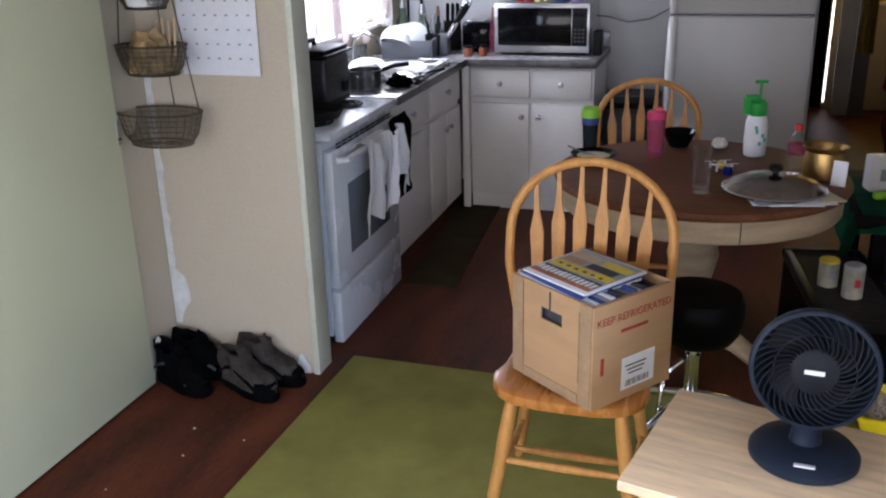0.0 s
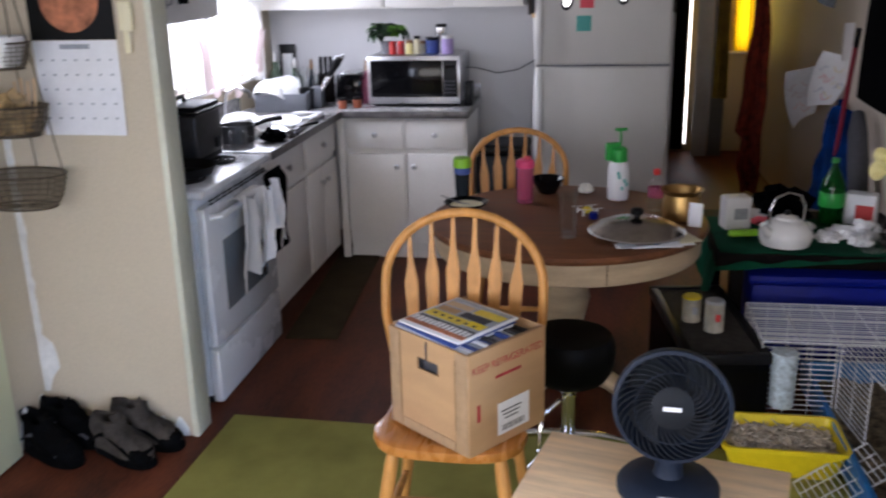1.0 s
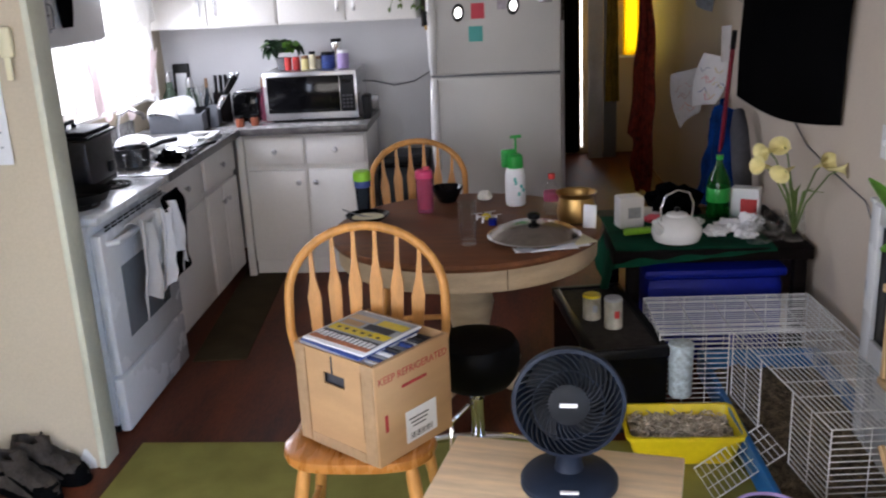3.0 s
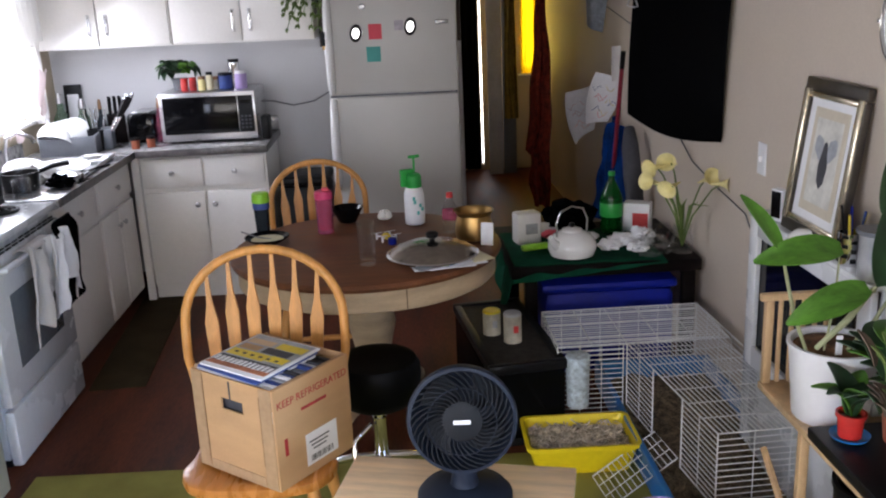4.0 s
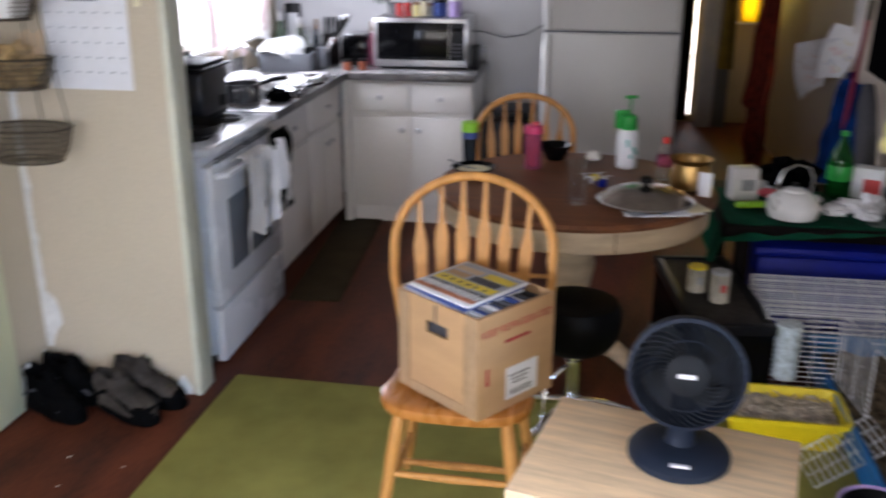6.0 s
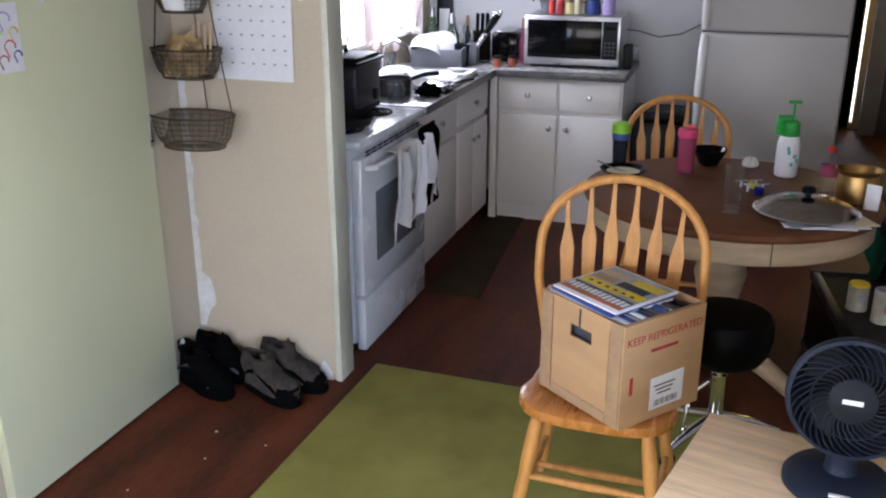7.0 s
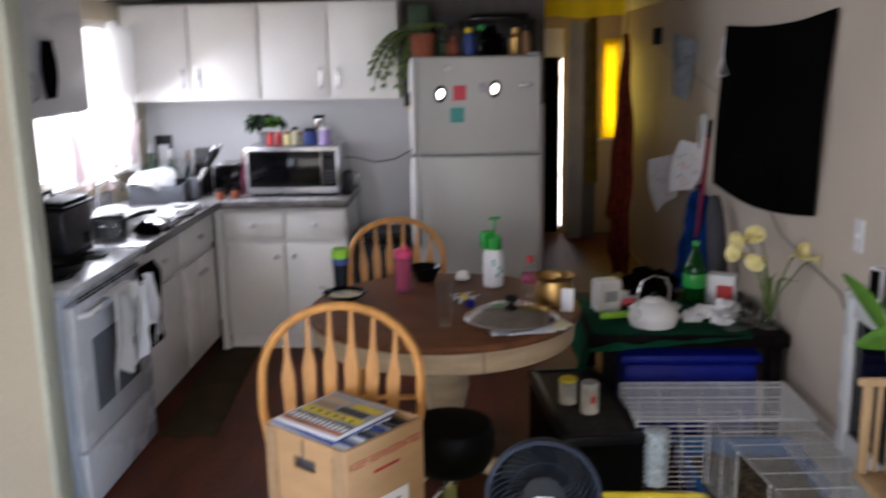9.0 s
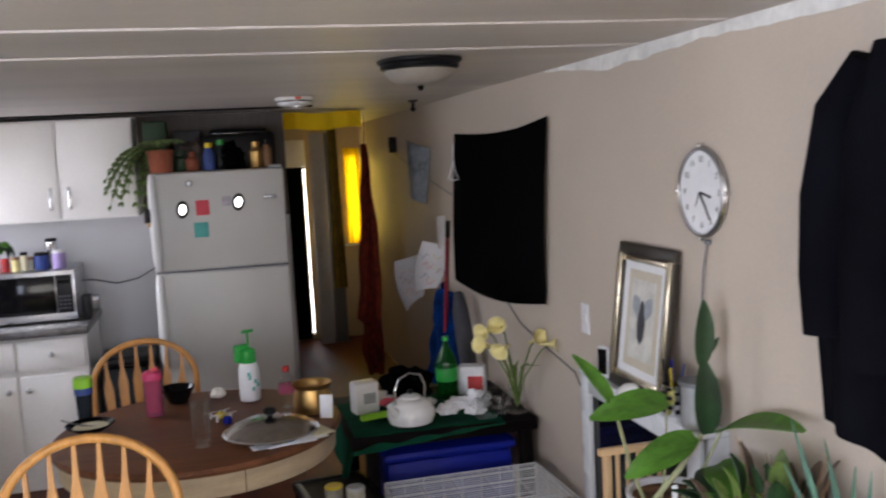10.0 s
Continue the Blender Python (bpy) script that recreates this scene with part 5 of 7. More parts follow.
crumple("plastic_bag", 1.585, 3.68, SZ, 0.075, 0.055, M["glass"], 4, "crumpled clear plastic bag", "bag")
crumple("crumpled_paper", 1.42, 3.80, SZ, 0.05, 0.025, M["paper"], 7, "crumpled white tissue paper", "paper")
crumple("crumpled_paper", 1.50, 3.86, SZ, 0.06, 0.030, M["paper"], 9, "crumpled white tissue paper", "paper")
crumple("plastic_bag", 1.59, 3.86, SZ, 0.055, 0.045, M["paper"], 13, "crumpled white plastic wrapper", "bag")
crumple("crumpled_paper", 1.36, 3.97, SZ, 0.05, 0.02, M["paper"], 15, "crumpled white tissue paper", "paper")
t = thing("dinner_plate", pose(1.14, 4.18, SZ), "white plate with dark leftovers", "plate")
part("plate_body", lathe(B(), [(0.06, 0), (0.07, 0.003), (0.105, 0.014), (0.106, 0.017), (0.068, 0.007), (0.001, 0.006)], 32), M["ceramic"], t)
crumple("plastic_bag", 1.66, 3.80, SZ, 0.06, 0.06, M["glass"], 24, "crumpled clear plastic wrapper by the vase", "bag")
crumple("crumpled_paper", 1.54, 3.74, SZ, 0.045, 0.03, M["paper"], 27, "crumpled white tissue paper", "paper")
crumple("black_bag", 1.32, 4.22, SZ, 0.13, 0.075, M["black_cloth"], 17, "black cloth bag behind the kettle", "bag")
crumple("crumpled_paper", 1.20, 4.04, SZ, 0.05, 0.02, M["rose"], 18, "pink patterned napkin on the cloth", "napkin")

# ---- wire cage, litter tray and water bottle ----


def grid_panel(name, a, b, c, nu, nv, parent, label="", r=0.0019, rim=0.0030):
    """A frame round the parallelogram a, b, c with its wires: nu spaces along a-b, nv along a-c."""
    a, b, c = Vector(a), Vector(b), Vector(c)
    bm4 = B()
    tube(bm4, [a, b, b + c - a, c], rim, 6, True)
    fr4 = part(name, bm4, M["wire"], parent, label)
    for n4, p4, q4 in ((nu, b - a, c - a), (nv, c - a, b - a)):
        me4 = mesh_of("wire", tube(B(), [(0, 0, 0), q4], r, 4), M["wire"])
        for i in range(1, n4):
            w4 = new("wire", me4)
            w4.parent = fr4
            w4.location = a + p4 * (i / n4)
    return fr4


cg = thing("wire_cage", pose(0, 0, 0), "white wire pet cage on a blue plastic tray", "cage")
Z0, Z1 = 0.11, 0.37
grid_panel("top_panel", (1.06, 3.10, Z1), (1.06, 3.50, Z1), (1.74, 3.10, Z1), 18, 5, cg)
grid_panel("top_panel", (1.43, 2.33, Z1), (1.335, 3.10, Z1), (1.79, 2.35, Z1), 7, 20, cg)
grid_panel("side_panel", (1.06, 3.10, Z0 - 0.03), (1.06, 3.50, Z0 - 0.03), (1.06, 3.10, Z1), 5, 14, cg)
grid_panel("front_panel", (1.06, 3.10, Z0 - 0.03), (1.32, 3.10, Z0 - 0.03), (1.06, 3.10, Z1), 3, 14, cg)
for (xa, ya), (xb, yb) in (((1.43, 2.33), (1.398, 2.59)), ((1.367, 2.84), (1.335, 3.10))):
    grid_panel("side_panel", (xa, ya, Z0), (xb, yb, Z0), (xa, ya, Z1), 2, 13, cg)
grid_panel("end_panel", (1.43, 2.33, Z0), (1.79, 2.35, Z0), (1.43, 2.33, Z1), 3, 12, cg)
grid_panel("back_panel", (1.79, 2.35, Z0), (1.74, 3.50, Z0), (1.79, 2.35, Z1), 9, 12, cg)
grid_panel("far_panel", (1.06, 3.50, Z0), (1.74, 3.50, Z0), (1.06, 3.50, Z1), 8, 12, cg)
grid_panel("door_flap", (1.39, 2.60, 0.14), (1.365, 2.80, 0.14), (1.14, 2.50, 0.03), 3, 13, cg, "open wire door flap")
tr = part("tray", boxes(((1.54, 2.90, 0.022), (0.49, 1.22, 0.012)), bev=0.004), M["blue_tray"], cg, "blue plastic tray")
for c, s in (((1.305, 2.90, 0.07), (0.022, 1.22, 0.11)), ((1.79, 2.90, 0.07), (0.022, 1.22, 0.11)), ((1.5475, 2.301, 0.07), (0.46, 0.022, 0.11)), ((1.5475, 3.50, 0.07), (0.46, 0.022, 0.11))):
    part("tray_wall", boxes((c, s), bev=0.006), M["blue_tray"], tr)


def bedding(x0, x1, y0, y1, z, amp, seed, nx=26, ny=26):
    return lambda u, v: Vector((x0 + (x1 - x0) * u, y0 + (y1 - y0) * v, z + amp * (noise.noise(Vector((u * 5 + seed, v * 5, 0))) + 0.6 * noise.noise(Vector((u * 17, v * 17 + seed, 3))))))


def flakes(bm5, n, x0, x1, y0, y1, z, seed, size):
    rnd5 = random.Random(seed)
    for _ in range(n):
        p = Vector((x0 + (x1 - x0) * rnd5.random(), y0 + (y1 - y0) * rnd5.random(), z + rnd5.random() * 0.02))
        q = Euler((rnd5.uniform(-0.7, 0.7), rnd5.uniform(-0.7, 0.7), rnd5.uniform(0, 6.3))).to_matrix()
        l_, w_ = size * rnd5.uniform(0.5, 1.3), size * 0.16
        vs_ = [bm5.verts.new(p + q @ Vector(c)) for c in ((-l_, -w_, 0), (l_, -w_, 0), (l_, w_, 0.002), (-l_, w_, 0.002))]
        bm5.faces.new(vs_)
    return bm5


bm = B()
sheet(bm, bedding(1.32, 1.775, 2.32, 3.48, 0.045, 0.03, 3), 26, 40, 0.004)
flakes(bm, 560, 1.33, 1.77, 2.33, 3.47, 0.05, 9, 0.014)
tagged(new("bedding", mesh_of("bedding", bm, mat("brown_straw", (0.20, 0.15, 0.09), 0.95, var=0.45, scale=30, fine=120, bump=0.6))), "brown straw bedding in the cage tray", "bedding", kind="stuff")
t = thing("water_cup", pose(1.130, 3.052, 0.140), "pale blue speckled plastic cup on the cage", "cup")
part("cup_body", lathe(B(), [(0.040, 0), (0.043, 0.004), (0.047, 0.212), (0.044, 0.214), (0.001, 0.214)], 24), mat("speckled_blue_plastic", (0.55, 0.64, 0.68), 0.4, var=0.25, scale=60, fine=160), t)

lb = thing("litter_tray", pose(1.100, 2.872, 0.008, 0, 0, -1), "yellow plastic tub of wood shavings", "tub")
bm = B()
w0, w1, d0, d1, h = 0.172, 0.198, 0.105, 0.126, 0.118
prof = [(w0, d0, 0), (w1, d1, h), (w1 + 0.012, d1 + 0.012, h), (w1 + 0.012, d1 + 0.012, h - 0.012), (w1 + 0.008, d1 + 0.008, h - 0.012)]


def rounded(bm6, levels, rc=0.03):
    rings6 = []
    for w, d_, z in levels:
        ring = []
        for cx, cy, a0 in ((1, 1, 0), (-1, 1, 90), (-1, -1, 180), (1, -1, 270)):
            for k in range(5):
                a = radians(a0 + k * 22.5)
                ring.append(bm6.verts.new((cx * (w - rc) + rc * math.cos(a), cy * (d_ - rc) + rc * math.sin(a), z)))
        rings6.append(ring)
    for a, b in zip(rings6, rings6[1:]):
        for i in range(20):
            bm6.faces.new((a[i], a[(i + 1) % 20], b[(i + 1) % 20], b[i]))
    return rings6


r6 = rounded(bm, [(w1 + 0.012, d1 + 0.012, h - 0.014), (w1 + 0.012, d1 + 0.012, h), (w1, d1, h), (w0 - 0.004, d0 - 0.004, 0.006)])
bm.faces.new(r6[-1])
r7 = rounded(bm, [(w1 + 0.012, d1 + 0.012, h - 0.014), (w1 + 0.003, d1 + 0.003, h - 0.014), (w0, d0, 0.0)])
bm.faces.new(r7[-1])
bmesh.ops.recalc_face_normals(bm, faces=bm.faces[:])
part("tub", bm, M["yellow"], lb)
bm = B()
sheet(bm, bedding(-0.182, 0.182, -0.112, 0.112, 0.080, 0.022, 8), 30, 20, 0.004)
flakes(bm, 420, -0.175, 0.175, -0.105, 0.105, 0.082, 4, 0.016)
tagged(part("litter", bm, M["shavings"], lb, "pale wood shavings"), kind="stuff")

# ---- tray table with the fan ----
BZ = 0.66
bt = thing("tray_table", pose(0.556, 1.547, 0.008, 0, 0, -13.5), "small pale pine tray table", "table")
part("top", boxes(((0, 0, BZ - 0.021), (0.530, 0.411, 0.024)), bev=0.004), M["pine"], bt)
part("batten", boxes(((0, 0, BZ - 0.0395), (0.42, 0.36, 0.012)), bev=0.003), M["pine"], bt)
for sx in (-1, 1):
    for s in (-1, 1):
        bm = B()
        tube(bm, [(sx * 0.20 + 0.022 * s * sx, s * 0.17, 0.0), (sx * 0.20 + 0.022 * s * sx, -s * 0.16, BZ - 0.062)], 0.013, 8)
        part("leg", bm, M["pine"], bt)
    part("rail", boxes(((sx * 0.20, 0, BZ - 0.057), (0.03, 0.36, 0.022)), bev=0.003), M["pine"], bt)

fn = thing("desk_fan", pose(0.595, 1.578, BZ, 0, 0, -4), "navy blue desk fan on a round base", "fan")
bs = part("base", lathe(B(), [(0.098, 0.0), (0.104, 0.006), (0.104, 0.018), (0.094, 0.030), (0.06, 0.038), (0.034, 0.042), (0.001, 0.042)], 44), M["navy"], fn)
part("badge", boxes(((0, -0.088, 0.034), (0.038, 0.010, 0.004)), bev=0.001), M["paper"], bs, "small white brand mark")
part("neck", lathe(B(), [(0.034, 0.036), (0.030, 0.045), (0.026, 0.075), (0.03, 0.09)], 24), M["navy"], fn)
HM = pose(0, 0.0, 0.200, 90 - 8, 0, 0) @ Matrix.Scale(0.91, 4)
hd = part("housing", lathe(B(), [(0.070, -0.105), (0.088, -0.09), (0.112, -0.045), (0.127, 0.0), (0.130, 0.022), (0.127, 0.032), (0.119, 0.034), (0.117, 0.02), (0.112, -0.02), (0.095, -0.060), (0.07, -0.075), (0.001, -0.08)], 56, m=HM), M["navy"], fn)
bm = B()
lathe(bm, [(0.045, -0.155), (0.056, -0.145), (0.060, -0.105), (0.060, -0.095)], 32, m=HM)
part("motor_cover", bm, M["navy"], fn)
gr = part("hub", lathe(B(), [(0.047, 0.030), (0.048, 0.036), (0.036, 0.041), (0.001, 0.042)], 32, m=HM), M["fan_dark"], fn)
part("logo", boxes(((0, -0.0435, 0.0), (0.036, 0.002, 0.009)), bev=0.0005), M["paper"], gr, "plain light bar")
gr.children[0].matrix_local = pose(0, 0.003, 0.200, -8, 0, 0)
for k in range(36):
    a0 = 2 * math.pi * k / 36
    bm = B()
    tube(bm, [HM @ Vector((r * math.cos(a0 + w), r * math.sin(a0 + w), z)) for r, w, z in ((0.038, 0, 0.035), (0.060, 0.16, 0.039), (0.085, 0.40, 0.040), (0.105, 0.64, 0.036), (0.119, 0.82, 0.031))], 0.0017, 5)
    part("grille_rib", bm, M["fan_dark"], fn)
bm = B()
tube(bm, [HM @ Vector((0.08 * math.cos(a * math.pi / 18), 0.08 * math.sin(a * math.pi / 18), 0.039)) for a in range(36)], 0.0016, 5, True)
part("grille_ring", bm, M["navy"], fn)
for k in range(4):
    a0 = k * math.pi / 2
    bm = B()
    sheet(bm, lambda u, v: HM @ Vector(((0.025 + 0.078 * v) * math.cos(a0 + 0.9 * u + 0.4 * v), (0.025 + 0.078 * v) * math.sin(a0 + 0.9 * u + 0.4 * v), -0.035 + 0.035 * u)), 8, 8, 0.002)
    part("blade", bm, M["fan_dark"], fn)

# pots on the floor beside the tray table
for x, y, r, mt, rim in ((1.20, 2.12, 0.105, "black", "purple"), (1.44, 2.06, 0.10, "black", "fern")):
    t = thing("plant_bucket", pose(x, y, 0.008), "empty dark plastic bucket with a coloured rim", "bucket", "empty buckets")
    part("bucket_body", lathe(B(), [(r * 0.7, 0), (r * 0.74, 0.004), (r * 0.98, 0.215), (r * 0.94, 0.215), (r * 0.70, 0.012), (0.001, 0.010)], 32), M[mt], t)
    part("rim", lathe(B(), [(r * 0.95, 0.212), (r * 1.03, 0.213), (r * 1.04, 0.220), (r * 0.98, 0.224), (r * 0.945, 0.220)], 32, hollow=True), M[rim], t)

t = thing("nursery_pot", pose(1.675, 1.80, 0), "tall black plastic nursery pot under the plant stand", "pot")
part("pot_body", lathe(B(), [(0.10, 0), (0.105, 0.004), (0.125, 0.47), (0.130, 0.475), (0.130, 0.49), (0.118, 0.49), (0.098, 0.02), (0.001, 0.016)], 32), M["black"], t)

# ---- right wall ----
bn = thing("wall_banner", pose(0, 0, 0), "black cloth banner pinned to the wall", "banner")


def banner(u, v):
    y = 5.02 - 1.55 * u - 0.10 * (1 - v) * u - 0.14 * (1 - v) * (1 - u)
    top = 1.857 + 0.012 * u + 0.035 * max(0, u - 0.75) * 4 * 0.35 - 0.025 * math.sin(math.pi * u)
    bot = 0.995 + 0.085 * u - 0.05 * math.sin(math.pi * u)
    return Vector((XR - 0.014 - 0.010 * math.sin(7 * u + 2 * v) * math.sin(math.pi * v), y, bot + (top - bot) * (1 - v)))


part("cloth", sheet(B(), banner, 40, 24, 0.004), M["black_cloth"], bn)
bm = B()
tube(bm, [(1.79, 4.86, 1.80), (1.785, 4.86, 1.72), (1.775, 4.80, 1.655), (1.77, 4.70, 1.60), (1.77, 4.80, 1.595), (1.775, 4.95, 1.60), (1.785, 4.86, 1.70)], 0.004, 6)
single("coat_hanger", bm, M["white_plastic"], pose(0, 0, 0), "white wire coat hanger on the wall", "hanger")

ck = thing("wall_clock", pose(XR - 0.002, 2.145, 1.605, 0, 0, -90), "round white wall clock with black numerals", "clock")
part("case", lathe(B(), [(0.118, 0.0), (0.128, 0.003), (0.132, 0.012), (0.128, 0.020), (0.121, 0.022), (0.1185, 0.016), (0.1185, 0.0)], 56, m=pose(0, 0, 0, 90), hollow=True), M["steel"], ck)
fc = part("dial", lathe(B(), [(0.118, 0.004), (0.118, 0.012), (0.001, 0.0121)], 56, m=pose(0, 0, 0, 90)), M["paper"], ck)
for hnum in range(1, 13):
    a = radians(90 - 30 * hnum)
    text("numeral", str(hnum), 0.026, M["print_dark"], fc, pose(0.094 * math.cos(a), -0.0126, 0.094 * math.sin(a), 90, 0, 0))
bm = B()
for a_deg, ln, w in ((-13, 0.055, 0.006),):
    a = radians(a_deg)
    tube(bm, [(0, -0.016, 0), (ln * math.cos(a), -0.016, ln * math.sin(a))], w / 2, 6)
part("hour_hand", bm, M["black"], fc)
bm = B()
a = radians(-56)
tube(bm, [(0, -0.018, 0), (0.088 * math.cos(a), -0.018, 0.088 * math.sin(a))], 0.0022, 6)
part("minute_hand", bm, M["black"], fc)
bm = B()
a = radians(-118)
tube(bm, [(0, -0.020, 0), (0.045 * math.cos(a), -0.020, 0.045 * math.sin(a))], 0.0012, 6)
part("second_hand", bm, M["grey"], fc)
for dx, dz in ((0, 0.134), (0, -0.134), (0.134, 0), (-0.134, 0)):
    part("clip", boxes(((dx, -0.011, dz), (0.014, 0.02, 0.014)), bev=0.004), M["chrome"], ck)
bm = B()
tube(bm, [(XR - 0.012, 2.12, 1.47), (XR - 0.010, 2.15, 1.38), (XR - 0.010, 2.17, 1.22)], 0.0024, 6)
lathe(bm, [(0.002, 0), (0.010, 0.004), (0.010, 0.012), (0.002, 0.016)], 10, at=(XR - 0.012, 2.12, 1.455))
single("hanging_string", bm, M["grey"], pose(0, 0, 0), "thin grey string hanging below the clock", "string")

sw = thing("light_switch", pose(XR - 0.001, 3.06, 1.085, 0, 0, -90), "white wall switch plate", "switch")
part("plate", boxes(((0, -0.003, 0), (0.075, 0.006, 0.118)), bev=0.002), M["white_plastic"], sw)
part("toggle", boxes(((0, -0.010, 0.0), (0.010, 0.012, 0.024)), bev=0.002), M["white_plastic"], sw)

# heater with a shelf top
ht = thing("wall_heater", pose(0, 0, 0), "white wall heater cabinet with a black opening", "heater")
HX, HY0, HY1, HZ1 = 1.72, 2.04, 2.90, 0.925
for c, s in (((HX + 0.01, HY1 - 0.035, 0.475), (0.02, 0.07, 0.88)), ((HX + 0.01, HY0 + 0.035, 0.475), (0.02, 0.07, 0.88)), ((HX + 0.01, (HY0 + HY1) / 2, 0.885), (0.02, HY1 - HY0 - 0.142, 0.06)), ((HX + 0.01, (HY0 + HY1) / 2, 0.24), (0.02, HY1 - HY0 - 0.142, 0.41))):
    part("surround", boxes((c, s), bev=0.004), M["enamel"], ht)
part("opening", boxes(((HX + 0.025, (HY0 + HY1) / 2, 0.65), (0.008, HY1 - HY0 - 0.13, 0.44))), M["black_glass"], ht, "black glass opening")
for y in (HY1 - 0.006, HY0 + 0.006):
    part("side", boxes((((HX + XR) / 2 + 0.015, y, 0.475), (XR - HX - 0.034, 0.012, 0.88))), M["enamel"], ht)
part("shelf", boxes(((HX + 0.046, (HY0 + HY1) / 2, HZ1), (0.105, HY1 - HY0 + 0.01, 0.018)), bev=0.006), M["enamel"], ht)
part("plinth", boxes(((HX + 0.05, (HY0 + HY1) / 2, 0.017), (0.09, HY1 - HY0, 0.034))), M["enamel"], ht)
SH = HZ1 + 0.0095

# framed picture leaning on the wall
pf = thing("framed_picture", pose(1.742, 2.475, SH + 0.002, 0, 0, -90) @ pose(0, 0, 0, -7, 0, 0), "gilt and black framed picture leaning on the wall", "picture")
PW, PH = 0.39, 0.49
part("frame", boxes(((0, 0, PH - 0.02), (PW, 0.024, 0.04)), ((0, 0, 0.02), (PW, 0.024, 0.04)), ((-PW / 2 + 0.02, 0, PH / 2), (0.04, 0.024, PH - 0.082)), ((PW / 2 - 0.02, 0, PH / 2), (0.04, 0.024, PH - 0.082)), bev=0.005), M["bronze"], pf)
part("gilt_slip", boxes(((0, -0.006, PH - 0.05), (PW - 0.082, 0.014, 0.018)), ((0, -0.006, 0.05), (PW - 0.082, 0.014, 0.018)), ((-PW / 2 + 0.022, -0.008, PH / 2), (0.03, 0.018, PH - 0.07)), ((PW / 2 - 0.022, -0.008, PH / 2), (0.03, 0.018, PH - 0.07)), bev=0.003), M["gilt"], pf)
part("mount", boxes(((0, 0.002, PH / 2), (PW - 0.085, 0.004, PH - 0.085))), M["paper"], pf)
part("inner_mount", boxes(((0, -0.0015, PH / 2), (PW - 0.17, 0.002, PH - 0.17))), M["pale_mount"], pf)
part("print", boxes(((0, -0.0035, PH / 2), (PW - 0.22, 0.001, PH - 0.23))), M["pale_print"], pf)
for s in (-1, 1):
    bm = B()
    lathe(bm, [(0.002, -0.045), (0.020, -0.02), (0.030, 0.02), (0.012, 0.045), (0.001, 0.05)], 12, sy=0.04, m=pose(s * 0.034, -0.0042, PH / 2 + 0.035, 0, s * 35, 0))
    part("painted_wing", bm, M["print_grey"], pf)
bm = B()
lathe(bm, [(0.002, -0.07), (0.022, -0.05), (0.030, 0.0), (0.016, 0.05), (0.010, 0.07), (0.001, 0.075)], 12, sy=0.06, at=(0, -0.0045, PH / 2 - 0.01))
part("painted_shape", bm, M["print_dark"], pf)

t = thing("clock_radio", pose(1.755, 2.74, SH, 0, 0, -70), "small black and white clock radio", "clock")
part("case", boxes(((0, 0, 0.055), (0.055, 0.03, 0.11)), bev=0.005), M["white_plastic"], t)
part("screen", boxes(((0, -0.016, 0.058), (0.042, 0.003, 0.09))), M["black_glass"], t)
t = thing("dome_lamp", pose(1.725, 2.47, SH), "small white push-button dome light", "lamp")
part("dome", lathe(B(), [(0.050, 0), (0.052, 0.008), (0.046, 0.026), (0.025, 0.040), (0.001, 0.043)], 28), M["ceramic"], t)
t = thing("pencil_cup", pose(1.755, 2.235, SH), "chequered silver cup full of pens", "cup")
part("cup_body", lathe(B(), [(0.034, 0), (0.036, 0.003), (0.038, 0.095), (0.034, 0.095), (0.031, 0.01), (0.001, 0.008)], 24), M["chrome"], t)
bm = B()
for i in range(6):
    for j in range(10):
        if (i + j) % 2:
            a = j * math.pi / 5
            box(bm, (0.0375 * math.cos(a), 0.0375 * math.sin(a), 0.016 + i * 0.014), (0.004, 0.016, 0.010), 0, math.degrees(a))
part("check", bm, M["black"], t)
for k, mt in enumerate(("yellow", "blue_bin", "black", "yellow_print", "blue_print")):
    bm = B()
    a = k * 1.3
    tube(bm, [(0.01 * math.cos(a), 0.01 * math.sin(a), 0.012), (0.035 * math.cos(a), 0.035 * math.sin(a), 0.15 + 0.01 * (k % 3))], 0.004, 6)
    part("pen", bm, M[mt], t)
t = thing("metal_tin", pose(1.757, 2.10, SH), "tall grey metal canister with a lid", "canister")
part("can_body", lathe(B(), [(0.046, 0), (0.048, 0.003), (0.048, 0.125), (0.001, 0.126)], 28), M["grey_light"], t)
part("lid", lathe(B(), [(0.056, 0.126), (0.058, 0.129), (0.056, 0.138), (0.001, 0.14)], 28), M["grey"], t)
single("yellow_pencil", tube(B(), [(0, -0.06, 0.006), (0, 0.06, 0.006)], 0.006, 6), M["yellow"], pose(1.73, 2.33, SH, 0, 0, 12), "yellow marker lying on the heater", "pen")

# long cable on the wall
for pts in ([(XR - 0.008, 6.95, 1.80), (XR - 0.008, 5.9, 1.62), (XR - 0.006, 5.04, 1.50)], [(XR - 0.006, 4.16, 1.05), (XR - 0.008, 3.85, 0.93), (XR - 0.008, 3.5, 0.88), (XR - 0.008, 3.18, 0.845), (XR - 0.03, 2.93, 0.70)]):
    single("wall_cable", tube(B(), pts, 0.003, 6), M["cable"], pose(0, 0, 0), "grey cable sagging along the wall", "cable", "cables on the wall")

# coat on the wall
ct = thing("coat", pose(0, 0, 0), "black wool coat hanging on a wall hook", "coat")
bm = B()


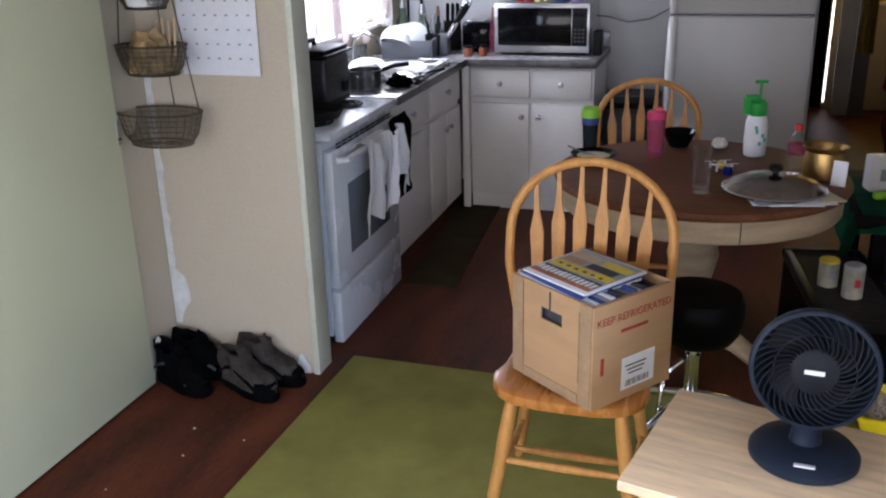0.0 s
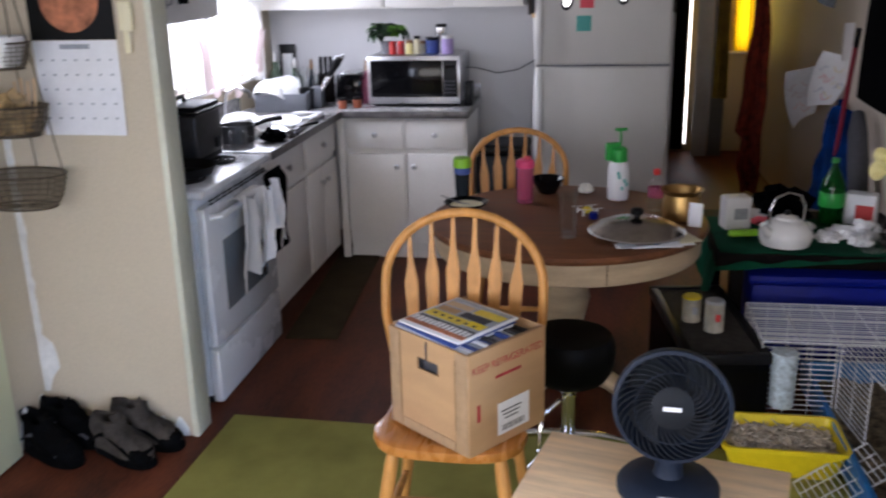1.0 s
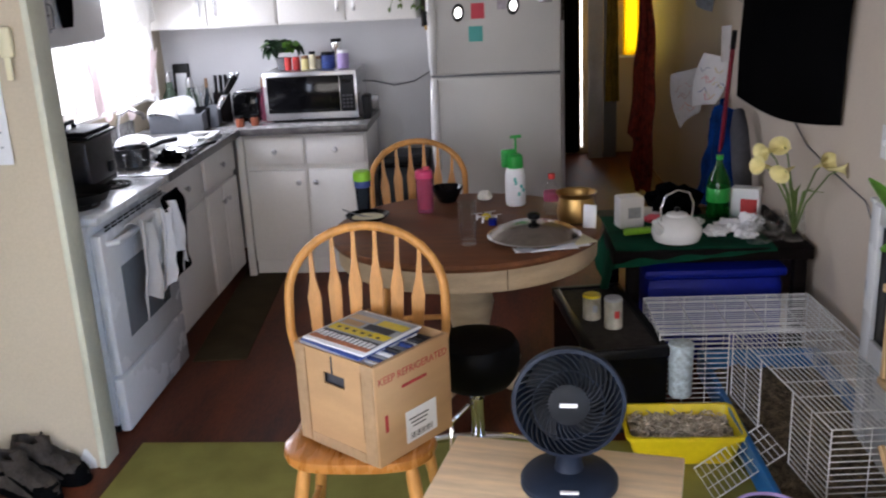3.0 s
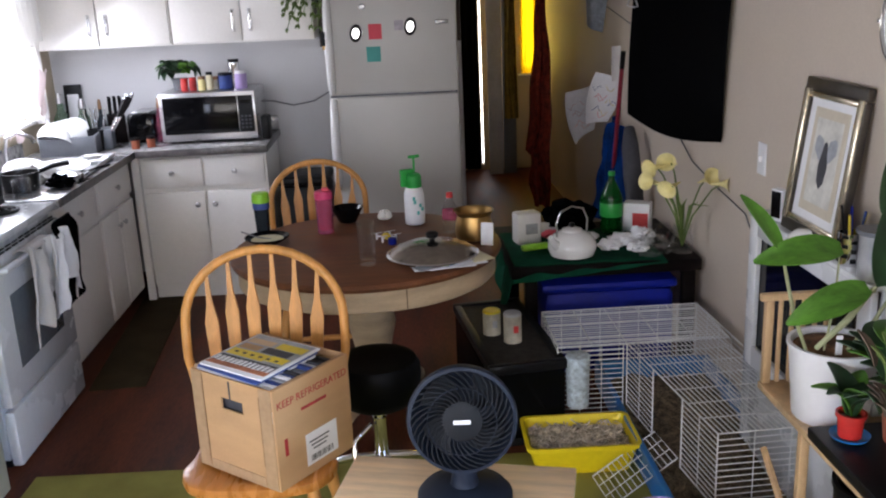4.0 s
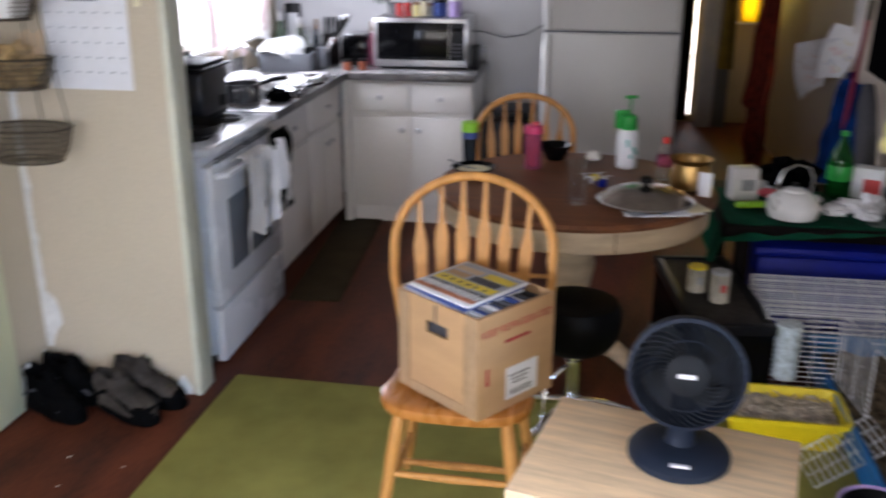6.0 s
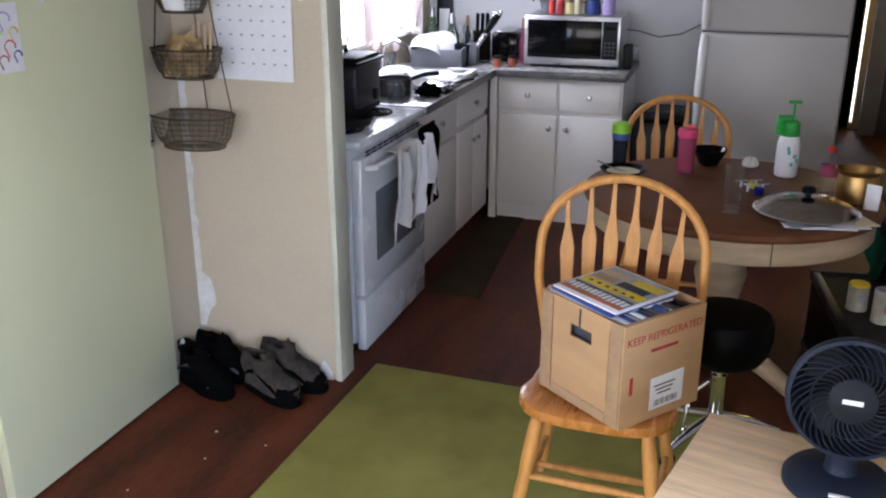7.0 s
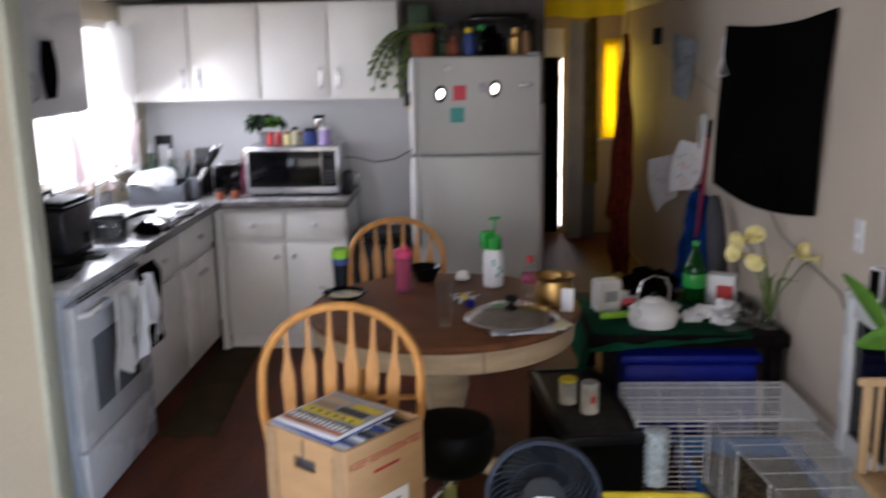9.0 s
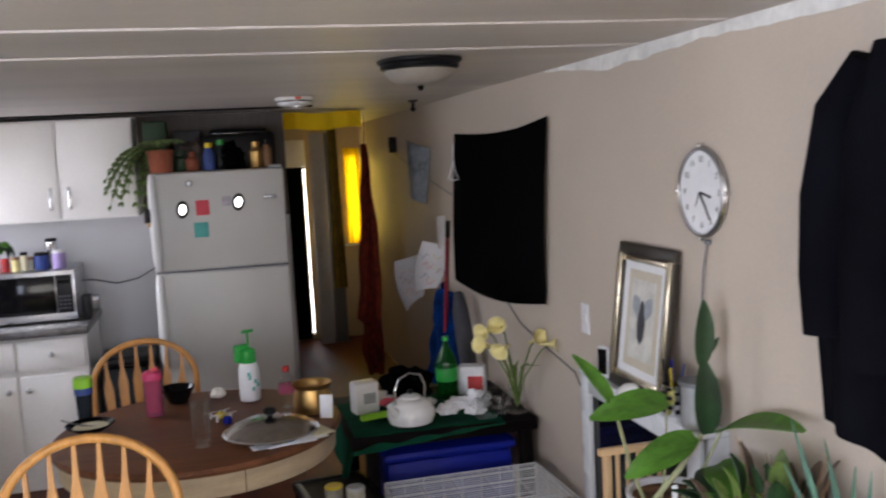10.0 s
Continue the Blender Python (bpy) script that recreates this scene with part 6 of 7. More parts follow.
def coat_body(u, v):
    a = math.pi * u
    half = 0.20 + 0.09 * min(1, v * 3.2) + 0.02 * math.sin(4 * v) - 0.05 * max(0, v - 0.72) * 2
    x = XR - 0.015 - (0.10 + 0.03 * v) * math.sin(a) - 0.010 * math.sin(11 * a + 4 * v)
    return Vector((x, 1.18 + half * math.cos(a) * (1 + 0.52 * v * (math.cos(a) > 0)), 1.95 - 0.83 * v - 0.05 * abs(math.cos(a)) * (1 - v)))


sheet(bm, coat_body, 44, 24, 0.006)
part("body", bm, M["coat"], ct)
bm = B()
tube(bm, [(XR - 0.07, 1.38, 1.90), (XR - 0.085, 1.435, 1.80), (XR - 0.09, 1.47, 1.62), (XR - 0.09, 1.48, 1.45), (XR - 0.085, 1.47, 1.33)], [0.04, 0.062, 0.068, 0.066, 0.068], 16)
part("sleeve", bm, M["coat"], ct)
bm = B()
tube(bm, [(XR - 0.10, 1.29, 1.92), (XR - 0.14, 1.28, 1.75), (XR - 0.15, 1.28, 1.5), (XR - 0.15, 1.27, 1.30)], [0.03, 0.055, 0.06, 0.06], 16)
part("sleeve", bm, M["coat"], ct)
bm = B()
tube(bm, [(XR - 0.06, 1.18, 1.96), (XR - 0.03, 1.18, 2.0), (XR - 0.004, 1.18, 1.99)], 0.006, 6)
part("hook", bm, M["steel"], ct)

# papers, jacket and broom by the hall
for nm, m_, w, h, lab in (("paper_drawing", pose(1.70, 5.22, 1.05, 4, 14, 32), 0.21, 0.31, "white paper with a coloured child's drawing"), ("paper_drawing", pose(1.63, 5.50, 0.93, 3, -14, 28), 0.20, 0.34, "grey printed paper hanging on the wall")):
    t = thing(nm, m_, lab, "paper", "papers by the hall")
    part("sheet", sheet(B(), lambda u, v: Vector((w * (u - 0.5) * (0.72 + 0.28 * math.sin(2.6 * v + 0.4)), 0.03 * math.sin(3 * u + 2 * v), h * (v - 0.5) * (1 - 0.25 * u * (v < 0.5)))), 14, 14, 0.0015), M["paper"] if "child" in lab else mat("grubby_grey_paper", (0.50, 0.49, 0.50), 0.85, var=0.1), t)
    rnd = random.Random(3)
    for k in range(9):
        bm = B()
        x0, z0 = rnd.uniform(-0.08, 0.05), rnd.uniform(-0.1, 0.1)
        tube(bm, [(x0 + 0.02 * q, 0.03 * math.sin(3 * ((x0 + 0.02 * q) / w + 0.5) + 2 * (z0 / h + 0.5)) - 0.004, z0 + 0.02 * math.sin(q * 2 + k)) for q in range(4)], 0.0016, 4)
        part("scribble", bm, M[("rose", "blue_print", "yellow_print")[k // 3]] if "child" in lab else M["orange_print"], t)
single("paper_note", sheet(B(), lambda u, v: Vector((0.09 * (u - 0.5), 0.012 * math.sin(3 * u), 0.2 * (v - 0.5))), 6, 6, 0.0015), M["paper"], pose(1.765, 5.15, 1.27, 0, 0, 40), "small white paper pinned to the wall", "paper")
single("poster", sheet(B(), lambda u, v: Vector((0.17 * (u - 0.5), 0.04 * math.sin(3 * u + v), 0.36 * (v - 0.5) - 0.05 * u)), 10, 10, 0.002), mat("faded_blue_grey_poster", (0.22, 0.24, 0.27), 0.7, var=0.35, scale=9), pose(1.735, 5.55, 1.66, 0, 4, 40), "curling blue grey poster on the wall", "poster")
bs = thing("wall_speaker", pose(1.79, 6.7, 1.83), "small black box on the wall", "speaker")
part("case", boxes(((0, 0, 0), (0.055, 0.08, 0.12)), bev=0.008), M["black"], bs)
jk = thing("jacket", pose(0, 0, 0), "blue nylon jacket hanging on the wall", "jacket")


def jacket(u, v):
    a = math.pi * u
    half = 0.16 + 0.22 * v
    return Vector((XR - 0.02 - (0.10 + 0.07 * v) * math.sin(a) - 0.014 * math.sin(9 * a + 5 * v) - 0.010 * math.sin(17 * v + 4 * a), 5.05 + half * math.cos(a), 0.93 - 0.56 * v + 0.03 * math.cos(3 * a)))


part("body", sheet(B(), jacket, 36, 18, 0.006), M["blue_cloth"], jk)
bm = B()
tube(bm, [(1.74, 4.72, 0.95), (1.72, 4.62, 0.88), (1.72, 4.55, 0.72), (1.73, 4.52, 0.55)], [0.03, 0.045, 0.05, 0.045], 12)
part("sleeve", bm, M["print_dark"], jk, "dark grey sleeve")
br = thing("broom", pose(0, 0, 0), "broom with a dark red handle leaning on the wall", "broom")
bm = B()
tube(bm, [(1.70, 4.745, 1.28), (1.70, 4.92, 0.68), (1.70, 5.095, 0.08)], 0.012, 10)
part("handle", bm, M["maroon"], br)
bm = B()
tube(bm, [(1.70, 4.718, 1.37), (1.70, 4.745, 1.28)], 0.014, 10)
part("grip", bm, M["black"], br)
part("brush", boxes(((1.70, 5.10, 0.05), (0.06, 0.28, 0.10)), bev=0.012), M["black"], br)

# ---- hall ----
sf = thing("hanging_scarf", pose(1.405, 6.0, 0), "rust and black patterned scarf hanging by the hall", "scarf")


def scarf(u, v):
    left = 0.012 + 0.13 * v ** 1.3 if v < 0.775 else 0.085 - 0.02 * (v - 0.775) / 0.225 + 0.02 * math.sin(30 * v)
    right = 0.018 + 0.055 * min(1, v * 2.2) - 0.02 * max(0, v - 0.5)
    x = 0.045 - left + (left + right) * u
    return Vector((x + 0.006 * math.sin(23 * v), 0.030 * math.sin(11 * u + 3 * v) + 0.012 * math.sin(25 * u), 1.84 - 1.60 * v - 0.03 * abs(u - 0.3) * v))


part("cloth", sheet(B(), scarf, 22, 40, 0.004), M["scarf"], sf)
bm = B()
tube(bm, [(0.05, 0, 1.835), (0.06, 0, 1.95), (0.06, 0, CEIL)], 0.004, 6)
part("cord", bm, M["black"], sf)
yc = thing("hall_curtain", pose((EX0 + EX1) / 2, YE - 0.03, EZ1 + 0.04), "yellow curtain glowing in front of a window", "curtain")
part("cloth", sheet(B(), lambda u, v: Vector((0.155 * (u - 0.5), 0.012 * math.sin(19 * u), -0.93 * v)), 20, 6, 0.002), M["curtain_yellow"], yc)
yd = thing("hall_drape", pose(1.50, 8.1, 0), "dull yellow drape hanging in the hall", "curtain")
part("cloth", sheet(B(), lambda u, v: Vector((0.11 * (u - 0.5) * (0.6 + 0.5 * v), 0.03 * math.sin(17 * u), 2.06 - 1.5 * v)), 20, 8, 0.003), mat("mustard_cloth", (0.33, 0.24, 0.04), 0.9, var=0.3, scale=8), yd)
bd = thing("door_curtain", pose(1.165, YE - 0.06, 0), "black curtain beside the back door glass", "curtain")
part("cloth", sheet(B(), lambda u, v: Vector((0.165 * (u - 0.5), 0.02 * math.sin(16 * u), 1.68 - 1.66 * v)), 20, 6, 0.003), M["black_cloth"], bd)
single("roller_blind", boxes(((0, 0, 0), (0.22, 0.03, 0.26)), bev=0.01), M["paper"], pose(1.18, YE - 0.05, 1.81), "rolled white blind over the back door", "blind")
for z in (1.50, 1.475, 1.45, 0.62, 0.595, 0.57):
    single("glazing_bar", boxes(((0, 0, 0), (0.05, 0.012, 0.007)), bev=0.002), M["black"], pose((GX0 + GX1) / 2, YE - 0.008, z), "thin black bar across the back door glass", "glazing bar", "bars of the back door glass")
gd = thing("folding_door", pose(1.45, 8.3, 0), "grey folding door panel standing half open", "door")
part("panel", boxes(((-0.075, 0, 1.0), (0.13, 0.025, 1.98)), bev=0.004), M["grey_light"], gd)
part("panel", boxes(((0.06, 0.02, 1.0), (0.12, 0.025, 1.98)), bev=0.004), M["grey"], gd)

vl = thing("yellow_valance", pose(1.16, 6.0, 2.0), "strip of yellow cloth across the hall top", "curtain")
part("cloth", sheet(B(), lambda u, v: Vector((0.58 * (u - 0.5), 0.02 * math.sin(21 * u), 0.068 - 0.115 * v + 0.008 * math.sin(9 * u))), 30, 4, 0.003), cloth_thin("bright_yellow_cloth", (0.95, 0.72, 0.01), 0.4), vl)

# ---- ceiling ----
cl = thing("ceiling_light", pose(1.15, 2.80, CEIL), "round ceiling light with a dark rim and white glass", "lamp")
part("canopy", lathe(B(), [(0.128, 0.0), (0.142, -0.004), (0.142, -0.012), (0.130, -0.020), (0.132, -0.032), (0.12, -0.038), (0.001, -0.038)], 40), M["black"], cl)
part("shade", lathe(B(), [(0.120, -0.034), (0.116, -0.050), (0.092, -0.072), (0.050, -0.086), (0.001, -0.088)], 40), mat("frosted_grey_glass", (0.27, 0.24, 0.21), 0.25, var=0.1, bump=0.02), cl)
part("finial", lathe(B(), [(0.008, -0.086), (0.012, -0.094), (0.006, -0.104), (0.001, -0.105)], 12), M["black"], cl)
sm = thing("ceiling_hook", pose(1.62, 5.1, CEIL), "small dark plant hook screwed to the ceiling", "hook")
part("plate", lathe(B(), [(0.03, 0), (0.03, -0.008), (0.012, -0.014), (0.001, -0.014)], 16), M["black"], sm)
part("knob", lathe(B(), [(0.010, -0.012), (0.010, -0.04), (0.018, -0.05), (0.012, -0.066), (0.001, -0.068)], 12), M["black"], sm)
sa = thing("smoke_alarm", pose(0.872, 4.46, CEIL), "glossy white smoke alarm with a red mark on the ceiling", "alarm")
part("base", lathe(B(), [(0.088, 0.0), (0.096, -0.004), (0.096, -0.016), (0.086, -0.019), (0.001, -0.019)], 32), M["batten"], sa)
part("cover", lathe(B(), [(0.084, -0.018), (0.088, -0.030), (0.080, -0.042), (0.060, -0.048), (0.001, -0.050)], 32), mat("glossy_white_plastic", (0.85, 0.85, 0.86), 0.12, var=0.05), sa)
part("vent", lathe(B(), [(0.0875, -0.020), (0.0895, -0.021), (0.0895, -0.024), (0.0875, -0.025)], 32), M["black"], sa, "dark vent slot")
part("mark", boxes(((0.012, -0.0955, -0.010), (0.030, 0.004, 0.012)), bev=0.001), mat("red_alarm_mark", (0.75, 0.10, 0.05), 0.4, var=0.05), sa, "red printed mark")

# ---- plant stand by the wall ----
ps = thing("plant_stand", pose(0, 0, 0), "pale slatted wooden plant stand", "stand")
for x in (1.555, 1.797):
    part("post", boxes(((x, 2.30, 0.6825), (0.024, 0.024, 0.263)), bev=0.003), M["slat"], ps)
    part("front_leg", boxes(((x, 2.02, 0.264), (0.026, 0.026, 0.528)), bev=0.003), M["slat"], ps)
    part("front_leg", boxes(((x, 1.30, 0.264), (0.026, 0.026, 0.528)), bev=0.003), M["slat"], ps)
part("top_rail", boxes(((1.672, 2.298, 0.825), (0.29, 0.022, 0.022)), bev=0.003), M["slat"], ps)
for k in range(6):
    part("slat", boxes(((1.590 + k * 0.035, 2.30, 0.683), (0.013, 0.010, 0.262)), bev=0.002), M["slat"], ps)
for k in range(3):
    part("shelf_board", boxes(((1.582 + k * 0.094, 1.795, 0.540), (0.088, 1.04, 0.022)), bev=0.003), M["slat"], ps)
PZ = 0.5515
bm = B()
tube(bm, [(1.555, 2.02, 0.16), (1.555, 2.28, 0.34)], 0.012, 6)
part("brace", bm, M["slat"], ps)


def leaf(bm7, base, tip, width, sag=0.0, cup=0.25, n=14, keel=0.0, up=(0, 0, 1)):
    base, tip = Vector(base), Vector(tip)
    d = tip - base
    side = d.cross(Vector(up)).normalized()
    nrm = side.cross(d).normalized()

    def f(u, v):
        w = width * max(0.02, math.sin(math.pi * (0.06 + 0.92 * u) ** 0.85)) ** 0.7
        s = (v - 0.5)
        return base + d * u + side * (w * s) + nrm * (sag * 4 * u * (1 - u) + cup * w * (abs(s) * 2) ** 1.5 * 0.5)
    return sheet(bm7, f, n, 6, 0.003)


def planter(name, x, y, z, r, h, body, label, rimw=0.004):
    p = thing(name, pose(x, y, z), label, "plant")
    part("pot", lathe(B(), [(r * 0.80, 0), (r * 0.83, 0.004), (r * 0.99, h - 0.012), (r + rimw, h - 0.010), (r + rimw, h), (r * 0.94, h), (r * 0.92, h - 0.02), (0.001, h - 0.022)], 36), M[body], p)
    part("soil", lathe(B(), [(r * 0.93, h - 0.026), (r * 0.9, h - 0.016), (r * 0.4, h - 0.008), (0.001, h - 0.012)], 24), M["soil"], p)
    return p


oc = planter("orchid_plant", 1.645, 2.07, PZ, 0.120, 0.218, "white_plastic", "large orchid with broad leaves in a white pot")
FACE = (0, -0.75, 0.65)
# leaves and stems, by their places in the room
for b, tp, w, sg, up, mt in (((1.448, 2.0, 1.065), (1.336, 2.0, 1.211), 0.046, 0.010, FACE, "leaf"), ((1.605, 2.0, 1.055), (1.375, 1.99, 1.035), 0.082, 0.022, FACE, "leaf"), ((1.685, 2.0, 0.945), (1.462, 1.97, 0.868), 0.085, 0.020, FACE, "leaf"),
                             ((1.745, 1.96, 0.965), (1.735, 1.585, 1.075), 0.095, 0.020, (-0.3, 0, 1), "leaf"), ((1.715, 1.94, 0.880), (1.655, 1.68, 0.850), 0.100, 0.030, (-0.4, 0, 1), "leaf"), ((1.70, 1.95, 0.87), (1.62, 1.76, 0.80), 0.085, 0.030, (-0.4, -0.3, 1), "leaf_dark"),
                             ((1.724, 2.0, 0.948), (1.716, 2.0, 1.160), 0.082, 0.006, (0, -1, 0.05), "leaf_dark"), ((1.712, 2.0, 1.145), (1.722, 2.0, 1.322), 0.060, 0.006, (0, -1, 0.05), "leaf_dark"), ((1.722, 2.0, 1.17), (1.765, 2.0, 1.215), 0.020, 0.004, (0, -1, 0.05), "leaf_dark")):
    part("leaf", leaf(B(), b, tp, w, sg, 0.25, up=up), M[mt], oc).location = (-1.645, -2.07, -PZ)
for pts, r_ in ((((1.56, 2.05, 0.75), (1.495, 2.0, 0.88), (1.448, 2.0, 1.07)), 0.0085), (((1.60, 2.04, 0.75), (1.60, 2.0, 0.90), (1.604, 2.0, 1.05)), 0.0055), (((1.575, 2.03, 0.77), (1.64, 2.0, 0.86), (1.705, 2.0, 0.945)), 0.013),
                (((1.66, 2.04, 0.75), (1.70, 1.98, 0.86), (1.745, 1.96, 0.965)), 0.008), (((1.66, 2.02, 0.75), (1.69, 1.97, 0.82), (1.715, 1.94, 0.88)), 0.008), (((1.705, 2.0, 0.93), (1.722, 2.0, 1.02), (1.714, 2.0, 1.15)), 0.006)):
    bm = B()
    tube(bm, pts, [r_ * 0.55, r_ * 0.7, r_ * 0.4], 8)
    part("stem", bm, M["stem"], oc).location = (-1.645, -2.07, -PZ)
part("plant_tag", boxes(((-0.02, -0.065, 0.225), (0.018, 0.003, 0.075)), bev=0.001), M["paper"], oc)

# black crate with small pots, further along the stand
cr = thing("black_crate", pose(1.665, 1.635, PZ), "low black plastic seed tray on the stand", "tray")
part("tray_body", boxes(((0, 0, 0.02), (0.28, 0.62, 0.035)), bev=0.008), M["black"], cr)
CZ = PZ + 0.0385
rp = planter("small_plant", 1.600, 1.865, CZ, 0.034, 0.072, "red", "small plant in a red pot on a blue saucer")
part("saucer", lathe(B(), [(0.03, 0.0), (0.046, 0.004), (0.050, 0.012), (0.046, 0.010), (0.034, 0.006)], 28), M["blue_tray"], rp, "blue saucer")
for k in range(7):
    a = k * 0.9
    part("leaf", leaf(B(), (0, 0, 0.062), (0.10 * math.cos(a), 0.10 * math.sin(a), 0.13 + 0.02 * (k % 3)), 0.06, 0.03, 0.3, 8), M["leaf" if k % 2 else "leaf_dark"], rp)
tp = planter("small_plant", 1.685, 1.60, CZ, 0.06, 0.11, "terracotta", "bushy small-leaved plant in a terracotta pot")
rnd = random.Random(31)
for k in range(150):
    a, e = rnd.uniform(0, 6.28), rnd.uniform(0.35, 1.5)
    r_ = rnd.uniform(0.12, 0.36)
    tip = Vector((r_ * math.cos(a) * math.cos(e), r_ * math.sin(a) * math.cos(e), 0.10 + r_ * math.sin(e)))
    tip.x = max(-0.16, min(tip.x, 0.115))
    root = tip * 0.78
    part("leaf", leaf(B(), root, tip + Vector((0, 0, 0.01)), rnd.uniform(0.022, 0.048), 0.01, 0.3, 6), M[("leaf_dark", "dry_leaf", "fern", "dry_leaf", "leaf_dark")[k % 5]], tp)
for k in range(16):
    a = k * 0.8
    bm = B()
    tube(bm, [(0, 0, 0.10), (0.03 * math.cos(a), 0.05 * math.sin(a), 0.24), (0.07 * math.cos(a), 0.16 * math.sin(a), 0.36 + 0.03 * (k % 4))], [0.003, 0.002, 0.001], 5)
    part("twig", bm, M["wood_brown"], tp)
dp = planter("leafy_plant", 1.715, 1.83, CZ, 0.05, 0.09, "terracotta", "dark leafy plant in a terracotta pot")
rnd = random.Random(77)
for k in range(46):
    a = rnd.uniform(0, 6.28)
    r_, z_ = rnd.uniform(0.03, 0.15), rnd.uniform(0.10, 0.30)
    root = Vector((0.3 * r_ * math.cos(a), 0.3 * r_ * math.sin(a), 0.08 + 0.4 * z_))
    tip = Vector((max(-0.16, min(0.05, r_ * math.cos(a) - 0.03)), r_ * math.sin(a), z_))
    part("leaf", leaf(B(), root, tip, rnd.uniform(0.04, 0.07), 0.012, 0.3, 6), M[("leaf_dark", "leaf_dark", "leaf")[k % 3]], dp)
al = planter("aloe_plant", 1.70, 1.38, CZ, 0.06, 0.10, "grey", "blue green aloe in a grey pot")
for k in range(9):
    a = k * 0.7 + 0.2
    bm = B()
    tube(bm, [(0.01 * math.cos(a), 0.01 * math.sin(a), 0.08), (0.05 * math.cos(a), 0.08 * math.sin(a), 0.30), (0.085 * math.cos(a), 0.20 * math.sin(a), 0.44 + 0.04 * (k % 3))], [0.015, 0.012, 0.001], 7, flat=0.5)
    part("leaf", bm, mat("blue_green_leaf", (0.10, 0.24, 0.17), 0.5, var=0.2) if k == 0 else bpy.data.materials["blue_green_leaf"], al)

# ---- entrance corner ----
hb = thing("hanging_basket", pose(-1.535, 2.695, 0), "three-tier hanging wire mesh basket", "basket")


def half_basket(r, z, h):
    bm8 = B()
    prof8 = [(r, z), (r * 0.98, z - 0.01), (r * 0.86, z - h * 0.7), (r * 0.70, z - h), (0.01, z - h)]
    for (r0, z0), (r1, z1) in zip(prof8[:-1], prof8[1:]):
        for k in range(27):
            a = math.pi + math.pi * 2 * k / 27
            p = (r0 * math.cos(a), 0.62 * r0 * math.sin(a), z0)
            q = (r1 * math.cos(a), 0.62 * r1 * math.sin(a), z1)
            tube(bm8, [p, q], 0.0011, 4)
    for j in range(7):
        f = j / 6
        rr = r * (1 - 0.28 * f ** 2)
        tube(bm8, [(rr * math.cos(a * math.pi / 14), 0.62 * rr * math.sin(a * math.pi / 14), z - h * f) for a in range(28)], 0.0036 if j in (0, 6) else 0.0011, 5, True)
    return bm8


for r, z, h in ((0.165, 1.055, 0.115), (0.135, 1.29, 0.10), (0.105, 1.50, 0.085)):
    bk = part("basket_tier", half_basket(r, z, h), M["mesh_wire"], hb)
    part("mesh", lathe(B(), [(r * 0.985, z), (r * 0.97, z - 0.02), (r * 0.86, z - h * 0.7), (r * 0.71, z - h * 0.99), (0.01, z - h * 0.99)], 32, sy=0.62), M["fine_mesh"], bk, "fine bronze wire mesh")
for k in range(3):
    a = [math.pi, 0.0, math.pi / 2][k]
    bm = B()
    tube(bm, [(0.165 * math.cos(a), 0.10 * math.sin(a), 1.055), (0.13 * math.cos(a), 0.08 * math.sin(a), 1.29), (0.10 * math.cos(a), 0.064 * math.sin(a), 1.50), (0.0, 0.06, 1.86)], 0.0028, 5)
    part("chain", bm, M["mesh_wire"], hb)
bm = B()
tube(bm, [(0, 0.06, 1.85), (0, 0.06, 1.90), (0, 0.10, 1.91), (0, 0.124, 1.90)], 0.004, 6)
part("hook", bm, M["mesh_wire"], hb)
crumple("bread_bag", -1.535, 2.695, 1.196, 0.070, 0.085, mat("tan_paper_bag", (0.48, 0.32, 0.14), 0.7, var=0.35, scale=12), 23, "tan food packets in the basket", "packet")
t = thing("white_dish", pose(-1.535, 2.695, 1.42), "white dish in the top basket", "dish")
part("dish_body", lathe(B(), [(0.05, 0), (0.06, 0.004), (0.085, 0.09), (0.088, 0.10), (0.082, 0.098), (0.055, 0.012), (0.001, 0.010)], 24), M["ceramic"], t)
tb_ = thing("salad_tongs", pose(-1.50, 2.71, 1.25), "wooden fork in the basket", "fork")
bm = B()
for k in range(4):
    tube(bm, [(0.02 * k - 0.01, 0, 0.0), (0.025 * k - 0.02, 0.01, 0.12 + 0.01 * (k % 2))], 0.005, 5)
part("prongs", bm, M["slat"], tb_)

ca = thing("wall_calendar", pose(-1.335, 2.8175, 1.17, 0, 0, 0), "wall calendar with a dark planet picture", "calendar")
part("page", sheet(B(), lambda u, v: Vector((0.315 * (u - 0.5), -0.002 - 0.010 * (1 - v) * u, 0.325 * v)), 10, 10, 0.0015), M["paper"], ca)
pg = part("picture", boxes(((0, -0.003, 0.465), (0.315, 0.002, 0.275))), M["black"], ca)
part("disc", lathe(B(), [(0.108, 0.0045), (0.108, 0.0055), (0.06, 0.006), (0.001, 0.006)], 40, at=(0, 0.46, 0), m=pose(0, 0, 0, 90)), M["orange_print"], pg, "orange planet")
for i in range(7):
    for j in range(5):
        bm = B()
        f = 1 - (0.04 + 0.05 * j) / 0.325
        box(bm, (-0.13 + i * 0.043, -0.0045 - 0.010 * (1 - f) * (0.5 + (-0.13 + i * 0.043) / 0.315) - 0.001, 0.26 - j * 0.05), (0.010, 0.001, 0.006))
        part("date_print", bm, M["print_grey"], ca)
part("header_print", boxes(((0, -0.0055, 0.305), (0.11, 0.001, 0.016))), M["print_grey"], ca)
t = thing("key_hook", pose(-1.13, 2.8175, 1.575), "yellowed plastic key holder on the wall", "key holder")
